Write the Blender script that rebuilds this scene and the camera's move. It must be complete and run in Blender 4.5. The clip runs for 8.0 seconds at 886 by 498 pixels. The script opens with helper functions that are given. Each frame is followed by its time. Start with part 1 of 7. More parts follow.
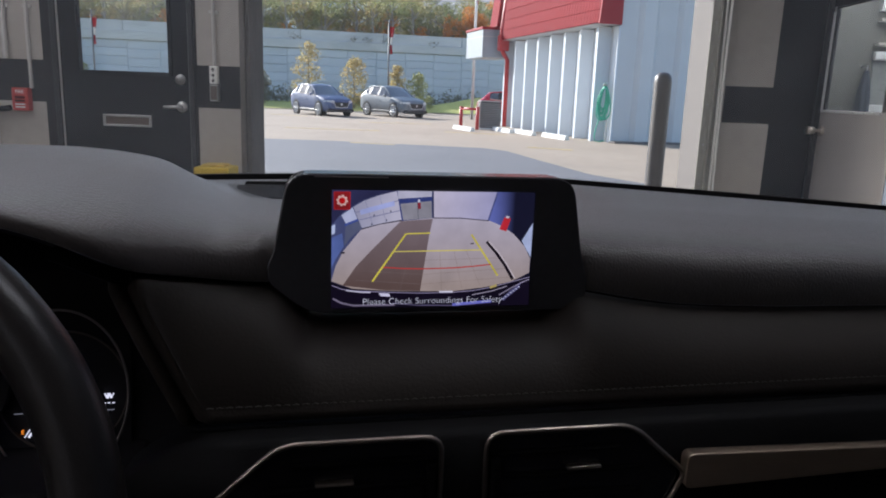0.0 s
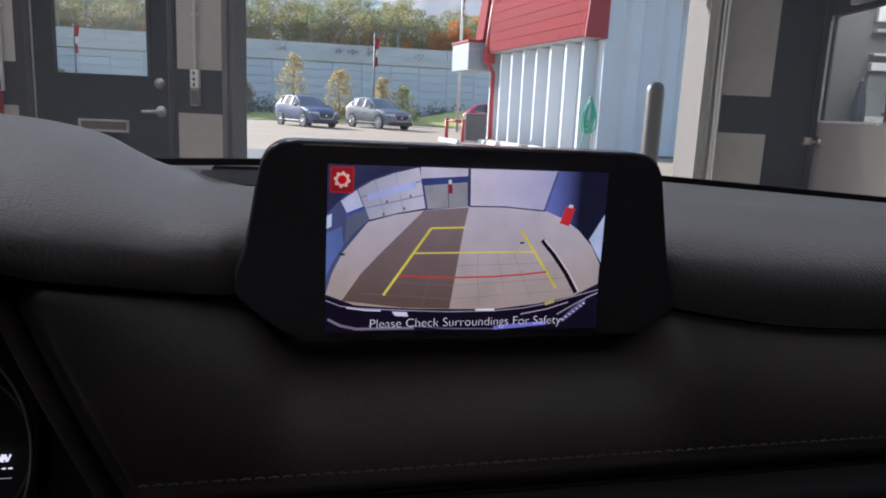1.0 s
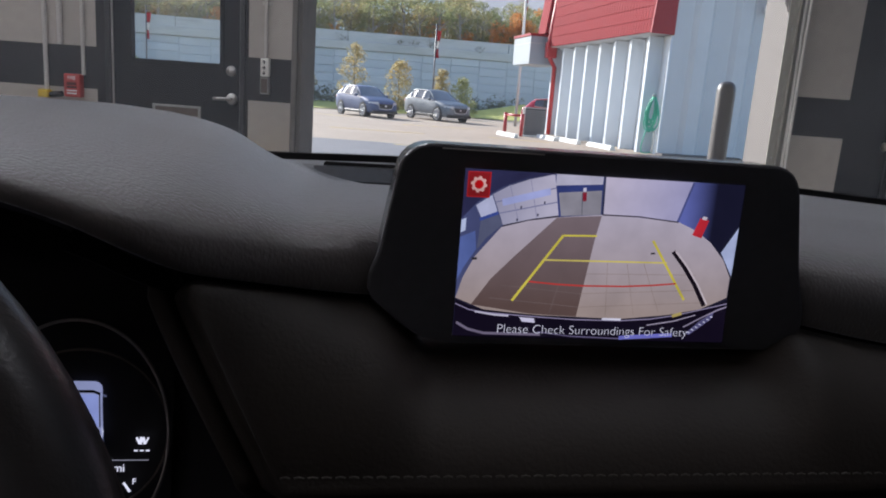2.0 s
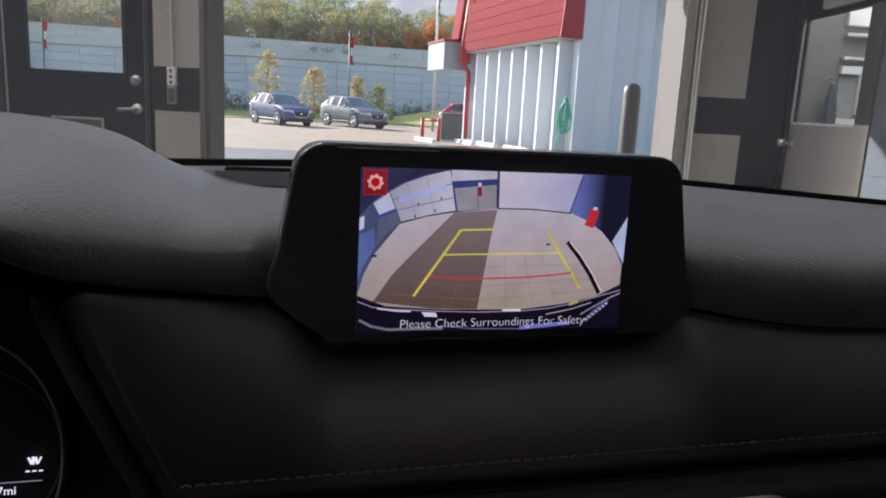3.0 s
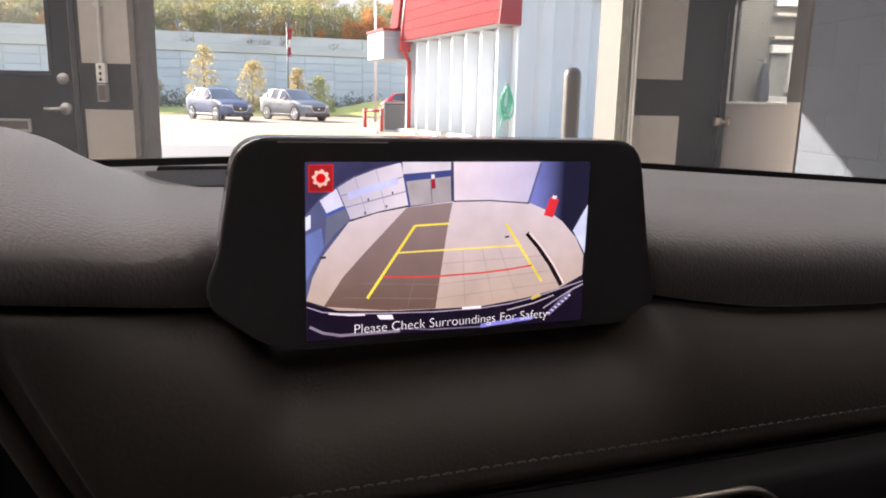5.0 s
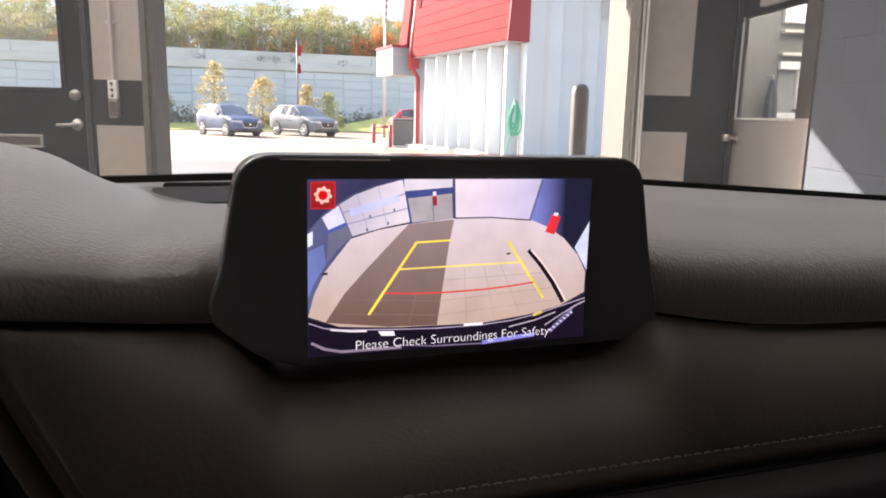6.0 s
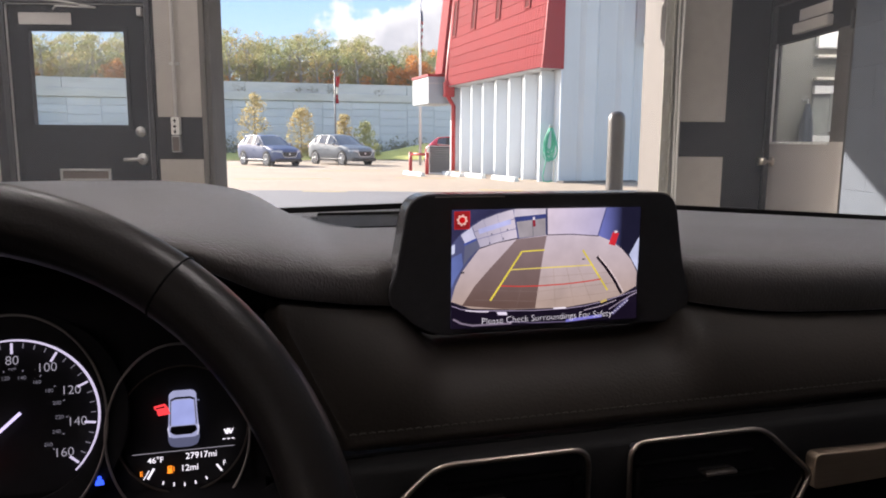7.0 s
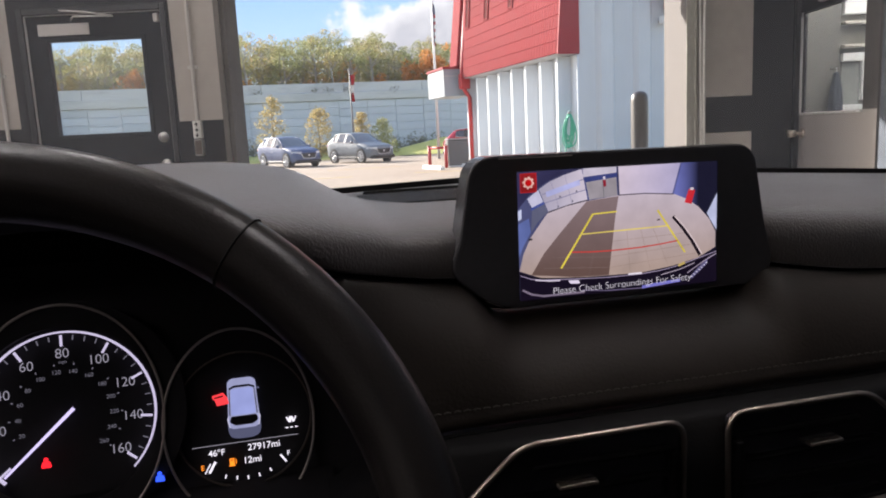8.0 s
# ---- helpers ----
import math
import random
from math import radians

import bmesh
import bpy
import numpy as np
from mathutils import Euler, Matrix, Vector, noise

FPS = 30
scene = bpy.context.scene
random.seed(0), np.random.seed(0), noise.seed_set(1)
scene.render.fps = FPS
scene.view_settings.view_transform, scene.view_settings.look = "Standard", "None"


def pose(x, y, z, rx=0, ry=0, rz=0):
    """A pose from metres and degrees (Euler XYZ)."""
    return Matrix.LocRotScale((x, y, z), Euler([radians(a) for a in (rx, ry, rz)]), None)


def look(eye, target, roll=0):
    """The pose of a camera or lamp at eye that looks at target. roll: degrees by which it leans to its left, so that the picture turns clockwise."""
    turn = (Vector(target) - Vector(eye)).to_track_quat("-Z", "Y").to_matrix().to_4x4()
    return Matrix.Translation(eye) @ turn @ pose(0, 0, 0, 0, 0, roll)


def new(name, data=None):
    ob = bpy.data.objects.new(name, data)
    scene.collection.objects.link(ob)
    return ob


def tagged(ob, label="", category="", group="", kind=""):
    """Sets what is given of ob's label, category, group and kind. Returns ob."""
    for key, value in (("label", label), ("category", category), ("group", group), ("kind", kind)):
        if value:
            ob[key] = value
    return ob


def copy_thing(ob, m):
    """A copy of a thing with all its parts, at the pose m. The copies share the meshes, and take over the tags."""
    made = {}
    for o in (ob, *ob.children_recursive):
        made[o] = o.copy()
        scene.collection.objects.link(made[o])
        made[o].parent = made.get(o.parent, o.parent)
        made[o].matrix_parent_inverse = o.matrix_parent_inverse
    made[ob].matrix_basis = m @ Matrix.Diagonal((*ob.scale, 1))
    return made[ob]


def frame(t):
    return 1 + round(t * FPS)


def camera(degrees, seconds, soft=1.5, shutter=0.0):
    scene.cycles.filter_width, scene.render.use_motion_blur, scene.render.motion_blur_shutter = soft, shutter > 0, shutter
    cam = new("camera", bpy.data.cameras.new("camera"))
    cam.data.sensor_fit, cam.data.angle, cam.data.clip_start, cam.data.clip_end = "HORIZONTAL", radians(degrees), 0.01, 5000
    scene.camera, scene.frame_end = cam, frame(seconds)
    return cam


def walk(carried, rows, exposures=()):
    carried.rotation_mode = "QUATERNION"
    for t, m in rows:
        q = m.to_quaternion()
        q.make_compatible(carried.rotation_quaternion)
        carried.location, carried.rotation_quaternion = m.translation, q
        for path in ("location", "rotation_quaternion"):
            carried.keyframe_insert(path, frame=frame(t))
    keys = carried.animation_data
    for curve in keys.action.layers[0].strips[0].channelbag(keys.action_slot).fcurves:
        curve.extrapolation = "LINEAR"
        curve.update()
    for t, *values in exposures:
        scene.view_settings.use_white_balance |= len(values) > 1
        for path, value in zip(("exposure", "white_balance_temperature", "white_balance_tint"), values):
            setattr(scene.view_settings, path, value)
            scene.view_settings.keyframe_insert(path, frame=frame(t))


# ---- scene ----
PATH = [
    (0, (0.028, -0.516, 1.280), (-0.048, 1.438, 0.858), 2.1),
    (0.2, (0.030, -0.497, 1.268), (-0.066, 1.454, 0.836), 1.2),
    (0.5, (0.017, -0.446, 1.262), (-0.107, 1.508, 0.852), 1.2),
    (0.8, (0.002, -0.379, 1.248), (-0.085, 1.581, 0.857), 2.0),
    (1, (-0.007, -0.367, 1.240), (-0.041, 1.595, 0.854), 2.6),
    (1.2, (-0.020, -0.362, 1.245), (0.000, 1.597, 0.850), 3.3),
    (1.5, (-0.049, -0.366, 1.243), (-0.096, 1.591, 0.833), 4.2),
    (1.7, (-0.053, -0.366, 1.244), (-0.247, 1.579, 0.822), 4.1),
    (2.8, (-0.028, -0.381, 1.244), (-0.041, 1.585, 0.873), 3.4),
    (3, (-0.036, -0.373, 1.241), (-0.001, 1.590, 0.856), 3.0),
    (3.5, (-0.042, -0.353, 1.238), (0.073, 1.602, 0.830), 2.1),
    (4, (-0.039, -0.351, 1.241), (0.114, 1.600, 0.830), 1.6),
    (4.5, (-0.039, -0.351, 1.240), (0.132, 1.599, 0.829), 1.3),
    (4.7, (-0.039, -0.350, 1.240), (0.138, 1.599, 0.829), 1.3),
    (5.8, (-0.035, -0.349, 1.240), (0.130, 1.607, 0.862), 1.3),
    (6, (-0.035, -0.351, 1.241), (0.119, 1.609, 0.874), 1.3),
    (6.5, (-0.043, -0.416, 1.255), (0.069, 1.553, 0.922), 0.9),
    (6.7, (-0.075, -0.479, 1.262), (0.020, 1.494, 0.943), 0.8),
    (6.8, (-0.085, -0.503, 1.263), (0.001, 1.471, 0.950), 0.6),
    (7, (-0.094, -0.524, 1.259), (-0.038, 1.453, 0.961), 0.3),
    (7.2, (-0.102, -0.524, 1.256), (-0.083, 1.455, 0.967), -0.1),
    (7.5, (-0.116, -0.515, 1.236), (-0.158, 1.465, 0.954), -1.2),
    (7.6, (-0.119, -0.514, 1.229), (-0.168, 1.465, 0.947), -1.5),
    (7.8, (-0.121, -0.506, 1.223), (-0.163, 1.472, 0.929), -2.2),
    (7.9, (-0.124, -0.498, 1.228), (-0.151, 1.479, 0.924), -2.4),
    (8, (-0.123, -0.491, 1.237), (-0.130, 1.484, 0.923), -2.8),
]
cam = camera(62.7, 8.0, soft=1.9)
EXPOSURE = [(0.0, 1.46, 5900, 15), (0.5, 1.54, 5900, 14), (0.8, 1.52, 5900, 15), (1.6, 1.45, 5950, 16), (3.0, 1.55, 6150, 16), (3.3, 2.08, 6600, 18), (3.6, 2.44, 6950, 20), (4.5, 2.44, 7000, 20), (6.3, 2.54, 7000, 20), (6.6, 2.34, 6850, 19), (7.0, 2.03, 6700, 19), (8.0, 1.88, 6600, 18)]
walk(cam, [(t, look(e, a, r)) for t, e, a, r in PATH], EXPOSURE)

# ---- world and sun ----
SUN_AZ, SUN_EL = 48.0, 21.5      # degrees to the left of +y, and above the horizon
world = bpy.data.worlds.new("sky")
scene.world = world
world.use_nodes = True
wt = world.node_tree
sky = wt.nodes.new("ShaderNodeTexSky")
sky.sky_type = "NISHITA"
sky.sun_disc = False
sky.sun_elevation = radians(SUN_EL)
sky.sun_rotation = radians(-SUN_AZ)
bg = wt.nodes["Background"]
bg.inputs["Strength"].default_value = 0.10
wt.links.new(sky.outputs["Color"], bg.inputs["Color"])
sun_data = bpy.data.lights.new("sun", "SUN")
sun_data.energy, sun_data.angle, sun_data.color = 3.6, radians(0.5), (1.0, 0.94, 0.84)
sun = new("sun", sun_data)
sun_dir = Vector((-math.sin(radians(SUN_AZ)) * math.cos(radians(SUN_EL)), math.cos(radians(SUN_AZ)) * math.cos(radians(SUN_EL)), math.sin(radians(SUN_EL))))
sun.matrix_world = look(sun_dir * 60, (0, 0, 0))


# ---- materials ----
def material(name, colour, rough=0.6, metal=0.0, vary=0.15, scale=6.0, bump=0.0, bump_scale=60.0, per_object=0.0, stain=0.0, stain_colour=(0.1, 0.09, 0.08), spec=0.5, coat=0.0, coat_rough=0.1, stretch=(1, 1, 1), sheen=0.0):
    """A node material: base colour with two scales of noise, optional stains, bump and a random tone per object."""
    m = bpy.data.materials.new(name)
    m.use_nodes = True
    t = m.node_tree
    b = t.nodes["Principled BSDF"]
    b.inputs["Roughness"].default_value = rough
    b.inputs["Metallic"].default_value = metal
    b.inputs["Specular IOR Level"].default_value = spec
    b.inputs["Coat Weight"].default_value = coat
    b.inputs["Coat Roughness"].default_value = coat_rough
    b.inputs["Sheen Weight"].default_value, b.inputs["Sheen Roughness"].default_value = sheen, 0.4
    b.inputs["Sheen Tint"].default_value = (0.86, 0.93, 1.0, 1)
    co = t.nodes.new("ShaderNodeTexCoord")
    mp = t.nodes.new("ShaderNodeMapping")
    mp.inputs["Scale"].default_value = stretch
    t.links.new(co.outputs["Object"], mp.inputs["Vector"])
    n1 = t.nodes.new("ShaderNodeTexNoise")
    n1.inputs["Scale"].default_value, n1.inputs["Detail"].default_value = scale, 6
    t.links.new(mp.outputs["Vector"], n1.inputs["Vector"])
    n2 = t.nodes.new("ShaderNodeTexNoise")
    n2.inputs["Scale"].default_value, n2.inputs["Detail"].default_value = scale * 9, 3
    t.links.new(mp.outputs["Vector"], n2.inputs["Vector"])
    add = t.nodes.new("ShaderNodeMath")
    add.operation = "ADD"
    t.links.new(n1.outputs["Fac"], add.inputs[0])
    t.links.new(n2.outputs["Fac"], add.inputs[1])
    rng = t.nodes.new("ShaderNodeMapRange")
    rng.inputs["From Min"].default_value, rng.inputs["From Max"].default_value = 0.6, 1.4
    rng.inputs["To Min"].default_value, rng.inputs["To Max"].default_value = 1 - vary, 1 + vary
    t.links.new(add.outputs[0], rng.inputs["Value"])
    value = rng.outputs["Result"]
    if per_object:
        info = t.nodes.new("ShaderNodeObjectInfo")
        r2 = t.nodes.new("ShaderNodeMapRange")
        r2.inputs["To Min"].default_value, r2.inputs["To Max"].default_value = 1 - per_object, 1 + per_object
        t.links.new(info.outputs["Random"], r2.inputs["Value"])
        mu = t.nodes.new("ShaderNodeMath")
        mu.operation = "MULTIPLY"
        t.links.new(value, mu.inputs[0])
        t.links.new(r2.outputs["Result"], mu.inputs[1])
        value = mu.outputs[0]
    hsv = t.nodes.new("ShaderNodeHueSaturation")
    hsv.inputs["Color"].default_value = (*colour, 1)
    t.links.new(value, hsv.inputs["Value"])
    out = hsv.outputs["Color"]
    if stain:
        n3 = t.nodes.new("ShaderNodeTexNoise")
        n3.inputs["Scale"].default_value, n3.inputs["Detail"].default_value, n3.inputs["Roughness"].default_value = scale * 0.6, 8, 0.7
        t.links.new(mp.outputs["Vector"], n3.inputs["Vector"])
        r3 = t.nodes.new("ShaderNodeMapRange")
        r3.inputs["From Min"].default_value, r3.inputs["From Max"].default_value, r3.inputs["To Max"].default_value = 0.52, 0.72, stain
        t.links.new(n3.outputs["Fac"], r3.inputs["Value"])
        mix = t.nodes.new("ShaderNodeMixRGB")
        mix.inputs["Color2"].default_value = (*stain_colour, 1)
        t.links.new(r3.outputs["Result"], mix.inputs["Fac"])
        t.links.new(out, mix.inputs["Color1"])
        out = mix.outputs["Color"]
    t.links.new(out, b.inputs["Base Color"])
    if bump:
        n4 = t.nodes.new("ShaderNodeTexNoise")
        n4.inputs["Scale"].default_value, n4.inputs["Detail"].default_value = bump_scale, 4
        t.links.new(mp.outputs["Vector"], n4.inputs["Vector"])
        bp = t.nodes.new("ShaderNodeBump")
        bp.inputs["Strength"].default_value, bp.inputs["Distance"].default_value = bump, 0.4 / bump_scale
        t.links.new(n4.outputs["Fac"], bp.inputs["Height"])
        t.links.new(bp.outputs["Normal"], b.inputs["Normal"])
        t.links.new(bp.outputs["Normal"], b.inputs["Coat Normal"])
    return m


def glow(name, colour, strength=1.0, uneven=0.0):
    """A lit display surface."""
    m = bpy.data.materials.new(name)
    m.use_nodes = True
    b = m.node_tree.nodes["Principled BSDF"]
    b.inputs["Base Color"].default_value = (0.01, 0.01, 0.01, 1)
    b.inputs["Roughness"].default_value = 0.5
    b.inputs["Specular IOR Level"].default_value = 0.1
    b.inputs["Emission Color"].default_value = (*colour, 1)
    b.inputs["Emission Strength"].default_value = strength
    if uneven:
        t = m.node_tree
        co = t.nodes.new("ShaderNodeTexCoord")
        nz = t.nodes.new("ShaderNodeTexNoise")
        nz.inputs["Scale"].default_value, nz.inputs["Detail"].default_value = 70, 9
        t.links.new(co.outputs["Object"], nz.inputs["Vector"])
        rg = t.nodes.new("ShaderNodeMapRange")
        rg.inputs["From Min"].default_value, rg.inputs["From Max"].default_value = 0.3, 0.7
        rg.inputs["To Min"].default_value, rg.inputs["To Max"].default_value = strength * (1 - uneven), strength * (1 + uneven)
        t.links.new(nz.outputs["Fac"], rg.inputs["Value"])
        t.links.new(rg.outputs["Result"], b.inputs["Emission Strength"])
    return m


def fade(name, colour_a, colour_b, axis, at_a, at_b, strength):
    """A lit display surface whose colour changes along one axis."""
    m = glow(name, colour_a, strength, 0.08)
    t = m.node_tree
    co = t.nodes.new("ShaderNodeTexCoord")
    sep = t.nodes.new("ShaderNodeSeparateXYZ")
    t.links.new(co.outputs["Object"], sep.inputs[0])
    rg = t.nodes.new("ShaderNodeMapRange")
    rg.inputs["From Min"].default_value, rg.inputs["From Max"].default_value = at_a, at_b
    t.links.new(sep.outputs[axis], rg.inputs["Value"])
    mx = t.nodes.new("ShaderNodeMixRGB")
    mx.inputs["Color1"].default_value, mx.inputs["Color2"].default_value = (*colour_a, 1), (*colour_b, 1)
    t.links.new(rg.outputs["Result"], mx.inputs["Fac"])
    t.links.new(mx.outputs["Color"], t.nodes["Principled BSDF"].inputs["Emission Color"])
    return m


def glass(name, tint=(1, 1, 1), rough=0.0, haze=0.0):
    """A thin pane: clear, with a slight gloss."""
    m = bpy.data.materials.new(name)
    m.use_nodes = True
    t = m.node_tree
    t.nodes.remove(t.nodes["Principled BSDF"])
    tr = t.nodes.new("ShaderNodeBsdfTransparent")
    tr.inputs["Color"].default_value = (*tint, 1)
    gl = t.nodes.new("ShaderNodeBsdfGlossy")
    gl.inputs["Roughness"].default_value = rough
    mx = t.nodes.new("ShaderNodeMixShader")
    mx.inputs[0].default_value = 0.05
    t.links.new(tr.outputs[0], mx.inputs[1])
    t.links.new(gl.outputs[0], mx.inputs[2])
    out = mx.outputs[0]
    if haze:
        # a translucent film, standing in for veiling haze over what lies behind
        film = t.nodes.new("ShaderNodeBsdfTranslucent")
        film.inputs["Color"].default_value = (0.80, 0.87, 0.95, 1)
        co = t.nodes.new("ShaderNodeTexCoord")
        nz = t.nodes.new("ShaderNodeTexNoise")
        nz.inputs["Scale"].default_value, nz.inputs["Detail"].default_value = 7, 6
        t.links.new(co.outputs["Object"], nz.inputs["Vector"])
        rg = t.nodes.new("ShaderNodeMapRange")
        rg.inputs["From Min"].default_value, rg.inputs["From Max"].default_value = 0.3, 0.7
        rg.inputs["To Min"].default_value, rg.inputs["To Max"].default_value = haze * 0.75, haze * 1.25
        t.links.new(nz.outputs["Fac"], rg.inputs["Value"])
        m2 = t.nodes.new("ShaderNodeMixShader")
        t.links.new(rg.outputs["Result"], m2.inputs[0])
        t.links.new(out, m2.inputs[1])
        t.links.new(film.outputs[0], m2.inputs[2])
        out = m2.outputs[0]
    t.links.new(out, t.nodes["Material Output"].inputs["Surface"])
    return m


M = {}
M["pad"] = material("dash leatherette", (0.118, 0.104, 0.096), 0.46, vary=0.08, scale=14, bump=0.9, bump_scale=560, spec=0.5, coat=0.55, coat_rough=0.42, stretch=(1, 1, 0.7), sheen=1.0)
# same leatherette as the top pad, darkened for the shade it lies in
M["pad_shaded"] = material("shaded dash leatherette", (0.032, 0.026, 0.0215), 0.56, vary=0.08, scale=14, bump=0.4, bump_scale=430, spec=0.3)
M["plastic"] = material("black dash plastic", (0.008, 0.0078, 0.0082), 0.6, vary=0.15, scale=14, bump=0.2, bump_scale=500, spec=0.12)
M["gloss"] = material("gloss black plastic", (0.015, 0.015, 0.018), 0.20, vary=0.1, scale=8, coat=0.2)
M["bezel"] = material("gloss black display surround", (0.080, 0.080, 0.086), 0.24, vary=0.08, scale=20, coat=0.3, coat_rough=0.12)
M["chrome"] = material("satin chrome", (0.68, 0.59, 0.50), 0.33, 1.0, vary=0.06, scale=40)
M["bright_ring"] = material("brushed ring metal", (0.42, 0.38, 0.35), 0.42, 0.75, vary=0.06, scale=40)
M["trim"] = material("satin trim", (0.16, 0.13, 0.11), 0.38, 0.6, vary=0.1, scale=30, stretch=(1, 30, 30))
M["decor"] = material("satin bronze decor", (0.46, 0.36, 0.27), 0.42, 0.6, vary=0.1, scale=30, stretch=(1, 30, 30))
M["wheel"] = material("steering wheel leather", (0.0115, 0.0095, 0.0095), 0.5, vary=0.12, scale=20, bump=0.25, bump_scale=560, spec=0.2, coat=0.8, coat_rough=0.30)
M["thread"] = material("dark grey thread", (0.085, 0.078, 0.070), 0.8, vary=0.1, scale=80)
# tone raised so the unseen headliner bounces light onto the dash
M["fabric"] = material("headliner", (0.45, 0.43, 0.41), 0.9, vary=0.1, scale=30)
M["dark"] = material("cabin dark", (0.015, 0.0143, 0.0165), 0.8, vary=0.2, scale=10, spec=0.25)
M["grille"] = material("speaker mesh", (0.17, 0.175, 0.19), 0.35, 0.3, vary=0.2, scale=90, spec=0.7)
M["white_wall"] = material("off-white wall paint", (0.40, 0.36, 0.315), 0.6, vary=0.08, scale=2.5, bump=0.12, bump_scale=80, stain=0.25, stain_colour=(0.27, 0.24, 0.20))
M["black_wall"] = material("black wall paint", (0.011, 0.011, 0.012), 0.55, vary=0.2, scale=3, bump=0.1, bump_scale=80, spec=0.3)
M["door_black"] = material("black door paint", (0.010, 0.011, 0.013), 0.42, vary=0.15, scale=4, bump=0.04, bump_scale=60, spec=0.2)
M["jamb_dark"] = material("dull dark jamb", (0.15, 0.137, 0.122), 0.85, vary=0.2, scale=5, spec=0.1)
M["door_frame"] = material("dark door frame", (0.02, 0.02, 0.022), 0.4, vary=0.1, scale=6)
M["door_beige"] = material("grey-beige door steel", (0.46, 0.43, 0.405), 0.45, vary=0.06, scale=4, stain=0.12, stain_colour=(0.36, 0.33, 0.30))
M["block"] = material("blue-grey block paint", (0.060, 0.077, 0.104), 0.7, vary=0.10, scale=3, bump=0.3, bump_scale=90, per_object=0.01)
M["steel"] = material("galvanised steel", (0.46, 0.45, 0.43), 0.42, 0.8, vary=0.12, scale=12)
M["aluminium"] = material("mill aluminium", (0.5, 0.49, 0.47), 0.4, 0.9, vary=0.1, scale=20)
M["jamb"] = material("weathered jamb render", (0.115, 0.102, 0.094), 0.75, vary=0.14, scale=3, bump=0.25, bump_scale=50, stain=0.4, stain_colour=(0.15, 0.135, 0.122), stretch=(1, 1, 0.3))
M["bollard"] = material("grey bollard steel", (0.11, 0.105, 0.105), 0.4, 0.4, vary=0.15, scale=8, stain=0.3, stain_colour=(0.07, 0.065, 0.06))
M["floor"] = material("garage floor", (0.24, 0.22, 0.20), 0.5, vary=0.12, scale=2, stain=0.3)
M["concrete"] = material("lot concrete", (0.36, 0.288, 0.212), 0.85, vary=0.16, scale=0.35, bump=0.2, bump_scale=25, stain=0.45, stain_colour=(0.25, 0.205, 0.16))
# dark blue-grey that stands for shade lying on the lot
M["apron"] = material("shade-toned apron", (0.15, 0.15, 0.158), 0.85, vary=0.12, scale=0.6, bump=0.25, bump_scale=40, stain=0.2, stain_colour=(0.12, 0.12, 0.125))
M["grass"] = material("grass", (0.50, 0.49, 0.13), 0.9, vary=0.3, scale=1.2, bump=0.5, bump_scale=20)
M["panel"] = material("retaining wall panel", (0.55, 0.575, 0.61), 0.85, vary=0.1, scale=0.8, bump=0.3, bump_scale=12, per_object=0.07, stain=0.3, stain_colour=(0.28, 0.30, 0.34), stretch=(0.5, 1, 2.5))
M["barrier"] = material("parapet concrete", (0.56, 0.55, 0.53), 0.85, vary=0.1, scale=0.5, bump=0.2, bump_scale=10, stain=0.5, stain_colour=(0.2, 0.2, 0.19), stretch=(0.3, 1, 1.4))
M["joint"] = material("grey joint", (0.36, 0.39, 0.43), 0.9)
M["siding"] = material("pale siding", (0.56, 0.57, 0.58), 0.5, vary=0.05, scale=1.5, per_object=0.03, stain=0.14, stain_colour=(0.44, 0.45, 0.47), spec=0.3)
M["rib"] = material("white rib", (0.58, 0.62, 0.66), 0.5, vary=0.05, scale=2, spec=0.3)
M["red_tile"] = material("red metal shingle", (0.255, 0.022, 0.027), 0.7, vary=0.14, scale=3, per_object=0.07, stain=0.3, stain_colour=(0.30, 0.05, 0.052), spec=0.05)
M["red_flat"] = material("red flashing", (0.30, 0.022, 0.027), 0.55, vary=0.06, scale=3, spec=0.2)
# darker than the shingles, for the shadow at each joint
M["red_seam"] = material("shadow-dark red seam", (0.13, 0.013, 0.016), 0.75, vary=0.15, scale=5, spec=0.05)
M["red_dark"] = material("dark red recess", (0.10, 0.012, 0.012), 0.8, vary=0.1, scale=4, spec=0.05)
M["red_pipe"] = material("red painted steel", (0.45, 0.03, 0.03), 0.5, vary=0.1, scale=5)
# white canopy, toned grey-blue for the shade on its front
M["canopy"] = material("shade-grey canopy panel", (0.33, 0.365, 0.39), 0.55, vary=0.06, scale=2, stain=0.2, stain_colour=(0.30, 0.32, 0.34), spec=0.3)
M["white_paint"] = material("white paint", (0.78, 0.78, 0.76), 0.55, vary=0.05, scale=3, stain=0.15, stain_colour=(0.5, 0.48, 0.45))
M["stop"] = material("white concrete stop", (0.74, 0.73, 0.69), 0.8, vary=0.08, scale=4, bump=0.2, bump_scale=40, stain=0.25, stain_colour=(0.45, 0.42, 0.38))
M["yellow"] = material("yellow paint", (0.60, 0.42, 0.10), 0.7, vary=0.2, scale=4, stain=0.5, stain_colour=(0.40, 0.35, 0.28))
M["yellow_box"] = material("yellow plastic", (0.62, 0.42, 0.02), 0.5, vary=0.1, scale=8)
M["condenser"] = material("grey condenser louvre", (0.30, 0.28, 0.27), 0.5, 0.2, vary=0.12, scale=8)
M["hose"] = material("green hose rubber", (0.05, 0.42, 0.27), 0.45, vary=0.1, scale=20)
M["pole"] = material("pole metal", (0.18, 0.17, 0.17), 0.5, 0.6, vary=0.1, scale=10)
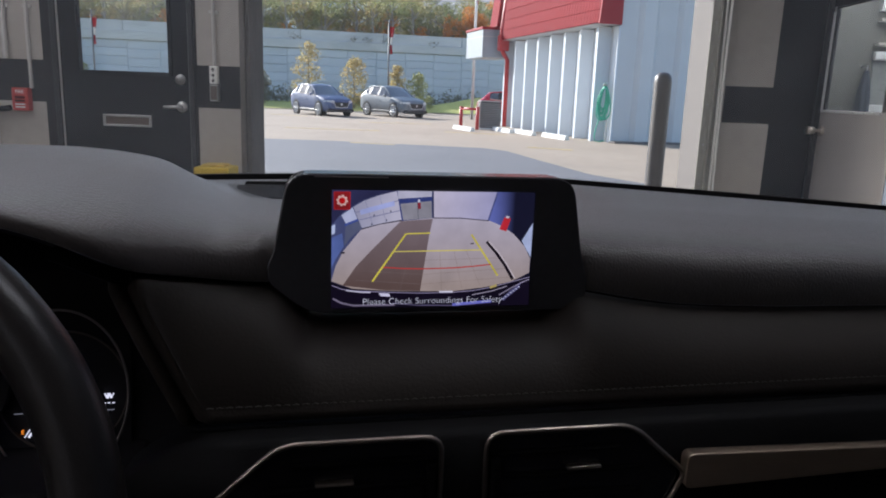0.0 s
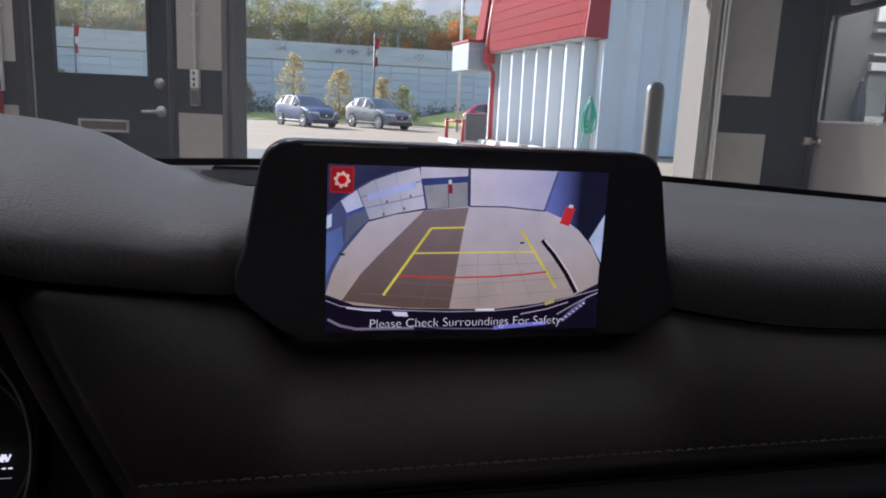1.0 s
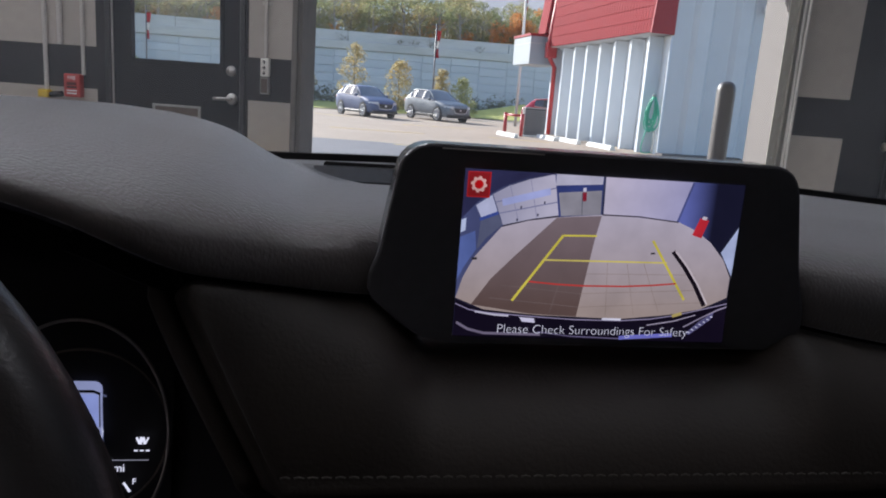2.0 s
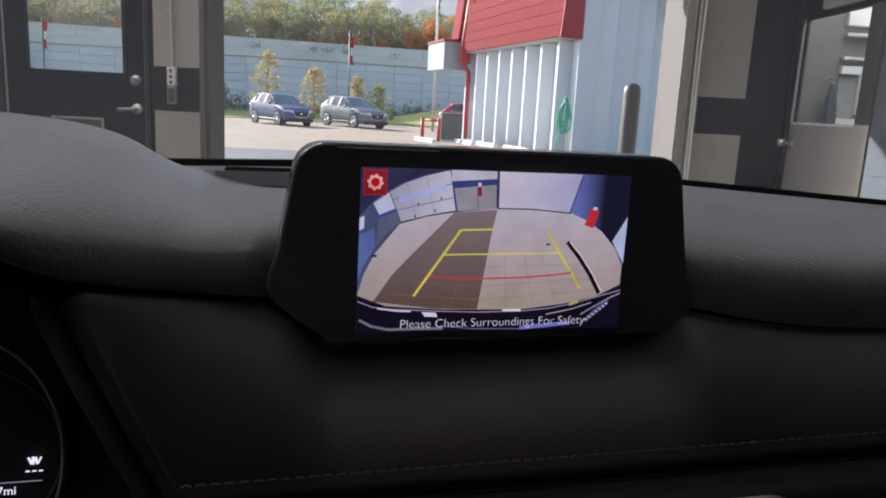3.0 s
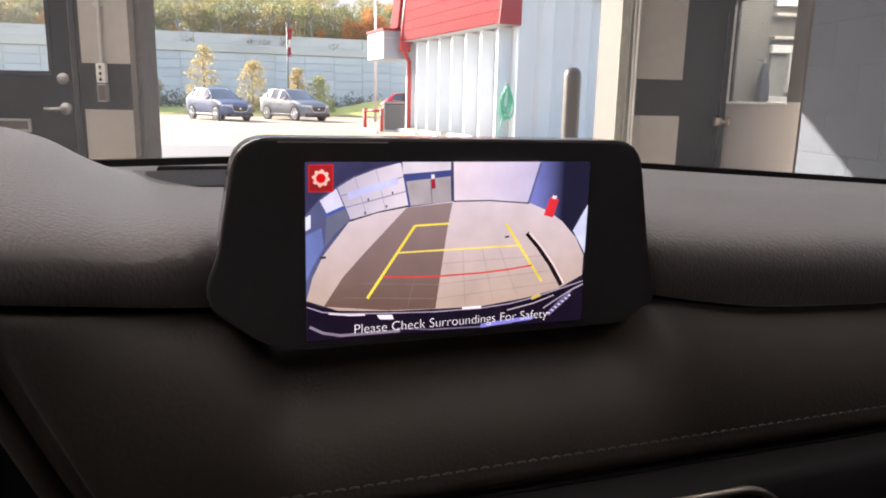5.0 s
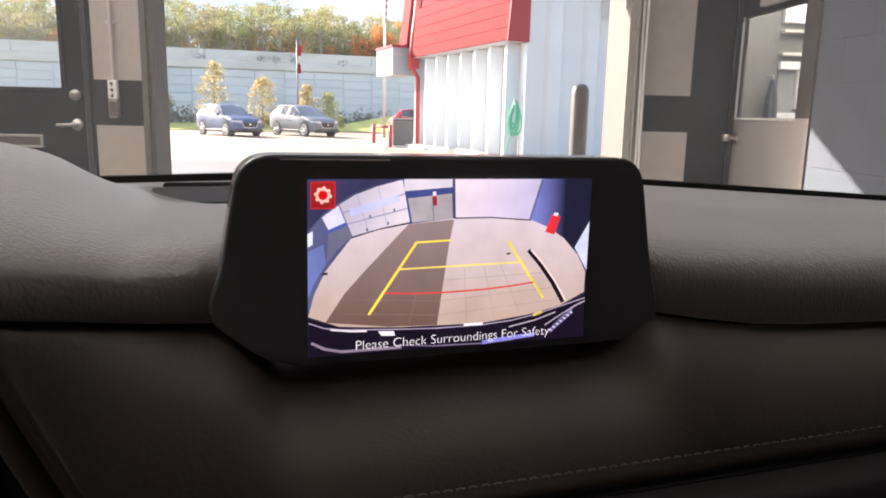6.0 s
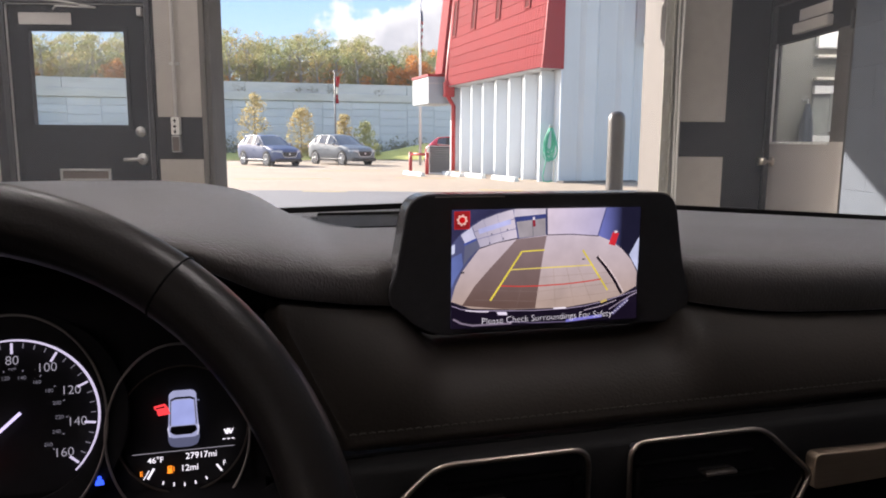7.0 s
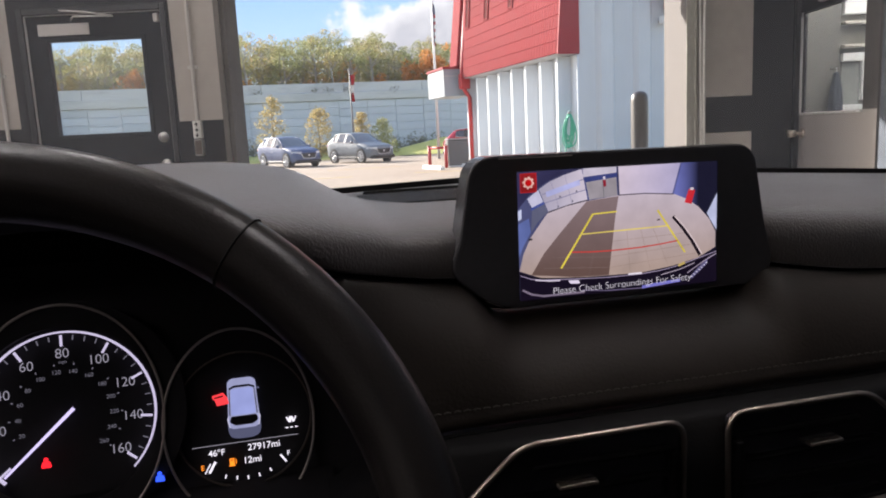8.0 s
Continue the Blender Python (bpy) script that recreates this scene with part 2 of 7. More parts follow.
M["pole_white"] = material("white pole", (0.62, 0.62, 0.62), 0.45, 0.3, vary=0.08, scale=10)
M["flag_red"] = material("red flag cloth", (0.45, 0.04, 0.05), 0.8, vary=0.1, scale=8)
M["flag_white"] = material("white flag cloth", (0.75, 0.74, 0.73), 0.8, vary=0.06, scale=8)
M["flag_blue"] = material("blue flag cloth", (0.03, 0.04, 0.14), 0.8, vary=0.1, scale=8)
M["bark"] = material("bark", (0.19, 0.165, 0.135), 0.9, vary=0.25, scale=5, bump=0.4, bump_scale=20)
M["dull_zinc"] = material("dull zinc", (0.40, 0.385, 0.33), 0.5, 0.2, vary=0.2, scale=6, stain=0.3, stain_colour=(0.24, 0.21, 0.16), stretch=(1, 1, 0.3))
M["pale_bark"] = material("pale grey bark", (0.27, 0.245, 0.205), 0.9, vary=0.25, scale=2)
M["car_blue"] = material("dark blue car paint", (0.072, 0.10, 0.20), 0.5, 0.1, vary=0.04, scale=3, coat=0.25, coat_rough=0.1)
M["car_grey"] = material("grey car paint", (0.155, 0.175, 0.195), 0.5, 0.1, vary=0.04, scale=3, coat=0.25, coat_rough=0.1)
M["car_red"] = material("red car paint", (0.45, 0.015, 0.03), 0.25, 0.3, vary=0.04, scale=3, coat=0.8)
# windscreen base lightened, for the sky it mirrors
M["car_glass"] = material("car window glass", (0.15, 0.17, 0.19), 0.05, vary=0.15, scale=3, spec=0.55)
M["car_side_glass"] = material("darker car side glass", (0.075, 0.092, 0.12), 0.02, vary=0.15, scale=3, spec=0.25)
M["tyre"] = material("tyre rubber", (0.02, 0.02, 0.02), 0.8, vary=0.1, scale=20)
M["rim"] = material("alloy rim", (0.66, 0.66, 0.66), 0.35, 0.7, vary=0.05, scale=20)
M["car_black"] = material("car black plastic", (0.02, 0.02, 0.02), 0.5, vary=0.1, scale=20)
M["headlight"] = material("headlight lens", (0.6, 0.62, 0.65), 0.12, vary=0.05, scale=20, coat=0.5)
M["red_box"] = material("red plastic", (0.42, 0.03, 0.025), 0.45, vary=0.08, scale=20)
M["conduit"] = material("painted conduit", (0.50, 0.47, 0.44), 0.5, vary=0.06, scale=20)
M["cable"] = material("white cable", (0.82, 0.80, 0.74), 0.5, vary=0.04, scale=30)
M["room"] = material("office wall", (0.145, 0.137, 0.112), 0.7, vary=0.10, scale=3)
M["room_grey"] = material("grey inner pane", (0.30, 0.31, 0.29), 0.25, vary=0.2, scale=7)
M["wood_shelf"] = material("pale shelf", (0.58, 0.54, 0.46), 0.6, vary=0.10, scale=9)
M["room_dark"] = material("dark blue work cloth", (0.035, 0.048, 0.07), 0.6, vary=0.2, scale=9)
M["glass"] = glass("hazy door pane", (0.93, 0.95, 0.94), haze=0.03)
M["door_glass"] = glass("hazy door glass", (0.99, 0.99, 0.98), haze=0.012)
M["windshield"] = glass("windscreen glass", (0.93, 0.96, 0.95), haze=0.053)
M["tint"] = glass("privacy glass", (0.36, 0.38, 0.37))


def leaf_material(name, stops):
    """Leaves whose tone changes from clump to clump."""
    m = bpy.data.materials.new(name)
    m.use_nodes = True
    t = m.node_tree
    b = t.nodes["Principled BSDF"]
    b.inputs["Roughness"].default_value = 0.7
    geo = t.nodes.new("ShaderNodeNewGeometry")
    co = t.nodes.new("ShaderNodeTexCoord")
    nz = t.nodes.new("ShaderNodeTexNoise")
    nz.inputs["Scale"].default_value, nz.inputs["Detail"].default_value = 0.22, 2
    t.links.new(co.outputs["Object"], nz.inputs["Vector"])
    mixv = t.nodes.new("ShaderNodeMath")
    mixv.operation = "MULTIPLY_ADD"
    mixv.inputs[1].default_value = 0.35
    t.links.new(geo.outputs["Random Per Island"], mixv.inputs[0])
    sc = t.nodes.new("ShaderNodeMapRange")
    sc.inputs["From Min"].default_value, sc.inputs["From Max"].default_value = 0.3, 0.7
    sc.inputs["To Max"].default_value = 0.68
    t.links.new(nz.outputs["Fac"], sc.inputs["Value"])
    t.links.new(sc.outputs["Result"], mixv.inputs[2])
    ramp = t.nodes.new("ShaderNodeValToRGB")
    el = ramp.color_ramp.elements
    el[0].position, el[0].color = stops[0][0], (*stops[0][1], 1)
    el[1].position, el[1].color = stops[-1][0], (*stops[-1][1], 1)
    for p, c in stops[1:-1]:
        e = el.new(p)
        e.color = (*c, 1)
    t.links.new(mixv.outputs[0], ramp.inputs["Fac"])
    t.links.new(ramp.outputs["Color"], b.inputs["Base Color"])
    tl = t.nodes.new("ShaderNodeBsdfTranslucent")
    t.links.new(ramp.outputs["Color"], tl.inputs["Color"])
    mx = t.nodes.new("ShaderNodeMixShader")
    mx.inputs[0].default_value = 0.55
    t.links.new(b.outputs[0], mx.inputs[1])
    t.links.new(tl.outputs[0], mx.inputs[2])
    t.links.new(mx.outputs[0], t.nodes["Material Output"].inputs["Surface"])
    return m


M["woods"] = leaf_material("autumn woods", [(0.05, (0.165, 0.20, 0.095)), (0.4, (0.24, 0.26, 0.12)), (0.65, (0.32, 0.285, 0.13)), (0.85, (0.36, 0.25, 0.11)), (0.97, (0.42, 0.19, 0.075))])
M["leaf_gold"] = leaf_material("gold-green leaves", [(0.1, (0.31, 0.29, 0.15)), (0.5, (0.44, 0.35, 0.16)), (0.9, (0.55, 0.38, 0.15))])
M["leaf_green"] = leaf_material("olive leaves", [(0.1, (0.22, 0.25, 0.11)), (0.6, (0.33, 0.33, 0.15)), (0.9, (0.42, 0.37, 0.17))])
M["leaf_orange"] = leaf_material("orange leaves", [(0.1, (0.52, 0.22, 0.07)), (0.9, (0.66, 0.30, 0.09))])
M["scrub"] = leaf_material("grey-brown scrub", [(0.1, (0.16, 0.16, 0.13)), (0.9, (0.30, 0.28, 0.20))])


# ---- mesh helpers ----
def mesh_of(bm, name, mats, smooth=False):
    me = bpy.data.meshes.new(name)
    bm.to_mesh(me)
    bm.free()
    for m in (mats if isinstance(mats, (list, tuple)) else [mats]):
        me.materials.append(m)
    if smooth:
        me.polygons.foreach_set("use_smooth", [True] * len(me.polygons))
    return me


def part(name, bm, mat, parent, label="", smooth=False, m=None):
    """One bmesh as one mesh object under a thing or a part."""
    ob = new(name, mesh_of(bm, name, mat, smooth))
    ob.parent = parent
    if m is not None:
        ob.matrix_basis = m
    if label:
        ob["label"] = label
    return ob


def thing(name, label, category, m=None, group="", kind=""):
    """An empty at a thing's base, which parents its parts."""
    ob = new(name)
    ob.empty_display_size = 0.05
    if m is not None:
        ob.matrix_basis = m
    return tagged(ob, label, category, group, kind)


def solo(name, bm, mat, label, category, m=None, group="", kind="", smooth=False):
    ob = new(name, mesh_of(bm, name, mat, smooth))
    if m is not None:
        ob.matrix_basis = m
    return tagged(ob, label, category, group, kind)


def box(bm, a, b, bevel=0.0, mi=0, seg=1):
    """A box from corner a to corner b, edges rounded by bevel."""
    a, b = Vector(a), Vector(b)
    r = bmesh.ops.create_cube(bm, size=1)
    vs = r["verts"]
    bmesh.ops.transform(bm, verts=vs, matrix=Matrix.Translation((a + b) / 2) @ Matrix.Diagonal((*(abs(q) for q in (b - a)), 1)))
    fs = {f for v in vs for f in v.link_faces}
    for f in fs:
        f.material_index = mi
    if bevel:
        bmesh.ops.bevel(bm, geom=list({e for f in fs for e in f.edges}), offset=bevel, segments=seg, profile=0.5, affect="EDGES")
    return bm


def tube(bm, pts, r, sides=10, closed=False, mi=0, radii=None):
    """A round tube along points."""
    pts = [Vector(p) for p in pts]
    n = len(pts)
    rings = []
    ref = None
    for i, p in enumerate(pts):
        a = pts[(i - 1) % n] if (closed or i > 0) else p
        b = pts[(i + 1) % n] if (closed or i < n - 1) else p
        d = (b - a).normalized()
        if ref is None:
            ref = d.orthogonal().normalized()
        ref = (ref - d * ref.dot(d)).normalized()
        s = d.cross(ref)
        rr = radii[i] if radii else r
        rings.append([bm.verts.new(p + (ref * math.cos(k * 2 * math.pi / sides) + s * math.sin(k * 2 * math.pi / sides)) * rr) for k in range(sides)])
    for i in range(n if closed else n - 1):
        A, B = rings[i], rings[(i + 1) % n]
        if closed and i == n - 1:
            k0 = min(range(sides), key=lambda k: (B[k].co - A[0].co).length)
            B = B[k0:] + B[:k0]
        for k in range(sides):
            f = bm.faces.new((A[k], A[(k + 1) % sides], B[(k + 1) % sides], B[k]))
            f.material_index = mi
    if not closed:
        for ring in (rings[0][::-1], rings[-1]):
            bm.faces.new(ring).material_index = mi
    return bm


def prism(bm, outline, depth, axis="y", at=0.0, bevel=0.0, mi=0):
    """An outline (two coordinates) pushed along an axis by depth."""
    def place(p, d):
        return {"y": (p[0], at + d, p[1]), "x": (at + d, p[0], p[1]), "z": (p[0], p[1], at + d)}[axis]
    A = [bm.verts.new(place(p, 0)) for p in outline]
    B = [bm.verts.new(place(p, depth)) for p in outline]
    n = len(outline)
    fs = [bm.faces.new(A), bm.faces.new(B[::-1])]
    for i in range(n):
        fs.append(bm.faces.new((A[i], B[i], B[(i + 1) % n], A[(i + 1) % n])))
    for f in fs:
        f.material_index = mi
    bmesh.ops.recalc_face_normals(bm, faces=fs)
    if bevel:
        bmesh.ops.bevel(bm, geom=list(set(fs[1].edges) | set(fs[0].edges)), offset=bevel, segments=2, profile=0.5, affect="EDGES")
    return bm


def sheet(bm, rows, mi=0):
    """Faces between rows of points."""
    V = [[bm.verts.new(p) for p in r] for r in rows]
    for a, b in zip(V, V[1:]):
        for i in range(len(a) - 1):
            bm.faces.new((a[i], a[i + 1], b[i + 1], b[i])).material_index = mi
    return bm


def smooth_poly(pts, n=3):
    """Rounds an outline by cutting its corners n times."""
    for _ in range(n):
        out = []
        for i, p in enumerate(pts):
            q = pts[(i + 1) % len(pts)]
            out += [(p[0] * 0.75 + q[0] * 0.25, p[1] * 0.75 + q[1] * 0.25), (p[0] * 0.25 + q[0] * 0.75, p[1] * 0.25 + q[1] * 0.75)]
        pts = out
    return pts


def round_poly(pts, r, seg=5):
    """An outline with its corners rounded by radius r (one value, or one for each corner)."""
    out = []
    n = len(pts)
    for i in range(n):
        p, a, b = Vector(pts[i]), Vector(pts[i - 1]), Vector(pts[(i + 1) % n])
        rr = r[i] if isinstance(r, (list, tuple)) else r
        da, db = (a - p), (b - p)
        cut = min(rr, da.length * 0.48, db.length * 0.48)
        s, e = p + da.normalized() * cut, p + db.normalized() * cut
        for k in range(seg + 1):
            t = k / seg
            q = s * (1 - t) ** 2 + p * 2 * t * (1 - t) + e * t ** 2
            out.append((q.x, q.y))
    return out


def lerp_table(x, table):
    """Smooth value at x from (x, value) pairs in rising order."""
    if x <= table[0][0]:
        return table[0][1]
    for (a, va), (b, vb) in zip(table, table[1:]):
        if x <= b:
            t = (x - a) / (b - a)
            return va + (vb - va) * t
    return table[-1][1]


def text_mesh(name, body, size, parent, mat, m, align="CENTER", label="", bold=0.0):
    """Writing in the built-in font."""
    cu = bpy.data.curves.new(name, "FONT")
    cu.body, cu.size, cu.align_x, cu.align_y = body, size, align, "CENTER"
    cu.offset = bold
    cu.materials.append(mat)
    ob = new(name, cu)
    ob.parent = parent
    ob.matrix_basis = m
    if label:
        ob["label"] = label
    return ob


# ---- the car: everything in its own frame, x right, y ahead ----
CAR = pose(0.0003, 0.0176, 0, 0, 0, 14)


def far_edge(u):
    return 1.190 - 0.02 * min(abs(u), 0.2) - 0.062 * max(0.0, abs(u) - 0.2)


HOOD = [(-0.62, 1.145), (-0.57, 1.180), (-0.52, 1.207), (-0.46, 1.220), (-0.40, 1.2240), (-0.36, 1.2243), (-0.316, 1.2240), (-0.284, 1.2236), (-0.25, 1.2206), (-0.228, 1.2168), (-0.216, 1.2134), (-0.206, 1.2088), (-0.195, 1.2012), (-0.187, 1.1962), (-0.180, 1.1922), (-0.172, 1.1895), (-0.165, 1.1852), (-0.159, 1.1822), (-0.143, 1.1808), (-0.12, 1.1794), (0.0, 1.1786), (0.12, 1.1778), (0.25, 1.174), (0.40, 1.167), (0.62, 1.155)]
LEVEL = [(-0.62, 0.55), (-0.24, 0.55), (-0.21, 0.42), (-0.175, 0.20), (-0.14, 0.08), (0.12, 0.10), (0.25, 0.22), (0.62, 0.25)]   # how much of the drop lies on the upper face
SEAM_Z = [(-0.62, 1.120), (-0.57, 1.150), (-0.50, 1.194), (-0.44, 1.205), (-0.36, 1.208), (-0.31, 1.204), (-0.27, 1.194), (-0.245, 1.184), (-0.225, 1.173), (-0.205, 1.1615), (-0.19, 1.157), (-0.17, 1.151), (-0.145, 1.1450), (-0.128, 1.1420), (-0.112, 1.1400), (-0.100, 1.126), (-0.090, 1.1140), (0.090, 1.1130), (0.099, 1.117), (0.107, 1.128), (0.116, 1.1325), (0.125, 1.1312), (0.16, 1.1245), (0.20, 1.1185), (0.235, 1.1160), (0.30, 1.1135), (0.41, 1.1115), (0.62, 1.108)]
SEAM_V = [(-0.62, -0.03), (-0.44, -0.07), (-0.30, -0.07), (-0.225, -0.055), (-0.205, -0.044), (-0.17, -0.018), (-0.14, -0.004), (-0.12, 0.004), (-0.10, 0.016), (0.10, 0.016), (0.12, 0.002), (0.30, 0.0), (0.62, 0.005)]


def upper_profile(u):
    """The padded top from the windscreen to the seam, as (ahead, up)."""
    ze, zt, zs, vs = far_edge(u) - 0.004, lerp_table(u, HOOD), lerp_table(u, SEAM_Z), lerp_table(u, SEAM_V)
    vt, lv = 0.15 - 0.03 * min(1.0, max(0.0, (u - 0.1) / 0.2)), lerp_table(u, LEVEL)
    pts = []
    for k in range(9):          # windscreen to crest
        t = k / 8
        w = t * t * (3 - 2 * t)
        pts.append((0.262 + (vt - 0.262) * t, ze + (zt - ze) * w))
    for k in range(1, 25):      # crest, nearly level, then rolling over to a steep face above the seam
        a = k / 24 * math.pi / 2
        out, up = math.sin(a) ** 0.42, max(0.0, math.cos(a)) ** 0.42
        pts.append((vt + (vs - vt) * out, zs + (zt - zs) * ((1 - lv) * up + lv * (1 - out))))
    pts.append((vs + 0.001, zs - 0.0015))
    pts.append((vs + 0.010, zs - 0.0028))
    return pts


def us_between(a, b, step):
    n = max(2, int(round((b - a) / step)) + 1)
    return [a + (b - a) * i / (n - 1) for i in range(n)]


def fair(us, fn, passes=3):
    """Profiles along us, smoothed sideways so that no kink shows."""
    P = [np.array(fn(u)) for u in us]
    for _ in range(passes):
        P = [P[0]] + [(P[i - 1] + 2 * P[i] + P[i + 1]) / 4 for i in range(1, len(P) - 1)] + [P[-1]]
    return [[(u, p[0], p[1]) for p in row] for u, row in zip(us, P)]


def build_dashboard():
    dash = thing("dashboard", "dark grey-brown leatherette car dashboard with stitched lower pad", "dashboard", CAR)
    us = us_between(-0.62, 0.66, 0.005)
    bm = bmesh.new()
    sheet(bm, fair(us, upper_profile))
    bmesh.ops.recalc_face_normals(bm, faces=bm.faces)
    part("upper_pad", bm, M["pad"], dash, "grained leatherette top pad with a raised instrument hood", True)

    # lower pad, below the seam, leaning towards the seats
    def lower_profile(u):
        zs, vs = lerp_table(u, SEAM_Z) - 0.0040, lerp_table(u, SEAM_V)
        ve, ze = -0.058, 1.0665
        pts = [(vs + 0.014, zs - 0.002), (vs + 0.006, zs - 0.0015), (vs + 0.003, zs - 0.0012)]
        for k in range(1, 17):
            a = k / 16 * math.pi / 2
            q = k / 16
            v = vs + 0.0005 + (ve - vs) * (0.7 * math.sin(a) + 0.3 * q)
            z = zs - 0.0012 + (ze - zs) * (0.7 * (1 - math.cos(a)) + 0.3 * q)
            pts.append((v, z))
        pts += [(ve - 0.0015, ze - 0.004), (ve + 0.001, ze - 0.008), (ve + 0.008, ze - 0.011)]
        return pts

    us2 = us_between(-0.2010, 0.66, 0.005)
    rows = fair(us2, lower_profile)
    # the left end runs down and inwards beside the instruments
    out = []
    for row in rows:
        u = row[0][0]
        out.append([(max(u, -0.2000 + 0.485 * (1.147 - min(p[2], 1.147))), p[1], p[2]) for p in row])
    side = [(p[0] - 0.0035, p[1] + 0.0022, p[2] - 0.0005) for p in out[0]]
    side1 = [(p[0] - 0.0105, p[1] + 0.012, p[2] - 0.002) for p in out[0]]
    side2 = [(p[0] - 0.0125, p[1] + 0.09, p[2] - 0.004) for p in out[0]]
    bm = bmesh.new()
    sheet(bm, [side2, side1, side] + out)
    bmesh.ops.remove_doubles(bm, verts=bm.verts, dist=0.0002)
    bmesh.ops.recalc_face_normals(bm, faces=bm.faces)
    part("lower_pad", bm, M["pad_shaded"], dash, "soft lower dash pad", True)

    # rolled edge beside the instruments
    bm = bmesh.new()
    tube(bm, [(p[0] - 0.0180, p[1] + 0.017, p[2] - 0.002) for p in out[0][2:]], 0.0055, 10)
    part("end_roll", bm, M["pad_shaded"], dash, "rolled leatherette edge beside the instruments", True)

    # wall of the instrument recess behind that edge
    bm = bmesh.new()
    sheet(bm, [[(p[0] - 0.020, p[1] + 0.018, p[2] - 0.002) for p in out[0][2:]], [(p[0] - 0.022, 0.066, p[2] - 0.002) for p in out[0][2:]]])
    part("recess_wall", bm, M["dark"], dash, "", True)

    # dark filler, added to block stray light through the seam's open end
    bm = bmesh.new()
    tube(bm, [(u, lerp_table(u, SEAM_V) + 0.022, lerp_table(u, SEAM_Z) - 0.008) for u in us_between(-0.25, -0.10, 0.01)], 0.012, 8)
    part("seam_filler", bm, M["plastic"], dash)

    # stitches along the lower lip
    stitch = bmesh.new()
    u = -0.16
    while u < 0.6:
        tube(stitch, [(u, -0.0590, 1.0705), (u + 0.0022, -0.0592, 1.0712), (u + 0.0044, -0.0590, 1.0705)], 0.0005, 5)
        u += 0.0062
    ob = part("stitching", stitch, M["thread"], dash, "row of grey stitches")
    ob["kind"] = "stuff"

    # centre fascia behind the vents, and the dark parts below the lip
    bm = bmesh.new()
    rows = []
    for u in us_between(-0.30, 0.66, 0.02):
        k = min(1.0, max(0.0, (-0.14 - u) / 0.12))
        drop, back = 0.09 * k * k, 0.05 * k
        rows.append([(u, -0.046 + back, 1.0545 - drop), (u, -0.075 + back, 1.0570 - drop), (u, -0.090 + back, 1.0560 - drop), (u, -0.092 + back, 1.0 - drop * 0.5), (u, -0.09, 0.9), (u, -0.03, 0.72)])
    sheet(bm, rows)
    part("fascia", bm, M["plastic"], dash, "black plastic fascia", True)
    bm = bmesh.new()
    tube(bm, [(-0.17, -0.0595, 1.0560), (0.66, -0.0595, 1.0560)], 0.0014, 6)
    part("lip_bead", bm, M["plastic"], dash, "thin bead below the lip")
    bm = bmesh.new()
    prism(bm, round_poly([(0.168, 1.037), (0.34, 1.0325), (0.66, 1.027), (0.66, 1.016), (0.34, 1.014), (0.168, 1.010)], 0.006), -0.012, "y", -0.088, 0.001)
    part("decor_strip", bm, M["decor"], dash, "satin brown-grey decor strip")
    # defroster grille and black band at the foot of the windscreen
    bm = bmesh.new()
    u = -0.156
    while u < 0.166:
        sheet(bm, [[(u, 0.149, 1.1806), (u + 0.00085, 0.149, 1.1806)], [(u - 0.010, 0.2105, 1.1848), (u - 0.00915, 0.2105, 1.1848)]])
        u += 0.0017
    bmesh.ops.solidify(bm, geom=bm.faces[:], thickness=0.0012)
    part("defroster_grille", bm, M["grille"], dash, "fine slatted speaker and defroster grille")
    bm = bmesh.new()
    prism(bm, [(0.1485, 1.1796), (0.2115, 1.1838), (0.2115, 1.1815), (0.1485, 1.1775)], 0.32, "x", -0.157)
    part("grille_tray", bm, M["plastic"], dash)
    bm = bmesh.new()
    box(bm, (-0.15, 0.2145, 1.178), (0.15, 0.221, 1.1868), 0.0015)
    part("grille_rail", bm, M["plastic"], dash)
    return dash


build_dashboard()


def build_frit():
    bm = bmesh.new()
    us = us_between(-0.72, 0.72, 0.04)
    sheet(bm, [[(u, 0.262 - 0.06 * u * u, far_edge(u) - 0.02), (u, 0.266 - 0.06 * u * u, far_edge(u) + 0.0012), (u, 0.272 - 0.06 * u * u, far_edge(u) + 0.0015), (u, 0.33, far_edge(u) - 0.03)] for u in us])
    return solo("windscreen_seal", bm, M["plastic"], "black band along the foot of the windscreen", "windscreen seal", CAR)


build_frit()


# ---- the display on the dash ----
def srgb(r, g, b):
    return tuple(((c / 255) / 12.92 if c <= 10 else (((c / 255) + 0.055) / 1.055) ** 2.4) for c in (r, g, b))


GLOWS = {}


def screen_glow(r, g, b, strength=0.268):
    key = (r, g, b, strength)
    if key not in GLOWS:
        GLOWS[key] = glow("lit %d %d %d" % (r, g, b), srgb(r, g, b), strength, 0.18)
    return GLOWS[key]


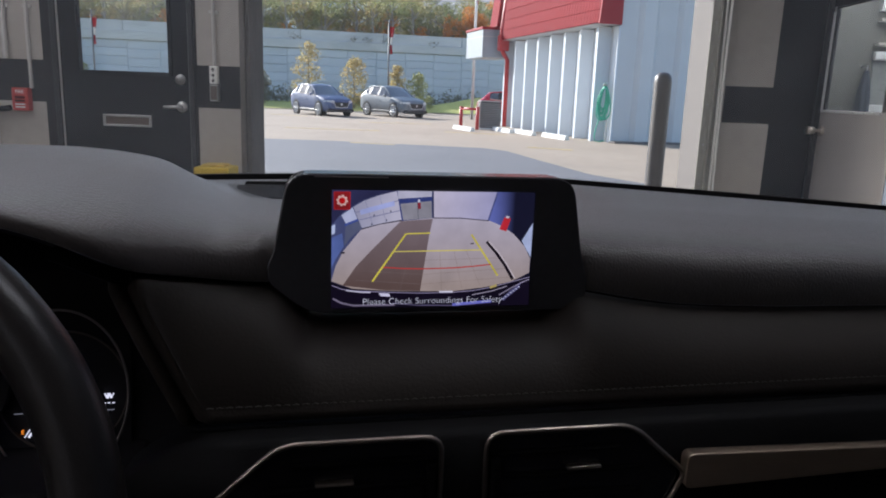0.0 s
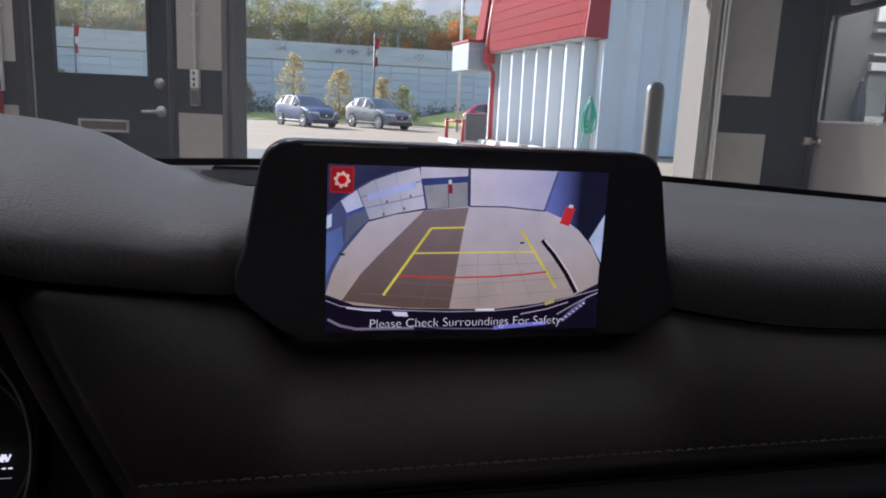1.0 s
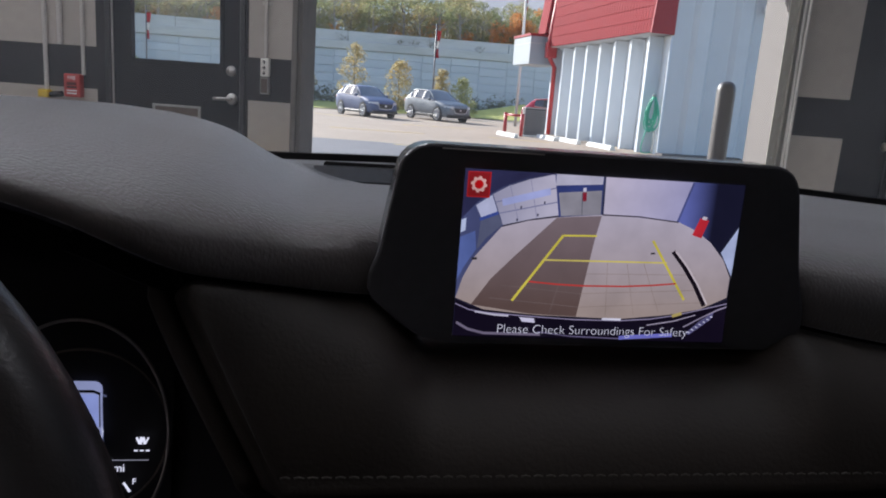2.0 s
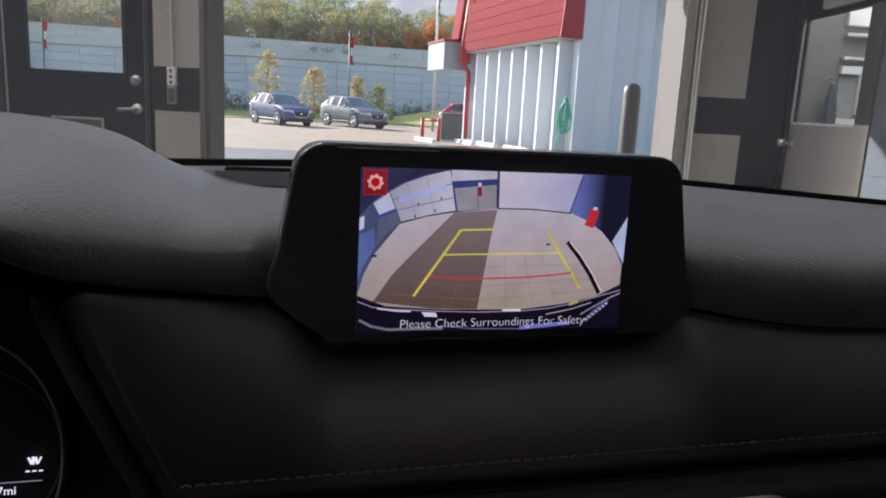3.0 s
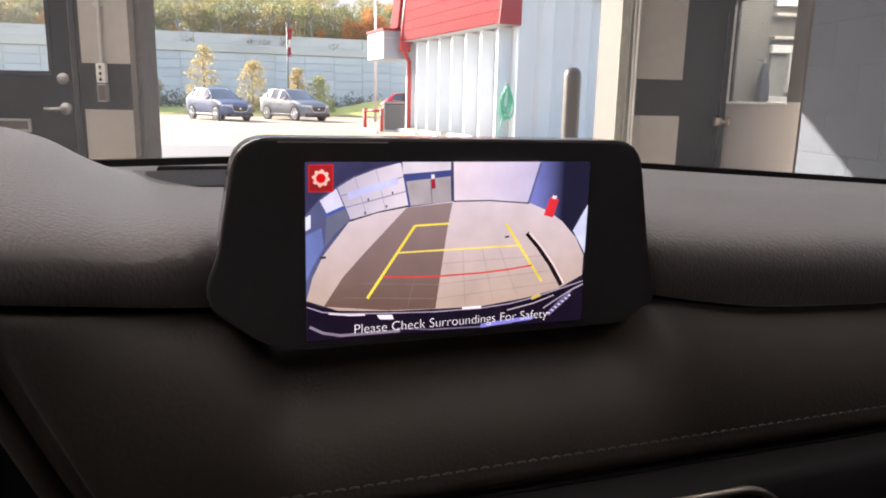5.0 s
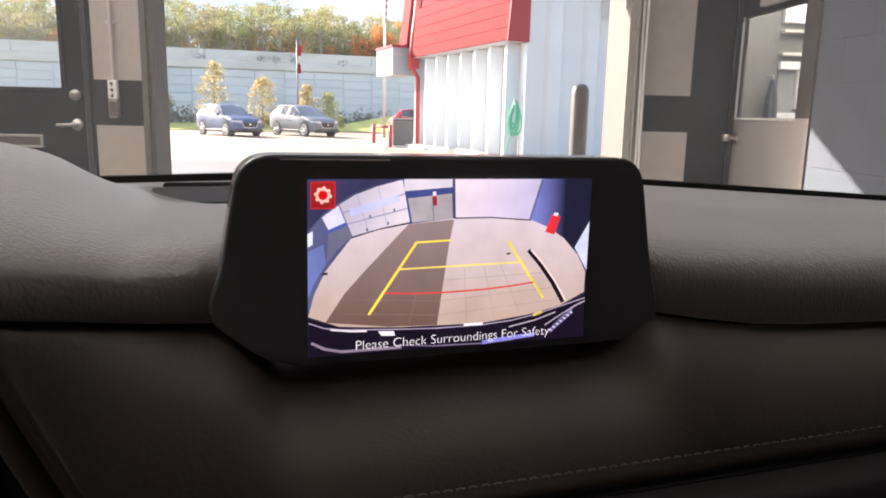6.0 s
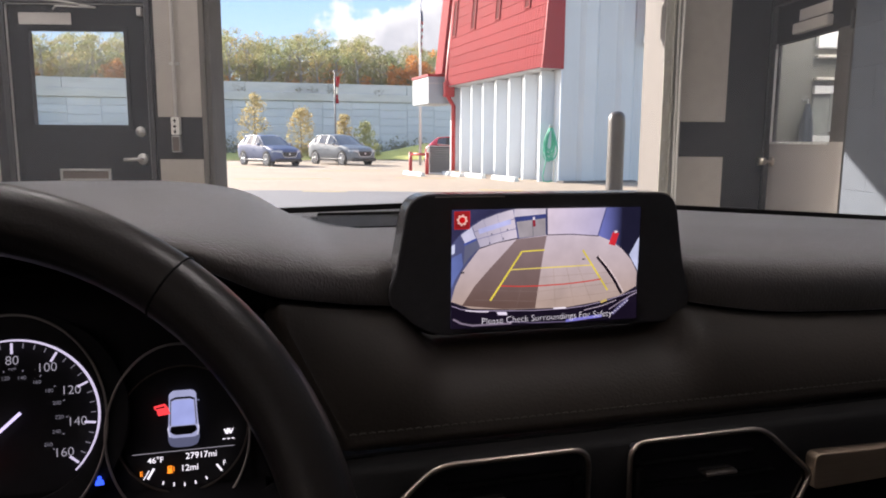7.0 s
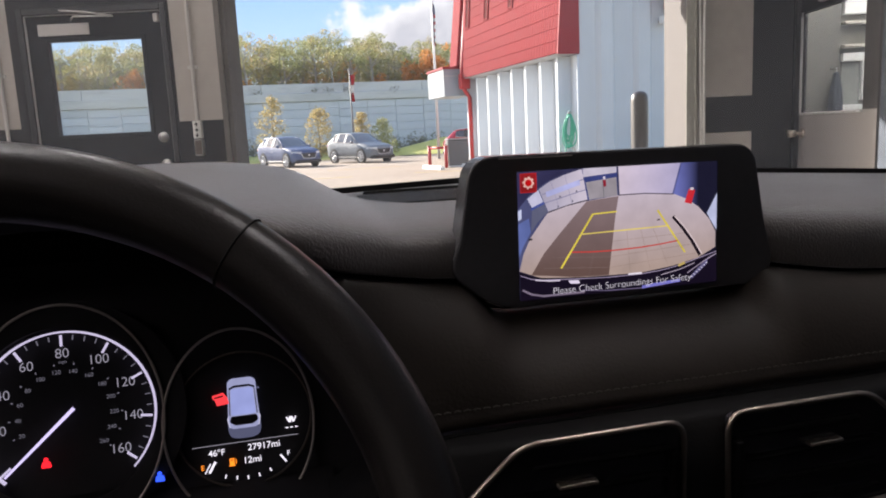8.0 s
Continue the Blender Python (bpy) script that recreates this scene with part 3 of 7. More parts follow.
def build_display():
    disp = thing("infotainment_display", "black freestanding car display showing a reversing view", "display", CAR @ pose(0, 0, 1.166, 0, 0.3, 0) @ pose(0, 0, -1.166))
    outline = [(-0.1075, 1.2198), (0.1075, 1.2198), (0.1182, 1.1600), (0.1248, 1.1385), (0.1252, 1.1270), (0.1120, 1.1150), (-0.0930, 1.1150), (-0.1222, 1.1400), (-0.1222, 1.1525), (-0.1175, 1.1625)]
    o = round_poly(outline, [0.016, 0.016, 0.012, 0.008, 0.009, 0.018, 0.020, 0.012, 0.005, 0.006], 6)
    bm = bmesh.new()
    prism(bm, o, 0.024, "y", -0.001, 0.0016)
    part("housing", bm, M["bezel"], disp, "black display housing", False)
    bm = bmesh.new()
    prism(bm, [(0.965 * x, 1.166 + 0.945 * (z - 1.166)) for x, z in o], -0.0004, "y", -0.0012)
    part("front_glass", bm, M["bezel"], disp, "black front panel")
    bm = bmesh.new()
    box(bm, (-0.06, 0.02, 1.122), (0.06, 0.05, 1.19), 0.004)
    part("mount", bm, M["plastic"], disp)
    # pale strip in place of the reflection along the top edge
    bm = bmesh.new()
    box(bm, (-0.0885, -0.0016, 1.2174), (-0.0357, 0.0012, 1.2180))
    part("top_glint", bm, M["conduit"], disp, "pale strip standing for a reflection on the top edge")
    # the picture, flat layers a hair apart
    X0, Z0, SW, SH = -0.0762, 1.2085, 0.1524, 0.0880
    scr = part("screen", box(bmesh.new(), (X0, -0.0020, Z0 - SH), (X0 + SW, -0.0017, Z0)), screen_glow(32, 30, 48), disp, "lit screen with a reversing view and guide lines")
    level = [0]

    def flat(pts, mat, name, lift=1):
        level[0] += lift
        bm = bmesh.new()
        y = -0.0021 - level[0] * 0.00003
        f = bm.faces.new([bm.verts.new((X0 + min(max(u, 0), 1) * SW, y, Z0 - min(max(v, 0), 1) * SH)) for u, v in pts])
        bm.normal_update()
        if f.normal.y > 0:
            f.normal_flip()
        bmesh.ops.triangulate(bm, faces=bm.faces)
        return part(name, bm, mat, scr)

    def stroke(pts, w, mat, name):
        P = [Vector((u * SW, -v * SH)) for u, v in pts]
        L, R = [], []
        for i, p in enumerate(P):
            d = (P[min(i + 1, len(P) - 1)] - P[max(i - 1, 0)]).normalized()
            nrm = Vector((-d.y, d.x)) * w / 2
            L.append(p + nrm)
            R.append(p - nrm)
        return flat([(p.x / SW, -p.y / SH) for p in L + R[::-1]], mat, name)

    G = screen_glow
    
    def across(a, b, axis, f0, f1):
        lo, hi = (X0 + f0 * SW, X0 + f1 * SW) if axis == "X" else (Z0 - f0 * SH, Z0 - f1 * SH)
        return fade("lit fade", srgb(*a), srgb(*b), axis, lo, hi, 0.268)
    floor_l, lane = across((190, 180, 190), (168, 150, 140), "Z", 0.23, 0.82), across((130, 114, 116), (98, 78, 72), "Z", 0.24, 0.80)
    wall_l, wall_r = across((78, 84, 122), (50, 50, 80), "X", 0.0, 0.3), across((104, 112, 178), (26, 26, 46), "X", 0.79, 0.90)
    door_l, door_r = across((160, 158, 178), (196, 190, 204), "X", 0.09, 0.30), across((204, 194, 208), (172, 168, 200), "X", 0.5, 0.80)
    flat([(0, 0), (0.31, 0), (0.14, 0.33), (0.055, 0.514), (0, 0.77)], wall_l, "picture_wall")
    flat([(0.0, 0.0), (0.31, 0.0), (0.21, 0.035), (0.13, 0.095), (0.05, 0.19), (0.0, 0.29)], G(50, 50, 82), "picture_corner")
    flat([(0.045, 0.21), (0.098, 0.145), (0.122, 0.245), (0.068, 0.285)], G(190, 192, 216), "picture_gap")
    flat([(0.066, 0.288), (0.122, 0.250), (0.142, 0.318), (0.09, 0.40), (0.06, 0.47)], G(92, 96, 120), "picture_cabinet")
    stroke([(0.062, 0.292), (0.124, 0.247)], 0.0016, G(62, 80, 150), "picture_line")
    flat([(0.0, 0.30), (0.016, 0.285), (0.016, 0.36), (0.0, 0.375)], G(196, 206, 232), "picture_gap")
    flat([(0.0, 0.40), (0.05, 0.36), (0.058, 0.47), (0.02, 0.58), (0, 0.66)], G(92, 108, 164), "picture_gap")
    flat([(0.80, 0), (1, 0), (1, 0.56), (0.9, 0.365), (0.767, 0.25)], wall_r, "picture_wall")
    flat([(0.0, 0.768), (0.02, 0.64), (0.055, 0.514), (0.138, 0.331), (0.23, 0.285), (0.328, 0.256), (0.486, 0.227), (0.64, 0.228), (0.773, 0.248), (0.84, 0.295), (0.901, 0.364), (0.96, 0.47), (0.995, 0.58), (0.995, 0.71), (0.9, 0.79), (0.8, 0.83), (0.6, 0.87), (0.266, 0.86), (0.1, 0.835)], floor_l, "picture_floor")
    flat([(0.10, 0.140), (0.15, 0.088), (0.22, 0.042), (0.30, 0.006), (0.318, 0.008), (0.334, 0.244), (0.24, 0.274), (0.143, 0.318)], door_l, "picture_door")
    for a, b in (((0.113, 0.185), (0.318, 0.082)), ((0.126, 0.25), (0.326, 0.165))):
        stroke([a, b], 0.0006, G(130, 130, 160), "picture_line")
    for a, b in (((0.155, 0.077), (0.195, 0.292)), ((0.225, 0.042), (0.258, 0.268))):
        stroke([a, b], 0.0003, G(140, 140, 168), "picture_line")
    flat([(0.132, 0.165), (0.295, 0.085), (0.299, 0.125), (0.137, 0.205)], G(172, 178, 222), "picture_pane")
    for q in ((0.19, 0.275), (0.28, 0.165), (0.26, 0.24), (0.20, 0.20)):
        stroke([(q[0], q[1]), (q[0], q[1] + 0.016)], 0.0008, G(60, 60, 80), "picture_spot")
    flat([(0.306, 0.0), (0.479, 0.0), (0.486, 0.227), (0.334, 0.252)], G(56, 66, 120), "picture_frame")
    flat([(0.325, 0.109), (0.477, 0.082), (0.482, 0.227), (0.341, 0.247)], G(150, 146, 152), "picture_double_door")
    stroke([(0.408, 0.10), (0.415, 0.236)], 0.0004, G(90, 90, 100), "picture_line")
    flat([(0.311, 0.0), (0.477, 0.0), (0.477, 0.046), (0.313, 0.068)], G(190, 186, 200), "picture_panel")
    flat([(0.479, 0.0), (0.81, 0.0), (0.767, 0.244), (0.486, 0.223)], door_r, "picture_door")
    stroke([(0.482, 0.0), (0.488, 0.225)], 0.0012, G(60, 62, 90), "picture_line")
    stroke([(0.806, 0.0), (0.765, 0.244)], 0.0012, G(84, 90, 140), "picture_line")
    stroke([(0.488, 0.226), (0.62, 0.226), (0.768, 0.247)], 0.0007, G(60, 54, 66), "picture_line")
    flat([(0.409, 0.098), (0.423, 0.098), (0.425, 0.150), (0.412, 0.152)], G(140, 34, 52), "picture_sign")
    flat([(0.409, 0.072), (0.420, 0.070), (0.421, 0.092), (0.410, 0.094)], G(206, 200, 214), "picture_sign")
    flat([(0.328, 0.256), (0.486, 0.233), (0.47, 0.387), (0.435, 0.861), (0.266, 0.852), (0.055, 0.805), (0.117, 0.642), (0.191, 0.502), (0.264, 0.371)], lane, "picture_lane")
    for a, b, c in (((0.373, 0.555), (0.336, 0.845), G(116, 100, 96)), ((0.527, 0.517), (0.543, 0.855), G(150, 132, 122)), ((0.599, 0.516), (0.647, 0.845), G(150, 132, 122)), ((0.661, 0.513), (0.738, 0.815), G(150, 132, 122)), ((0.117, 0.76), (0.44, 0.80), G(118, 102, 98)), ((0.44, 0.80), (0.9, 0.745), G(150, 132, 122)), ((0.455, 0.59), (0.86, 0.57), G(152, 136, 128)), ((0.155, 0.68), (0.44, 0.715), G(116, 100, 96)), ((0.44, 0.715), (0.89, 0.665), G(150, 132, 122))):
        stroke([a, b], 0.0003, c, "picture_joint")
    flat([(0.996, 0.262), (0.943, 0.422), (0.996, 0.57)], G(186, 196, 226), "picture_panel")
    flat([(0.846, 0.214), (0.880, 0.226), (0.860, 0.338), (0.824, 0.320)], G(196, 44, 54), "picture_extinguisher")
    flat([(0.856, 0.202), (0.872, 0.206), (0.869, 0.226), (0.852, 0.220)], G(210, 200, 205), "picture_nozzle")
    stroke([(0.044, 0.525), (0.062, 0.522)], 0.0012, G(50, 46, 50), "picture_drain")
    stroke([(0.680, 0.447), (0.696, 0.444)], 0.0010, G(60, 54, 56), "picture_drain")
    stroke([(0.763, 0.428), (0.81, 0.517), (0.86, 0.63), (0.908, 0.765)], 0.0024, G(24, 16, 26), "picture_hose")
    stroke([(0.772, 0.426), (0.822, 0.517), (0.872, 0.63), (0.918, 0.755)], 0.0008, G(214, 200, 200), "picture_edge")
    yel = G(212, 196, 74)
    stroke([(0.356, 0.361), (0.197, 0.772)], 0.0014, yel, "guide_line")
    stroke([(0.356, 0.361), (0.476, 0.354)], 0.0010, yel, "guide_line")
    stroke([(0.682, 0.366), (0.828, 0.731)], 0.0014, yel, "guide_line")
    stroke([(0.294, 0.514), (0.744, 0.500)], 0.0009, G(214, 196, 100), "guide_line")
    stroke([(0.249, 0.649), (0.345, 0.660), (0.445, 0.664), (0.595, 0.658), (0.70, 0.645), (0.788, 0.628)], 0.0009, G(188, 62, 56), "guide_line")
    flat([(0.0, 0.777), (0.05, 0.812), (0.107, 0.834), (0.266, 0.853), (0.43, 0.868), (0.597, 0.866), (0.71, 0.85), (0.802, 0.82), (0.90, 0.785), (0.995, 0.728), (1, 1), (0, 1)], G(20, 14, 30), "picture_bumper")
    stroke([(0.0, 0.80), (0.05, 0.835), (0.107, 0.850), (0.266, 0.866), (0.43, 0.878), (0.597, 0.876), (0.71, 0.86), (0.802, 0.832), (0.995, 0.745)], 0.0006, G(150, 140, 165), "picture_glint")
    stroke([(0.30, 0.962), (0.42, 0.985), (0.60, 0.992), (0.72, 0.982)], 0.0007, G(104, 96, 124), "picture_glint")
    stroke([(0.84, 0.905), (0.90, 0.845), (0.96, 0.79), (0.995, 0.765)], 0.0008, G(150, 140, 160), "picture_glint")
    stroke([(0.70, 0.90), (0.80, 0.868), (0.88, 0.825)], 0.0006, G(176, 166, 182), "picture_glint")
    stroke([(0.07, 0.845), (0.14, 0.862), (0.19, 0.866)], 0.0009, G(206, 200, 214), "picture_glint")
    flat([(0.229, 0.872), (0.282, 0.877), (0.287, 0.905), (0.24, 0.90)], G(210, 204, 222), "picture_glint")
    stroke([(0.53, 0.868), (0.60, 0.868)], 0.0012, G(230, 226, 236), "picture_glint")
    stroke([(0.008, 0.915), (0.05, 0.955), (0.107, 0.978), (0.31, 0.978)], 0.0014, G(120, 110, 128), "picture_glint")
    flat([(0.85, 0.945), (0.90, 0.86), (0.95, 0.80), (0.94, 0.85), (0.89, 0.92), (0.865, 0.955)], G(96, 92, 130), "picture_grille")
    for k in range(7):
        q = k / 6
        stroke([(0.857 + 0.08 * q, 0.935 - 0.105 * q), (0.868 + 0.078 * q, 0.94 - 0.105 * q)], 0.0006, G(220, 220, 240), "picture_glint")
    stroke([(0.60, 0.985), (0.70, 0.97), (0.80, 0.958)], 0.0022, G(120, 120, 200), "picture_glint")
    stroke([(0.79, 0.835), (0.825, 0.815)], 0.0018, G(190, 170, 100), "picture_glint")
    flat([(0.008, 0.012), (0.086, 0.010), (0.086, 0.160), (0.008, 0.160)], G(176, 34, 36), "icon_square")
    flat([(0.012, 0.018), (0.082, 0.016), (0.082, 0.153), (0.012, 0.153)], G(142, 30, 34), "icon_square")
    gear = []
    for k in range(64):
        a = k / 64 * 2 * math.pi
        rr = 0.0035 if (k // 4) % 2 else 0.0042
        gear.append((0.047 + rr * math.cos(a) / SW, 0.085 + rr * math.sin(a) / SH))
    flat(gear, G(226, 176, 166), "icon_gear")
    flat([(0.047 + 0.0023 * math.cos(k / 20 * 2 * math.pi) / SW, 0.085 + 0.0023 * math.sin(k / 20 * 2 * math.pi) / SH) for k in range(20)], G(196, 20, 24), "icon_hub")
    m = Matrix.Translation((X0 + 0.502 * SW, -0.0052, Z0 - 0.941 * SH)) @ pose(0, 0, 0, 90, -0.4, 0)
    text_mesh("screen_text", "Please Check Surroundings For Safety", 0.0070, scr, G(222, 220, 230), m, bold=-0.00012)
    return disp


build_display()


# ---- air vents ----
def build_vent(sx, name_label):
    """One hexagonal centre vent; sx = 1 on the passenger's side, -1 on the driver's."""
    cx = 0.0065
    v = thing("air_vent", name_label, "air vent", CAR, "centre air vents")
    pts = [(0.0150, 1.0600), (0.1190, 1.0600), (0.1630, 1.0210), (0.1450, 0.9850), (0.0160, 0.9780)]
    P = [(cx + sx * x, z) for x, z in pts]
    o = round_poly(P, [0.013, 0.012, 0.006, 0.01, 0.012], 5)
    bm = bmesh.new()
    tube(bm, [(x, -0.0955, z) for x, z in o], 0.0019, 8, closed=True)
    part("frame", bm, M["chrome"], v, "thin satin chrome frame", True)
    bm = bmesh.new()
    prism(bm, round_poly([(cx + (x - cx) * 0.985, 1.02 + (z - 1.02) * 0.97) for x, z in P], 0.01, 4), 0.004, "y", -0.0935)
    part("backing", bm, M["gloss"], v, "gloss black surround")
    for k in range(4):
        z = 0.995 + k * 0.0165
        w0, w1 = 0.024, 0.130 if k < 3 else 0.112
        bm = bmesh.new()
        box(bm, (cx + min(sx * w0, sx * w1), -0.097, z - 0.0012), (cx + max(sx * w0, sx * w1), -0.092, z + 0.0012), 0.0006)
        part("slat", bm, M["plastic"], v)
    bm = bmesh.new()
    box(bm, (cx + sx * 0.085 - 0.0125, -0.0990, 1.0305), (cx + sx * 0.085 + 0.0125, -0.093, 1.0332), 0.001, seg=2)
    part("slider", bm, M["chrome"], v, "satin slider")
    bm = bmesh.new()
    box(bm, (cx + sx * 0.022 - 0.003, -0.099, 0.995), (cx + sx * 0.022 + 0.003, -0.093, 1.042), 0.0015, seg=2)
    for k in range(7):
        box(bm, (cx + sx * 0.022 - 0.0012, -0.0998, 1.018 + k * 0.003), (cx + sx * 0.022 + 0.0012, -0.0985, 1.0195 + k * 0.003))
    part("thumb_wheel", bm, M["plastic"], v)
    return v


build_vent(1, "hexagonal black air vent with chrome frame beside the decor strip")
build_vent(-1, "hexagonal black air vent with chrome frame beside the wheel")


# ---- instrument cluster ----
def build_cluster():
    cl = thing("instrument_cluster", "black instrument cluster with a lit speedometer and round info display", "instrument cluster", CAR)
    tilt = 78.7

    def face(u, z, lift=0.0):
        """A place on the tilted face, text-ready."""
        return Matrix.Translation((u, 0.014 + 0.2 * (z - 1.07) - lift, z)) @ pose(0, 0, 0, tilt, 0, 0)

    base = face(0, 1.07)
    bm = bmesh.new()
    box(bm, (-0.55, -0.09, -0.012), (-0.178, 0.10, -0.006))
    part("face_plate", bm, M["dark"], cl, "black face plate", m=base)
    # housing: side walls and shelf round the recess
    for nm, a, b in (("side_wall", (-0.60, -0.05, 0.98), (-0.59, 0.07, 1.17)), ("shelf", (-0.59, -0.06, 0.99), (-0.21, 0.06, 1.018)), ("back_wall", (-0.60, 0.071, 0.98), (-0.20, 0.079, 1.182))):
        part(nm, box(bmesh.new(), a, b, 0.002), M["dark"], cl)
    bm = bmesh.new()
    sheet(bm, [[(u, 0.085, lerp_table(u, SEAM_Z) - 0.02), (u, -0.035, lerp_table(u, SEAM_Z) - 0.012), (u, lerp_table(u, SEAM_V) + 0.006, lerp_table(u, SEAM_Z) - 0.003)] for u in us_between(-0.61, -0.206, 0.02)])
    part("hood_lining", bm, M["dark"], cl, "", True)

    def ring(name, u, z, r, w, mat, a0=0, a1=360, depth=0.002, parent=cl, label="", tall=1.0):
        n = 72
        bm = bmesh.new()
        A = [radians(a0 + (a1 - a0) * i / n) for i in range(n + 1)]
        rows = []
        for rr, dz in ((r - w / 2, 0), (r - w / 2, depth), (r + w / 2, depth), (r + w / 2, 0)):
            rows.append([(rr * math.cos(a), (rr + r * (tall - 1)) * math.sin(a), dz) for a in A])
        sheet(bm, rows)
        bmesh.ops.recalc_face_normals(bm, faces=bm.faces)
        return part(name, bm, mat, parent, label, m=face(u, z))

    lit = glow("dial white", (0.78, 0.74, 1.0), 0.21)
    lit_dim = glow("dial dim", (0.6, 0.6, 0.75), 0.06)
    numeral_glow = glow("numeral", (0.75, 0.75, 0.9), 0.105)
    SU, SZ = -0.3715, 1.0746
    speedo = part("speedometer", box(bmesh.new(), (-0.05, -0.05, -0.003), (0.05, 0.05, -0.002)), M["dark"], cl, "round speedometer", m=face(SU, SZ))
    def wire(name, u, z, r, a0, a1, label, tall):
        """A thin rounded arc standing on the face."""
        bm = bmesh.new()
        A = [radians(a0 + (a1 - a0) * i / 60) for i in range(61)]
        tube(bm, [(r * math.cos(a), r * tall * math.sin(a), 0.0075) for a in A], 0.0009, 8)
        part(name, bm, M["bright_ring"], cl, label, True, m=face(u, z))
    wire("outer_ring", SU, 1.0715, 0.0578, -60, 240, "satin ring round the speedometer", 1.25)
    ring("cowl", SU, SZ, 0.0632, 0.016, M["dark"], depth=0.006)
    ring("lit_ring", SU, SZ, 0.0520, 0.0011, lit, -45, 225, 0.003, label="white lit ring")
    for k in range(33):
        mph = k * 5
        a = radians(90 - (mph - 80) * 1.62)
        major = mph % 20 == 0
        L, w = (0.0070, 0.0014) if major else (0.0032, 0.0006)
        bm = bmesh.new()
        box(bm, (0.0502 - L, -w / 2, 0), (0.0502, w / 2, 0.0008))
        part("tick", bm, lit if major else lit_dim, speedo, m=pose(0, 0, 0.002) @ Matrix.Rotation(a, 4, "Z"))
        if major and mph > 0:
            text_mesh("numeral", str(mph), 0.0084, speedo, numeral_glow, Matrix.Translation((0.0386 * math.cos(a), 0.0386 * math.sin(a), 0.002)), bold=-0.00008)
    for kmh in range(20, 280, 20):
        a = radians(90 - (kmh / 1.609 - 80) * 1.62)
        text_mesh("small_numeral", str(kmh), 0.0036, speedo, lit_dim, Matrix.Translation((0.0275 * math.cos(a), 0.0275 * math.sin(a), 0.002)))
        bm = bmesh.new()
        box(bm, (0.0316, -0.0003, 0), (0.0328, 0.0003, 0.0008))
        part("small_tick", bm, lit_dim, speedo, m=pose(0, 0, 0.002) @ Matrix.Rotation(a, 4, "Z"))
    text_mesh("unit", "mph", 0.0028, speedo, lit_dim, Matrix.Translation((0, 0.0334, 0.002)))
    a = radians(222)
    bm = bmesh.new()
    sheet(bm, [[(-0.0065, -0.0011, 0.004), (-0.0065, 0.0011, 0.004)], [(0.049, -0.0007, 0.004), (0.049, 0.0007, 0.004)]])
    part("needle", bm, glow("needle", (0.68, 0.62, 1.0), 0.32), speedo, "white lit needle", m=Matrix.Rotation(a, 4, "Z"))
    red = glow("warning red", (1.0, 0.02, 0.03), 0.45)
    for nm, (x, y), mt in (("seat_belt_light", (-0.0116, -0.0262), red), ("cold_engine_light", (0.0522, -0.0445), glow("warning blue", (0.03, 0.10, 1.0), 0.45))):
        bm = bmesh.new()
        bmesh.ops.create_circle(bm, cap_ends=True, segments=14, radius=0.0014, matrix=Matrix.Translation((x, y + 0.0022, 0.003)))
        prism(bm, round_poly([(x - 0.003, y - 0.0028), (x + 0.003, y - 0.0028), (x + 0.0022, y + 0.0010), (x - 0.0022, y + 0.0010)], 0.001, 3), 0.0003, "z", 0.0025)
        part(nm, bm, mt, speedo, m=pose(0, 0, 0.006))

    # round info display
    IU, IZ = -0.2655, 1.068
    info = part("info_display", box(bmesh.new(), (-0.044, -0.050, -0.003), (0.044, 0.044, -0.002)), M["dark"], cl, "round info display showing a car with an open door", m=face(IU, IZ))
    wire("info_ring", IU - 0.0030, 1.0570, 0.0470, -48, 225, "satin arc above the display", 1.30)
    ring("info_rim", IU - 0.001, 1.0585, 0.0435, 0.0010, M["trim"], 0, 360, 0.003)
    white = glow("info white", (0.86, 0.86, 0.95), 0.34)
    amber = glow("info amber", (1.0, 0.28, 0.02), 0.42)

    def words(body, x, y, size, mt=white):
        text_mesh("info_text", body, size, info, mt, Matrix.Translation((x, y, 0.001)), bold=0.00003)
    words("46\u00b0F", -0.0195, -0.0298, 0.0056)
    words("27917mi", 0.0105, -0.0290, 0.0060)
    words("12mi", 0.0025, -0.0370, 0.0060)
    words("F", 0.0258, -0.0362, 0.0045)
    words("E", -0.0288, -0.0382, 0.0045, amber)

    def chip(name, a, b, mt, rot=0.0):
        c = ((a[0] + b[0]) / 2, (a[1] + b[1]) / 2)
        w, h = abs(b[0] - a[0]) / 2, abs(b[1] - a[1]) / 2
        bm = bmesh.new()
        box(bm, (-w, -h, 0), (w, h, 0.0004))
        part(name, bm, mt, info, m=Matrix.Translation((*c, 0.001)) @ Matrix.Rotation(radians(rot), 4, "Z"))
    chip("rule", (-0.0342, -0.0248), (0.0328, -0.0244), glow("info rule", (0.6, 0.6, 0.7), 0.12))
    chip("fuel_bar", (-0.0235, -0.0425), (-0.0220, -0.0345), white, -32)
    chip("fuel_bar", (-0.0260, -0.0425), (-0.0253, -0.0355), white, -32)
    chip("fuel_bar", (0.0217, -0.0420), (0.0228, -0.0360), white, 35)
    for x, y, r in ((-0.0150, -0.0455, -15), (-0.0080, -0.0472, -6), (-0.0010, -0.0480, 4), (0.0062, -0.0474, 12), (0.0135, -0.0452, 24)):
        chip("fuel_tick", (x - 0.0004, y - 0.0012), (x + 0.0004, y + 0.0012), white, r)
    px, py, q = -0.0098, -0.0366, 0.85
    chip("pump_icon", (px - 0.0024 * q, py - 0.0026 * q), (px + 0.0010 * q, py + 0.0026 * q), amber)
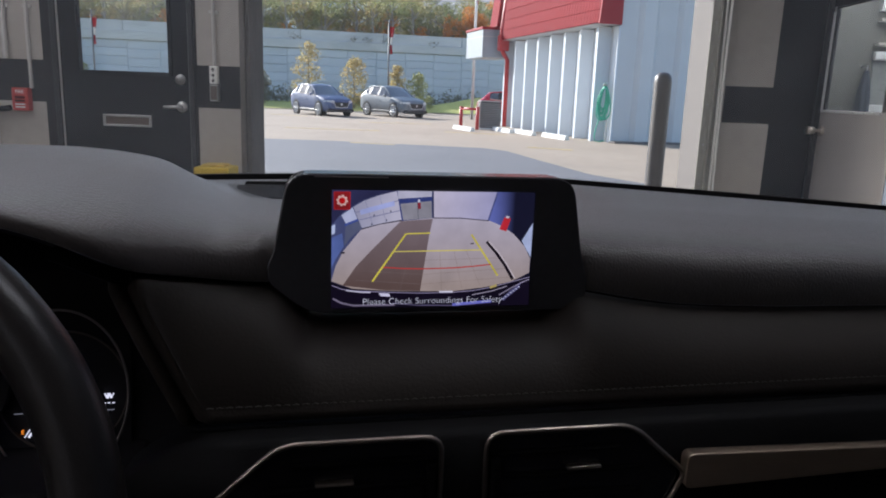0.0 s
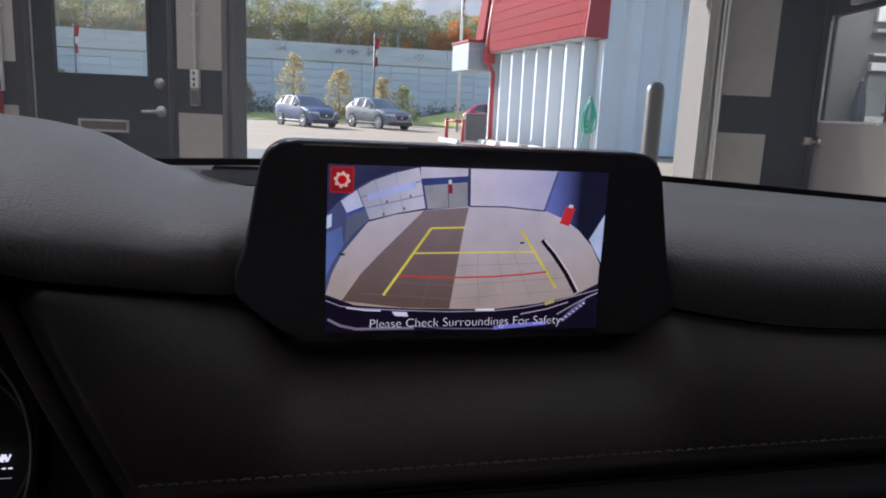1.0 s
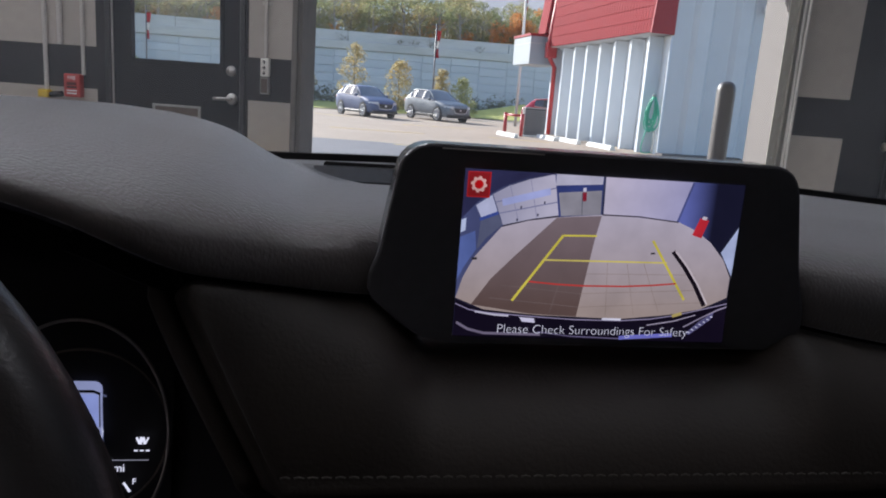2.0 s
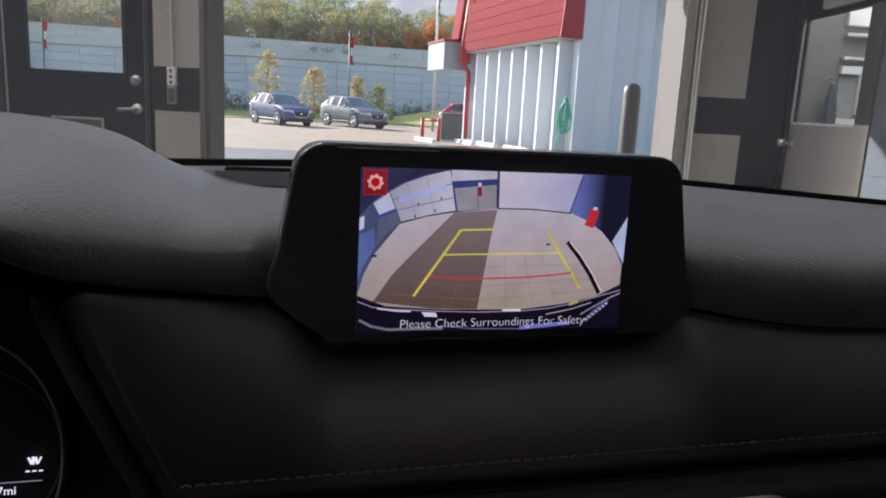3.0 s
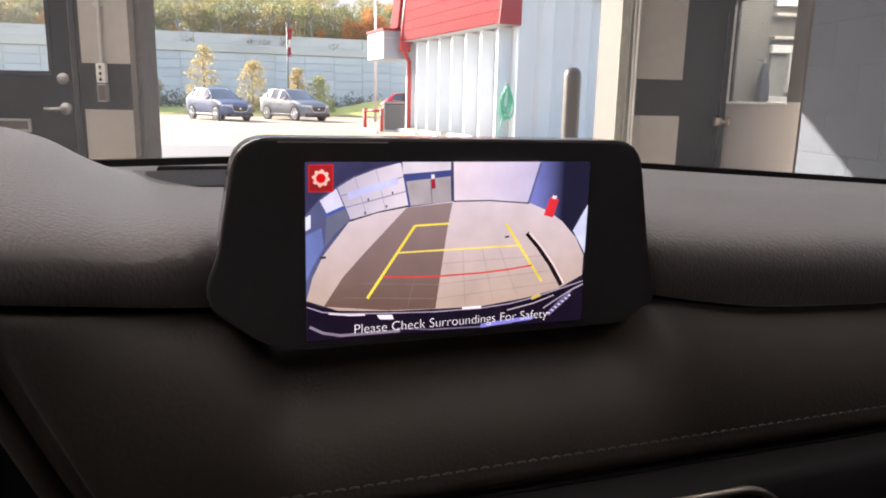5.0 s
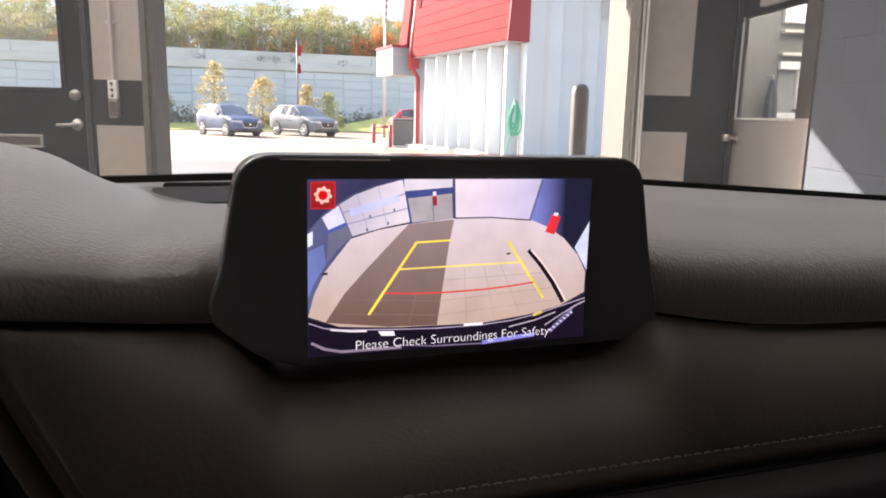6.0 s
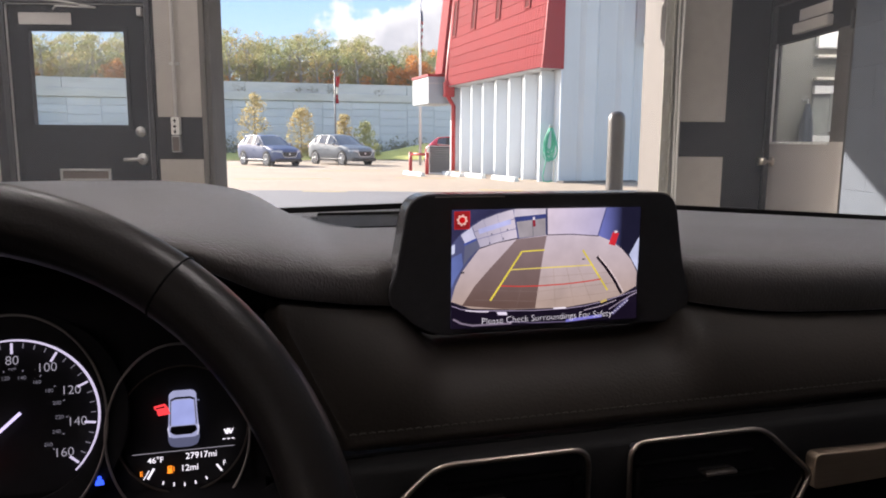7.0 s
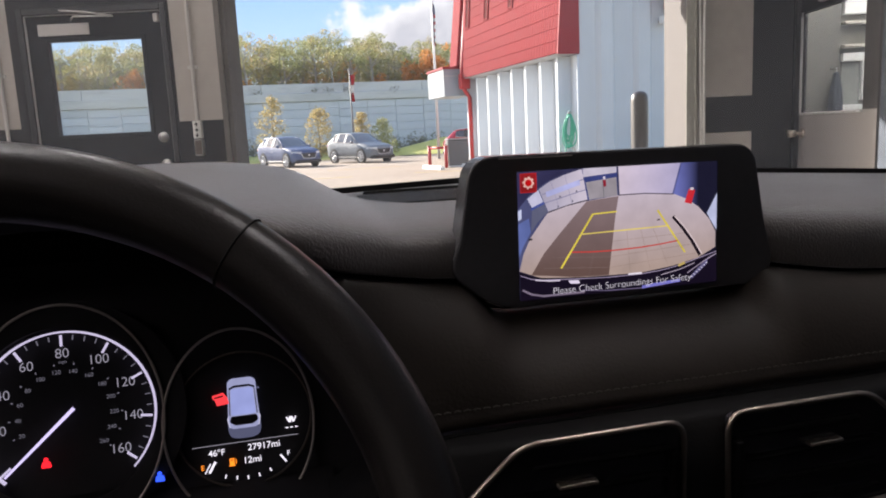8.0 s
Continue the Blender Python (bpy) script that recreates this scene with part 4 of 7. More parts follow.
    chip("pump_foot", (px - 0.0030 * q, py - 0.0032 * q), (px + 0.0016 * q, py - 0.0027 * q), amber)
    chip("pump_window", (px - 0.0016 * q, py + 0.0006 * q), (px + 0.0003 * q, py + 0.0019 * q), M["dark"])
    chip("pump_hose", (px + 0.0020 * q, py - 0.0020 * q), (px + 0.0026 * q, py + 0.0018 * q), amber)
    for x in (0.0262, 0.0292, 0.0322):
        chip("lane_dash", (x - 0.0009, -0.0199), (x + 0.0009, -0.0192), white)
    for x, w, r in ((0.0272, 0.0005, 25), (0.0286, 0.0009, -14), (0.0302, 0.0006, 14), (0.0316, 0.0004, -25)):
        chip("lane_icon", (x - w, -0.0162), (x + w, -0.0124), white, r)

    # the car drawn from above, with its door open
    def drawn(name, pts, mt, lift):
        bm = bmesh.new()
        prism(bm, pts, 0.0002, "z", 0.0006 + lift)
        part(name, bm, mt, info)

    def mirror(half):
        """An outline from its right half, about the drawn car's middle."""
        return [(-0.0006 + 1.16 * x, -0.002 + y) for x, y in half] + [(-0.0006 - 1.16 * x, -0.002 + y) for x, y in half[::-1]]
    paint = glow("drawn paint", (0.50, 0.55, 0.86), 0.17, 0.1)
    roof_glow = glow("drawn roof", (0.42, 0.50, 0.95), 0.20, 0.1)
    dim = glow("drawn shade", (0.24, 0.27, 0.46), 0.10)
    edge = glow("drawn edge", (0.72, 0.75, 0.95), 0.22)
    drawn("drawn_tail", round_poly(mirror([(0.0084, -0.0075), (0.0092, -0.0140), (0.0078, -0.0190), (0.0040, -0.0204)]), 0.002, 4), dim, 0.0)
    drawn("drawn_body", round_poly(mirror([(0.0055, 0.0190), (0.0078, 0.0168), (0.0080, 0.0060), (0.0086, -0.0060), (0.0090, -0.0105), (0.0070, -0.0138)]), 0.0022, 4), paint, 0.0003)
    drawn("drawn_screen_line", mirror([(0.0040, 0.0144), (0.0070, 0.0130), (0.0070, 0.0116), (0.0040, 0.0130)]), M["dark"], 0.0006)
    drawn("drawn_roof", round_poly(mirror([(0.0060, 0.0122), (0.0064, 0.0040), (0.0068, -0.0050)]), 0.0012, 3), roof_glow, 0.0007)
    drawn("drawn_rear_window", round_poly(mirror([(0.0070, -0.0056), (0.0078, -0.0092), (0.0048, -0.0116)]), 0.001, 3), M["dark"], 0.0009)
    for sx in (-1, 1):
        drawn("drawn_edge", [(-0.0006 + sx * 1.16 * x, -0.002 + y) for x, y in ((0.0066, 0.0120), (0.0070, 0.0120), (0.0077, -0.0050), (0.0072, -0.0050))], M["dark"], 0.0011)
        drawn("drawn_flank", [(-0.0006 + sx * 1.16 * x, -0.002 + y) for x, y in ((0.0082, -0.0045), (0.0091, -0.0070), (0.0082, -0.0125), (0.0076, -0.0128), (0.0084, -0.0085))], edge, 0.0012)
    drawn("drawn_mirror", [(0.0086, 0.0104), (0.0106, 0.0096), (0.0106, 0.0086), (0.0086, 0.0090)], dim, 0.0003)
    drawn("drawn_open_door", [(-0.0100, 0.0052), (-0.0124, 0.0086), (-0.0196, 0.0072), (-0.0190, 0.0048), (-0.0180, 0.0044), (-0.0168, 0.0004), (-0.0092, 0.0012)], glow("drawn door red", (1.0, 0.06, 0.07), 0.30), 0.0005)
    drawn("drawn_door_gap", [(-0.0128, 0.0070), (-0.0184, 0.0060), (-0.0181, 0.0052), (-0.0126, 0.0060)], M["dark"], 0.0008)
    return cl


build_cluster()


# ---- steering wheel ----
def build_wheel():
    tilt = 25.2
    w = thing("steering_wheel", "black leather steering wheel with a chrome-edged spoke", "steering wheel", CAR @ Matrix.Translation((-0.3617, -0.2209, 1.0727)) @ pose(0, 0, 0, 90 - tilt, 0, 0))
    R, n, s = 0.1715, 96, 18
    bm = bmesh.new()
    rings = []
    for i in range(n):
        a = i / n * 2 * math.pi
        ring = []
        for k in range(s):
            b = k / s * 2 * math.pi
            rr = R + 0.0155 * math.cos(b)
            ring.append(bm.verts.new((rr * math.cos(a), rr * math.sin(a), 0.0175 * math.sin(b))))
        rings.append(ring)
    for i in range(n):
        for k in range(s):
            bm.faces.new((rings[i][k], rings[(i + 1) % n][k], rings[(i + 1) % n][(k + 1) % s], rings[i][(k + 1) % s]))
    part("rim", bm, M["wheel"], w, "grained black leather rim", True)
    for a in (51.0, 129.0):
        bm = bmesh.new()
        c, sn = math.cos(radians(a)), math.sin(radians(a))
        pts = [((R + 0.0158 * math.cos(b)) * c, (R + 0.0158 * math.cos(b)) * sn, 0.0178 * math.sin(b)) for b in [k / 20 * 2 * math.pi for k in range(20)]]
        tube(bm, pts, 0.0005, 5, closed=True)
        part("seam", bm, M["plastic"], w)
    bm = bmesh.new()
    prism(bm, smooth_poly([(-0.066, -0.075), (0.066, -0.075), (0.077, -0.01), (0.067, 0.030), (0.032, 0.0495), (-0.032, 0.0495), (-0.067, 0.030), (-0.077, -0.01)], 3), 0.035, "z", -0.045, 0.008)
    part("airbag_cover", bm, M["wheel"], w, "dark hub cover", True)
    edge = [(0.100, 0.0385), (0.119, 0.0345), (0.132, 0.0265), (0.142, 0.0165), (0.152, 0.0065), (0.163, -0.004)]
    for sx in (1, -1):
        bm = bmesh.new()
        prism(bm, round_poly([(sx * x, y) for x, y in [(0.045, -0.040), (0.045, 0.038)] + edge + [(R - 0.006, -0.040)]], 0.003), 0.014, "z", -0.024, 0.003)
        part("spoke", bm, M["plastic"], w)
        bm = bmesh.new()
        tube(bm, [(sx * x, y, -0.0105) for x, y in edge[1:]], 0.0013, 8)
        part("spoke_trim", bm, M["chrome"], w, "satin spoke trim")
    bm = bmesh.new()
    prism(bm, round_poly([(-0.020, -0.06), (0.020, -0.06), (0.017, -(R - 0.008)), (-0.017, -(R - 0.008))], 0.004), 0.014, "z", -0.024, 0.003)
    part("spoke", bm, M["plastic"], w)
    return w


build_wheel()


def build_column():
    bm = bmesh.new()
    prism(bm, smooth_poly([(-0.425, 0.94), (-0.315, 0.94), (-0.305, 1.00), (-0.33, 1.03), (-0.41, 1.03), (-0.435, 1.00)], 2), 0.17, "y", -0.18, 0.008)
    return solo("steering_column", bm, M["plastic"], "black plastic steering column shroud", "steering column", CAR, smooth=True)


build_column()


# ---- cabin shell, closing the car round the seats ----
def build_cabin():
    c = thing("car_cabin", "dark car cabin shell with grey headliner", "car cabin", CAR, kind="structure")
    bm = bmesh.new()
    sheet(bm, [[(u, v, z - 0.06 * (u / 0.62) ** 2) for u in us_between(-0.62, 0.62, 0.1)] for v, z in ((-0.20, 1.600), (-0.4, 1.64), (-1.0, 1.65), (-1.9, 1.60), (-2.3, 1.50))])
    bmesh.ops.solidify(bm, geom=bm.faces[:], thickness=0.03)
    part("roof", bm, M["fabric"], c, "grey headliner", True)
    for s in (-1, 1):
        bm = bmesh.new()
        sheet(bm, [[(s * 0.74, v, z) for v in us_between(-2.3, 0.25, 0.2)] for z in (0.35, 0.8, 1.06)])
        bmesh.ops.solidify(bm, geom=bm.faces[:], thickness=0.05)
        part("door_trim", bm, M["dark"], c)
        bm = bmesh.new()
        tube(bm, [(s * 0.76, 0.20, 1.08), (s * 0.70, 0.0, 1.40), (s * 0.62, -0.15, 1.56)], 0.035, 10)
        part("pillar", bm, M["dark"], c, "", True)
        bm = bmesh.new()
        box(bm, (s * 0.70 - 0.05, -1.15, 1.0), (s * 0.70 + 0.05, -0.98, 1.58), 0.02)
        part("pillar", bm, M["dark"], c)
        # rear glass out of view, tinted to hold back light from behind
        bm = bmesh.new()
        sheet(bm, [[(s * 0.74, v, 1.06), (s * 0.62, v, 1.57)] for v in us_between(-2.3, -1.15, 0.3)])
        bmesh.ops.solidify(bm, geom=bm.faces[:], thickness=0.006)
        ob = part("rear_side_glass", bm, M["tint"], c, "unseen dark glass that holds back light")
        ob.visible_shadow = False
    bm = bmesh.new()
    box(bm, (-0.74, -2.34, 0.35), (0.74, -2.3, 1.06))
    for u in (-0.70, 0.62):
        box(bm, (u, -2.34, 1.0601), (u + 0.08, -2.3, 1.53))
    part("tailgate", bm, M["dark"], c)
    bm = bmesh.new()
    box(bm, (-0.62, -2.324, 1.06), (0.62, -2.318, 1.52))
    ob = part("rear_window", bm, M["tint"], c, "unseen tinted rear window")
    ob.visible_shadow = False
    bm = bmesh.new()
    box(bm, (-0.76, -2.3, 0.32), (0.76, 0.30, 0.36))
    part("cabin_floor", bm, M["dark"], c)
    bm = bmesh.new()
    box(bm, (-0.74, 0.27, 0.36), (0.74, 0.30, 1.10))
    part("bulkhead", bm, M["dark"], c)
    # unseen seats, backs raised and headrests added to block light from behind
    for s in (-1, 1):
        bm = bmesh.new()
        box(bm, (s * 0.37 - 0.25, -1.12, 0.62), (s * 0.37 + 0.25, -0.84, 1.30), 0.06, seg=3)
        box(bm, (s * 0.37 - 0.14, -1.10, 1.32), (s * 0.37 + 0.14, -0.98, 1.52), 0.04, seg=3)
        box(bm, (s * 0.37 - 0.25, -1.05, 0.42), (s * 0.37 + 0.25, -0.55, 0.66), 0.06, seg=3)
        part("seat", bm, M["dark"], c, "", True)
    bm = bmesh.new()
    rows = []
    for k in range(7):
        t = k / 6
        rows.append([(u * (1 - 0.14 * t), 0.29 - 0.06 * u * u - 0.41 * t + 0.03 * math.sin(math.pi * t), far_edge(u) - 0.01 + (1.585 - 1.18) * t) for u in us_between(-0.70, 0.70, 0.1)])
    sheet(bm, rows)
    ob = part("windscreen", bm, M["windshield"], c, "clear windscreen", True)
    ob.visible_shadow = False
    return c


build_cabin()


# ---- the service bay ----
WALL_Y, SIDE_X = 4.105, 2.05
DOOR_X = 2.20            # the side door stands back from the wall
LINTEL = 2.42


def build_bay():
    f = solo("floor", box(bmesh.new(), (-7, -10, -0.10), (SIDE_X + 0.2, 4.86, 0.02)), M["floor"], "smooth tiled garage floor", "floor", kind="structure")
    solo("ceiling", box(bmesh.new(), (-7, -10, 4.4), (2.3, 4.9, 4.6)), M["white_wall"], "plain garage ceiling", "ceiling", kind="structure")
    # front wall: painted off-white with a black band and black surrounds
    bm = bmesh.new()
    W, B, J = 0, 1, 2

    def slab(x0, x1, z0, z1, mi, y0=WALL_Y, y1=WALL_Y + 0.315):
        box(bm, (x0, y0, z0), (x1, y1, z1), 0, mi)
    for x0, x1 in ((-7.0, -2.722), (-1.735, -1.463)):
        slab(x0, x1, 0.0, 1.128, W)
        slab(x0, x1, 1.128, 1.388, B)
        slab(x0, x1, 1.388, 4.4, W)
    slab(-2.722, -1.735, 2.102, 4.4, B)
    slab(-2.722, -2.655, 0, 2.102, B)
    slab(-1.752, -1.735, 0, 2.102, B)
    slab(-1.463, 1.505, LINTEL, 4.4, W)
    slab(1.505, 1.822, 0.0, 1.158, W)
    slab(1.505, 1.535, 1.158, 1.378, W)
    slab(1.535, 1.822, 1.158, 1.378, B)
    slab(1.505, 1.822, 1.378, 4.4, W)
    slab(1.822, 2.262, 0, 4.4, B, WALL_Y + 0.275, WALL_Y + 0.315)
    slab(1.822, 1.826, 0, 4.4, B, WALL_Y, WALL_Y + 0.274)
    solo("wall_front", bm, [M["white_wall"], M["black_wall"]], "off-white garage wall with a painted black band", "wall", kind="structure")
    # outer pier beside the opening
    bm = bmesh.new()
    box(bm, (1.508, WALL_Y + 0.317, 0), (2.262, 4.87, 4.4), 0.006)
    box(bm, (1.4995, WALL_Y + 0.002, 0), (1.5045, WALL_Y + 0.316, LINTEL), 0.001)
    solo("jamb_right", bm, M["jamb"], "weathered grey rendered pier beside the bay opening", "pier", kind="structure")
    bm = bmesh.new()
    box(bm, (-1.463, WALL_Y + 0.317, LINTEL - 0.004), (1.506, 4.87, 4.4))
    solo("lintel", bm, M["jamb"], "rendered beam over the bay opening", "beam", kind="structure")
    # eave out of view, added and sized to cast the side wall's shadow edge
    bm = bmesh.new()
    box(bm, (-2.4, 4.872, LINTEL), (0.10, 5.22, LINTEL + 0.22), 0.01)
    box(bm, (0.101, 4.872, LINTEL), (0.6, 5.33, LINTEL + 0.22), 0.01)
    solo("eave", bm, M["jamb"], "unseen eave, added to shade the side wall and door", "eave", kind="structure")
    # left jamb: dark steel angle and a lighter post
    bm = bmesh.new()
    box(bm, (-1.462, WALL_Y - 0.012, 0), (-1.430, WALL_Y + 0.30, LINTEL), 0.003)
    box(bm, (-1.4295, WALL_Y + 0.02, 0), (-1.405, WALL_Y + 0.31, LINTEL), 0.003)
    solo("jamb_left", bm, M["jamb_dark"], "dark steel jamb beside the bay opening", "jamb", kind="structure")
    # side wall with its door opening
    bm = bmesh.new()
    for y0, y1, z0, z1, mi in ((-10, 3.145, 0, 4.4, 0),):
        box(bm, (SIDE_X + 0.004, y0, z0), (SIDE_X + 0.33, y1, z1), 0, mi)
    for y0, y1, z0, z1, mi in ((4.330, 4.379, 0, 4.4, 1), (3.325, 4.330, 2.17, 4.4, 1), (3.146, 3.325, 0, 4.4, 1)):
        box(bm, (DOOR_X, y0, z0), (2.262, y1, z1), 0, mi)
    solo("wall_right", bm, [M["block"], M["black_wall"]], "blue-grey painted block wall", "wall", kind="structure")
    bm = bmesh.new()
    box(bm, (-7.2, -10, 0), (-7, 4.5, 4.4))
    solo("wall_left", bm, M["white_wall"], "plain garage wall", "wall", kind="structure")
    bm = bmesh.new()
    box(bm, (-7, -10.2, 0), (2.2, -10, 4.4))
    solo("wall_back", bm, M["white_wall"], "plain garage wall", "wall", kind="structure")


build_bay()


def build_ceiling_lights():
    # ceiling lamps out of view, added to brighten the bay and dash
    lamp = glow("added lamp diffuser", (1.0, 0.97, 0.95), 3.7)
    first = None
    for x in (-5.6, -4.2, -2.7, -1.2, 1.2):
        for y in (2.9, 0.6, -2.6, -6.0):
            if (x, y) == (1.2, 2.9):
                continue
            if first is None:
                first = thing("ceiling_light", "long unseen ceiling light, added to brighten bay and office", "ceiling light", pose(x, y, 4.30), "bay ceiling lights")
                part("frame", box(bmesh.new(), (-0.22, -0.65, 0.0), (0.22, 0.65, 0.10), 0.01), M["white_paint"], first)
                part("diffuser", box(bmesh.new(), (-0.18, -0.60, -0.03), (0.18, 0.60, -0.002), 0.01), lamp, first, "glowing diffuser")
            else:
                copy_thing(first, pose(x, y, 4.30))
    # two more, added to brighten the room behind the side door
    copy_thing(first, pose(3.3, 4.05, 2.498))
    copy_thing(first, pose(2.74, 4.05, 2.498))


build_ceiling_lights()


def build_bay_door_track():
    t = thing("door_track", "galvanised overhead door track with bolts beside the opening", "door track", kind="structure")
    bm = bmesh.new()
    box(bm, (1.398, WALL_Y - 0.052, 0.02), (1.446, WALL_Y - 0.046, LINTEL + 0.6), 0.001)
    box(bm, (1.4462, WALL_Y - 0.075, 0.02), (1.4522, WALL_Y - 0.003, LINTEL + 0.6), 0.001)
    box(bm, (1.4525, WALL_Y - 0.012, 0.02), (1.506, WALL_Y - 0.004, LINTEL + 0.6), 0.001)
    part("rail", bm, M["dull_zinc"], t, "galvanised angle rail")
    for k in range(10):
        bm = bmesh.new()
        bmesh.ops.create_cone(bm, cap_ends=True, segments=8, radius1=0.007, radius2=0.005, depth=0.006, matrix=pose(1.424, WALL_Y - 0.055, 0.30 + k * 0.24, 90, 0, 0))
        part("bolt", bm, M["steel"], t)
    c = thing("door_cable", "two thin white cables hanging by the door track", "cable")
    for off, ph in ((0.0, 0.0), (0.019, 1.4)):
        bm = bmesh.new()
        tube(bm, [(1.480 + off + 0.005 * math.sin(z * 2.2 + ph), WALL_Y - 0.060 - off, z) for z in [0.03 + 0.1 * k for k in range(29)]], 0.0075, 8)
        part("strand", bm, M["cable"], c, "", True)


build_bay_door_track()


def build_entry_door():
    """The black half-glazed door in the front wall."""
    d = thing("door_1", "black steel half-glazed door with a mail slot, shut", "door", kind="structure")
    y0, y1 = WALL_Y + 0.015, WALL_Y + 0.060
    L, R, T = -2.612, -1.790, 2.055
    g0, g1, gz0, gz1 = -2.498, -1.918, 1.333, 1.903
    bm = bmesh.new()
    for a, b, z0, z1 in ((L, g0, 0.03, T), (g1, R, 0.03, T), (g0, g1, 0.03, gz0), (g0, g1, gz1, T)):
        box(bm, (a, y0, z0), (b, y1, z1))
    part("leaf", bm, M["door_black"], d, "black painted leaf")
    bm = bmesh.new()
    for a, b, z0, z1 in ((g0 - 0.022, g0 + 0.004, gz0 - 0.022, gz1 + 0.022), (g1 - 0.004, g1 + 0.022, gz0 - 0.022, gz1 + 0.022), (g0 + 0.004, g1 - 0.004, gz0 - 0.022, gz0 + 0.004), (g0 + 0.004, g1 - 0.004, gz1 - 0.004, gz1 + 0.022)):
        box(bm, (a, y0 - 0.010, z0), (b, y0 - 0.001, z1), 0.002)
    part("glazing_bead", bm, M["door_black"], d)
    bm = bmesh.new()
    box(bm, (g0, y0 + 0.02, gz0), (g1, y0 + 0.026, gz1))
    ob = part("pane", bm, M["door_glass"], d, "clear pane")
    ob.visible_shadow = False
    bm = bmesh.new()
    for a, b, z0, z1 in ((L - 0.042, L - 0.006, 0, T + 0.045), (R + 0.006, R + 0.038, 0, T + 0.045), (L - 0.006, R + 0.006, T + 0.006, T + 0.045)):
        box(bm, (a, WALL_Y - 0.02, z0), (b, WALL_Y + 0.10, z1), 0.003)
    part("frame", bm, M["door_frame"], d, "dark frame")
    bm = bmesh.new()
    box(bm, (L - 0.0065, WALL_Y - 0.006, 0.03), (L - 0.0005, WALL_Y + 0.01, T), 0.001)
    box(bm, (R + 0.0005, WALL_Y - 0.006, 0.03), (R + 0.0055, WALL_Y + 0.01, T), 0.001)
    box(bm, (L, WALL_Y - 0.006, T + 0.0005), (R, WALL_Y + 0.01, T + 0.0055), 0.001)
    part("weather_strip", bm, M["conduit"], d, "pale weather strip")
    # lock and lever
    bm = bmesh.new()
    bmesh.ops.create_cone(bm, cap_ends=True, segments=24, radius1=0.033, radius2=0.030, depth=0.014, matrix=pose(-1.850, y0 - 0.007, 1.297, 90, 0, 0))
    bmesh.ops.create_cone(bm, cap_ends=True, segments=20, radius1=0.019, radius2=0.017, depth=0.012, matrix=pose(-1.850, y0 - 0.020, 1.297, 90, 0, 0))
    box(bm, (-1.853, y0 - 0.036, 1.280), (-1.847, y0 - 0.024, 1.314), 0.002)
    part("dead_bolt", bm, M["steel"], d, "worn steel dead bolt", True)
    bm = bmesh.new()
    bmesh.ops.create_cone(bm, cap_ends=True, segments=24, radius1=0.036, radius2=0.031, depth=0.016, matrix=pose(-1.846, y0 - 0.008, 1.127, 90, 0, 0))
    tube(bm, [(-1.846, y0 - 0.01, 1.127), (-1.846, y0 - 0.05, 1.127), (-1.858, y0 - 0.058, 1.127), (-1.905, y0 - 0.056, 1.125), (-1.945, y0 - 0.050, 1.124)], 0.011, 10)
    part("lever", bm, M["steel"], d, "worn steel lever handle", True)
    # mail slot
    bm = bmesh.new()
    a, b, z0, z1 = -2.362, -2.046, 0.990, 1.066
    for q in (((a, z0), (b, z0 + 0.014)), ((a, z1 - 0.014), (b, z1)), ((a, z0 + 0.014), (a + 0.016, z1 - 0.014)), ((b - 0.016, z0 + 0.014), (b, z1 - 0.014))):
        box(bm, (q[0][0], y0 - 0.012, q[0][1]), (q[1][0], y0 - 0.0005, q[1][1]), 0.002)
    slot = part("mail_slot", bm, M["aluminium"], d, "aluminium mail slot frame")
    bm = bmesh.new()
    box(bm, (a + 0.016, y0 - 0.004, z0 + 0.014), (b - 0.016, y0 - 0.0008, z1 - 0.014))
    part("flap", bm, M["trim"], slot, "dull metal flap")
    # closer with its arm, and the pale strip
    bm = bmesh.new()
    tube(bm, [(-2.394, y0 - 0.03, 2.082), (-2.22, y0 - 0.06, 2.060), (-2.056, y0 - 0.06, 2.030)], 0.006, 8)
    tube(bm, [(-2.329, y0 - 0.02, 2.026), (-2.30, y0 - 0.05, 2.040), (-2.07, y0 - 0.06, 2.031)], 0.006, 8)
    part("closer_arm", bm, M["conduit"], d, "pale door closer arm", True)
    bm = bmesh.new()
    box(bm, (-2.548, y0 - 0.006, 1.938), (-2.232, y0 - 0.0005, 2.008), 0.002)
    part("door_strip", bm, M["conduit"], d, "pale plastic strip")
    bm = bmesh.new()
    box(bm, (-1.83, y0 - 0.03, 1.99), (-1.80, y0 - 0.0005, 2.04), 0.004)
    part("contact", bm, M["conduit"], d)
    return d


build_entry_door()


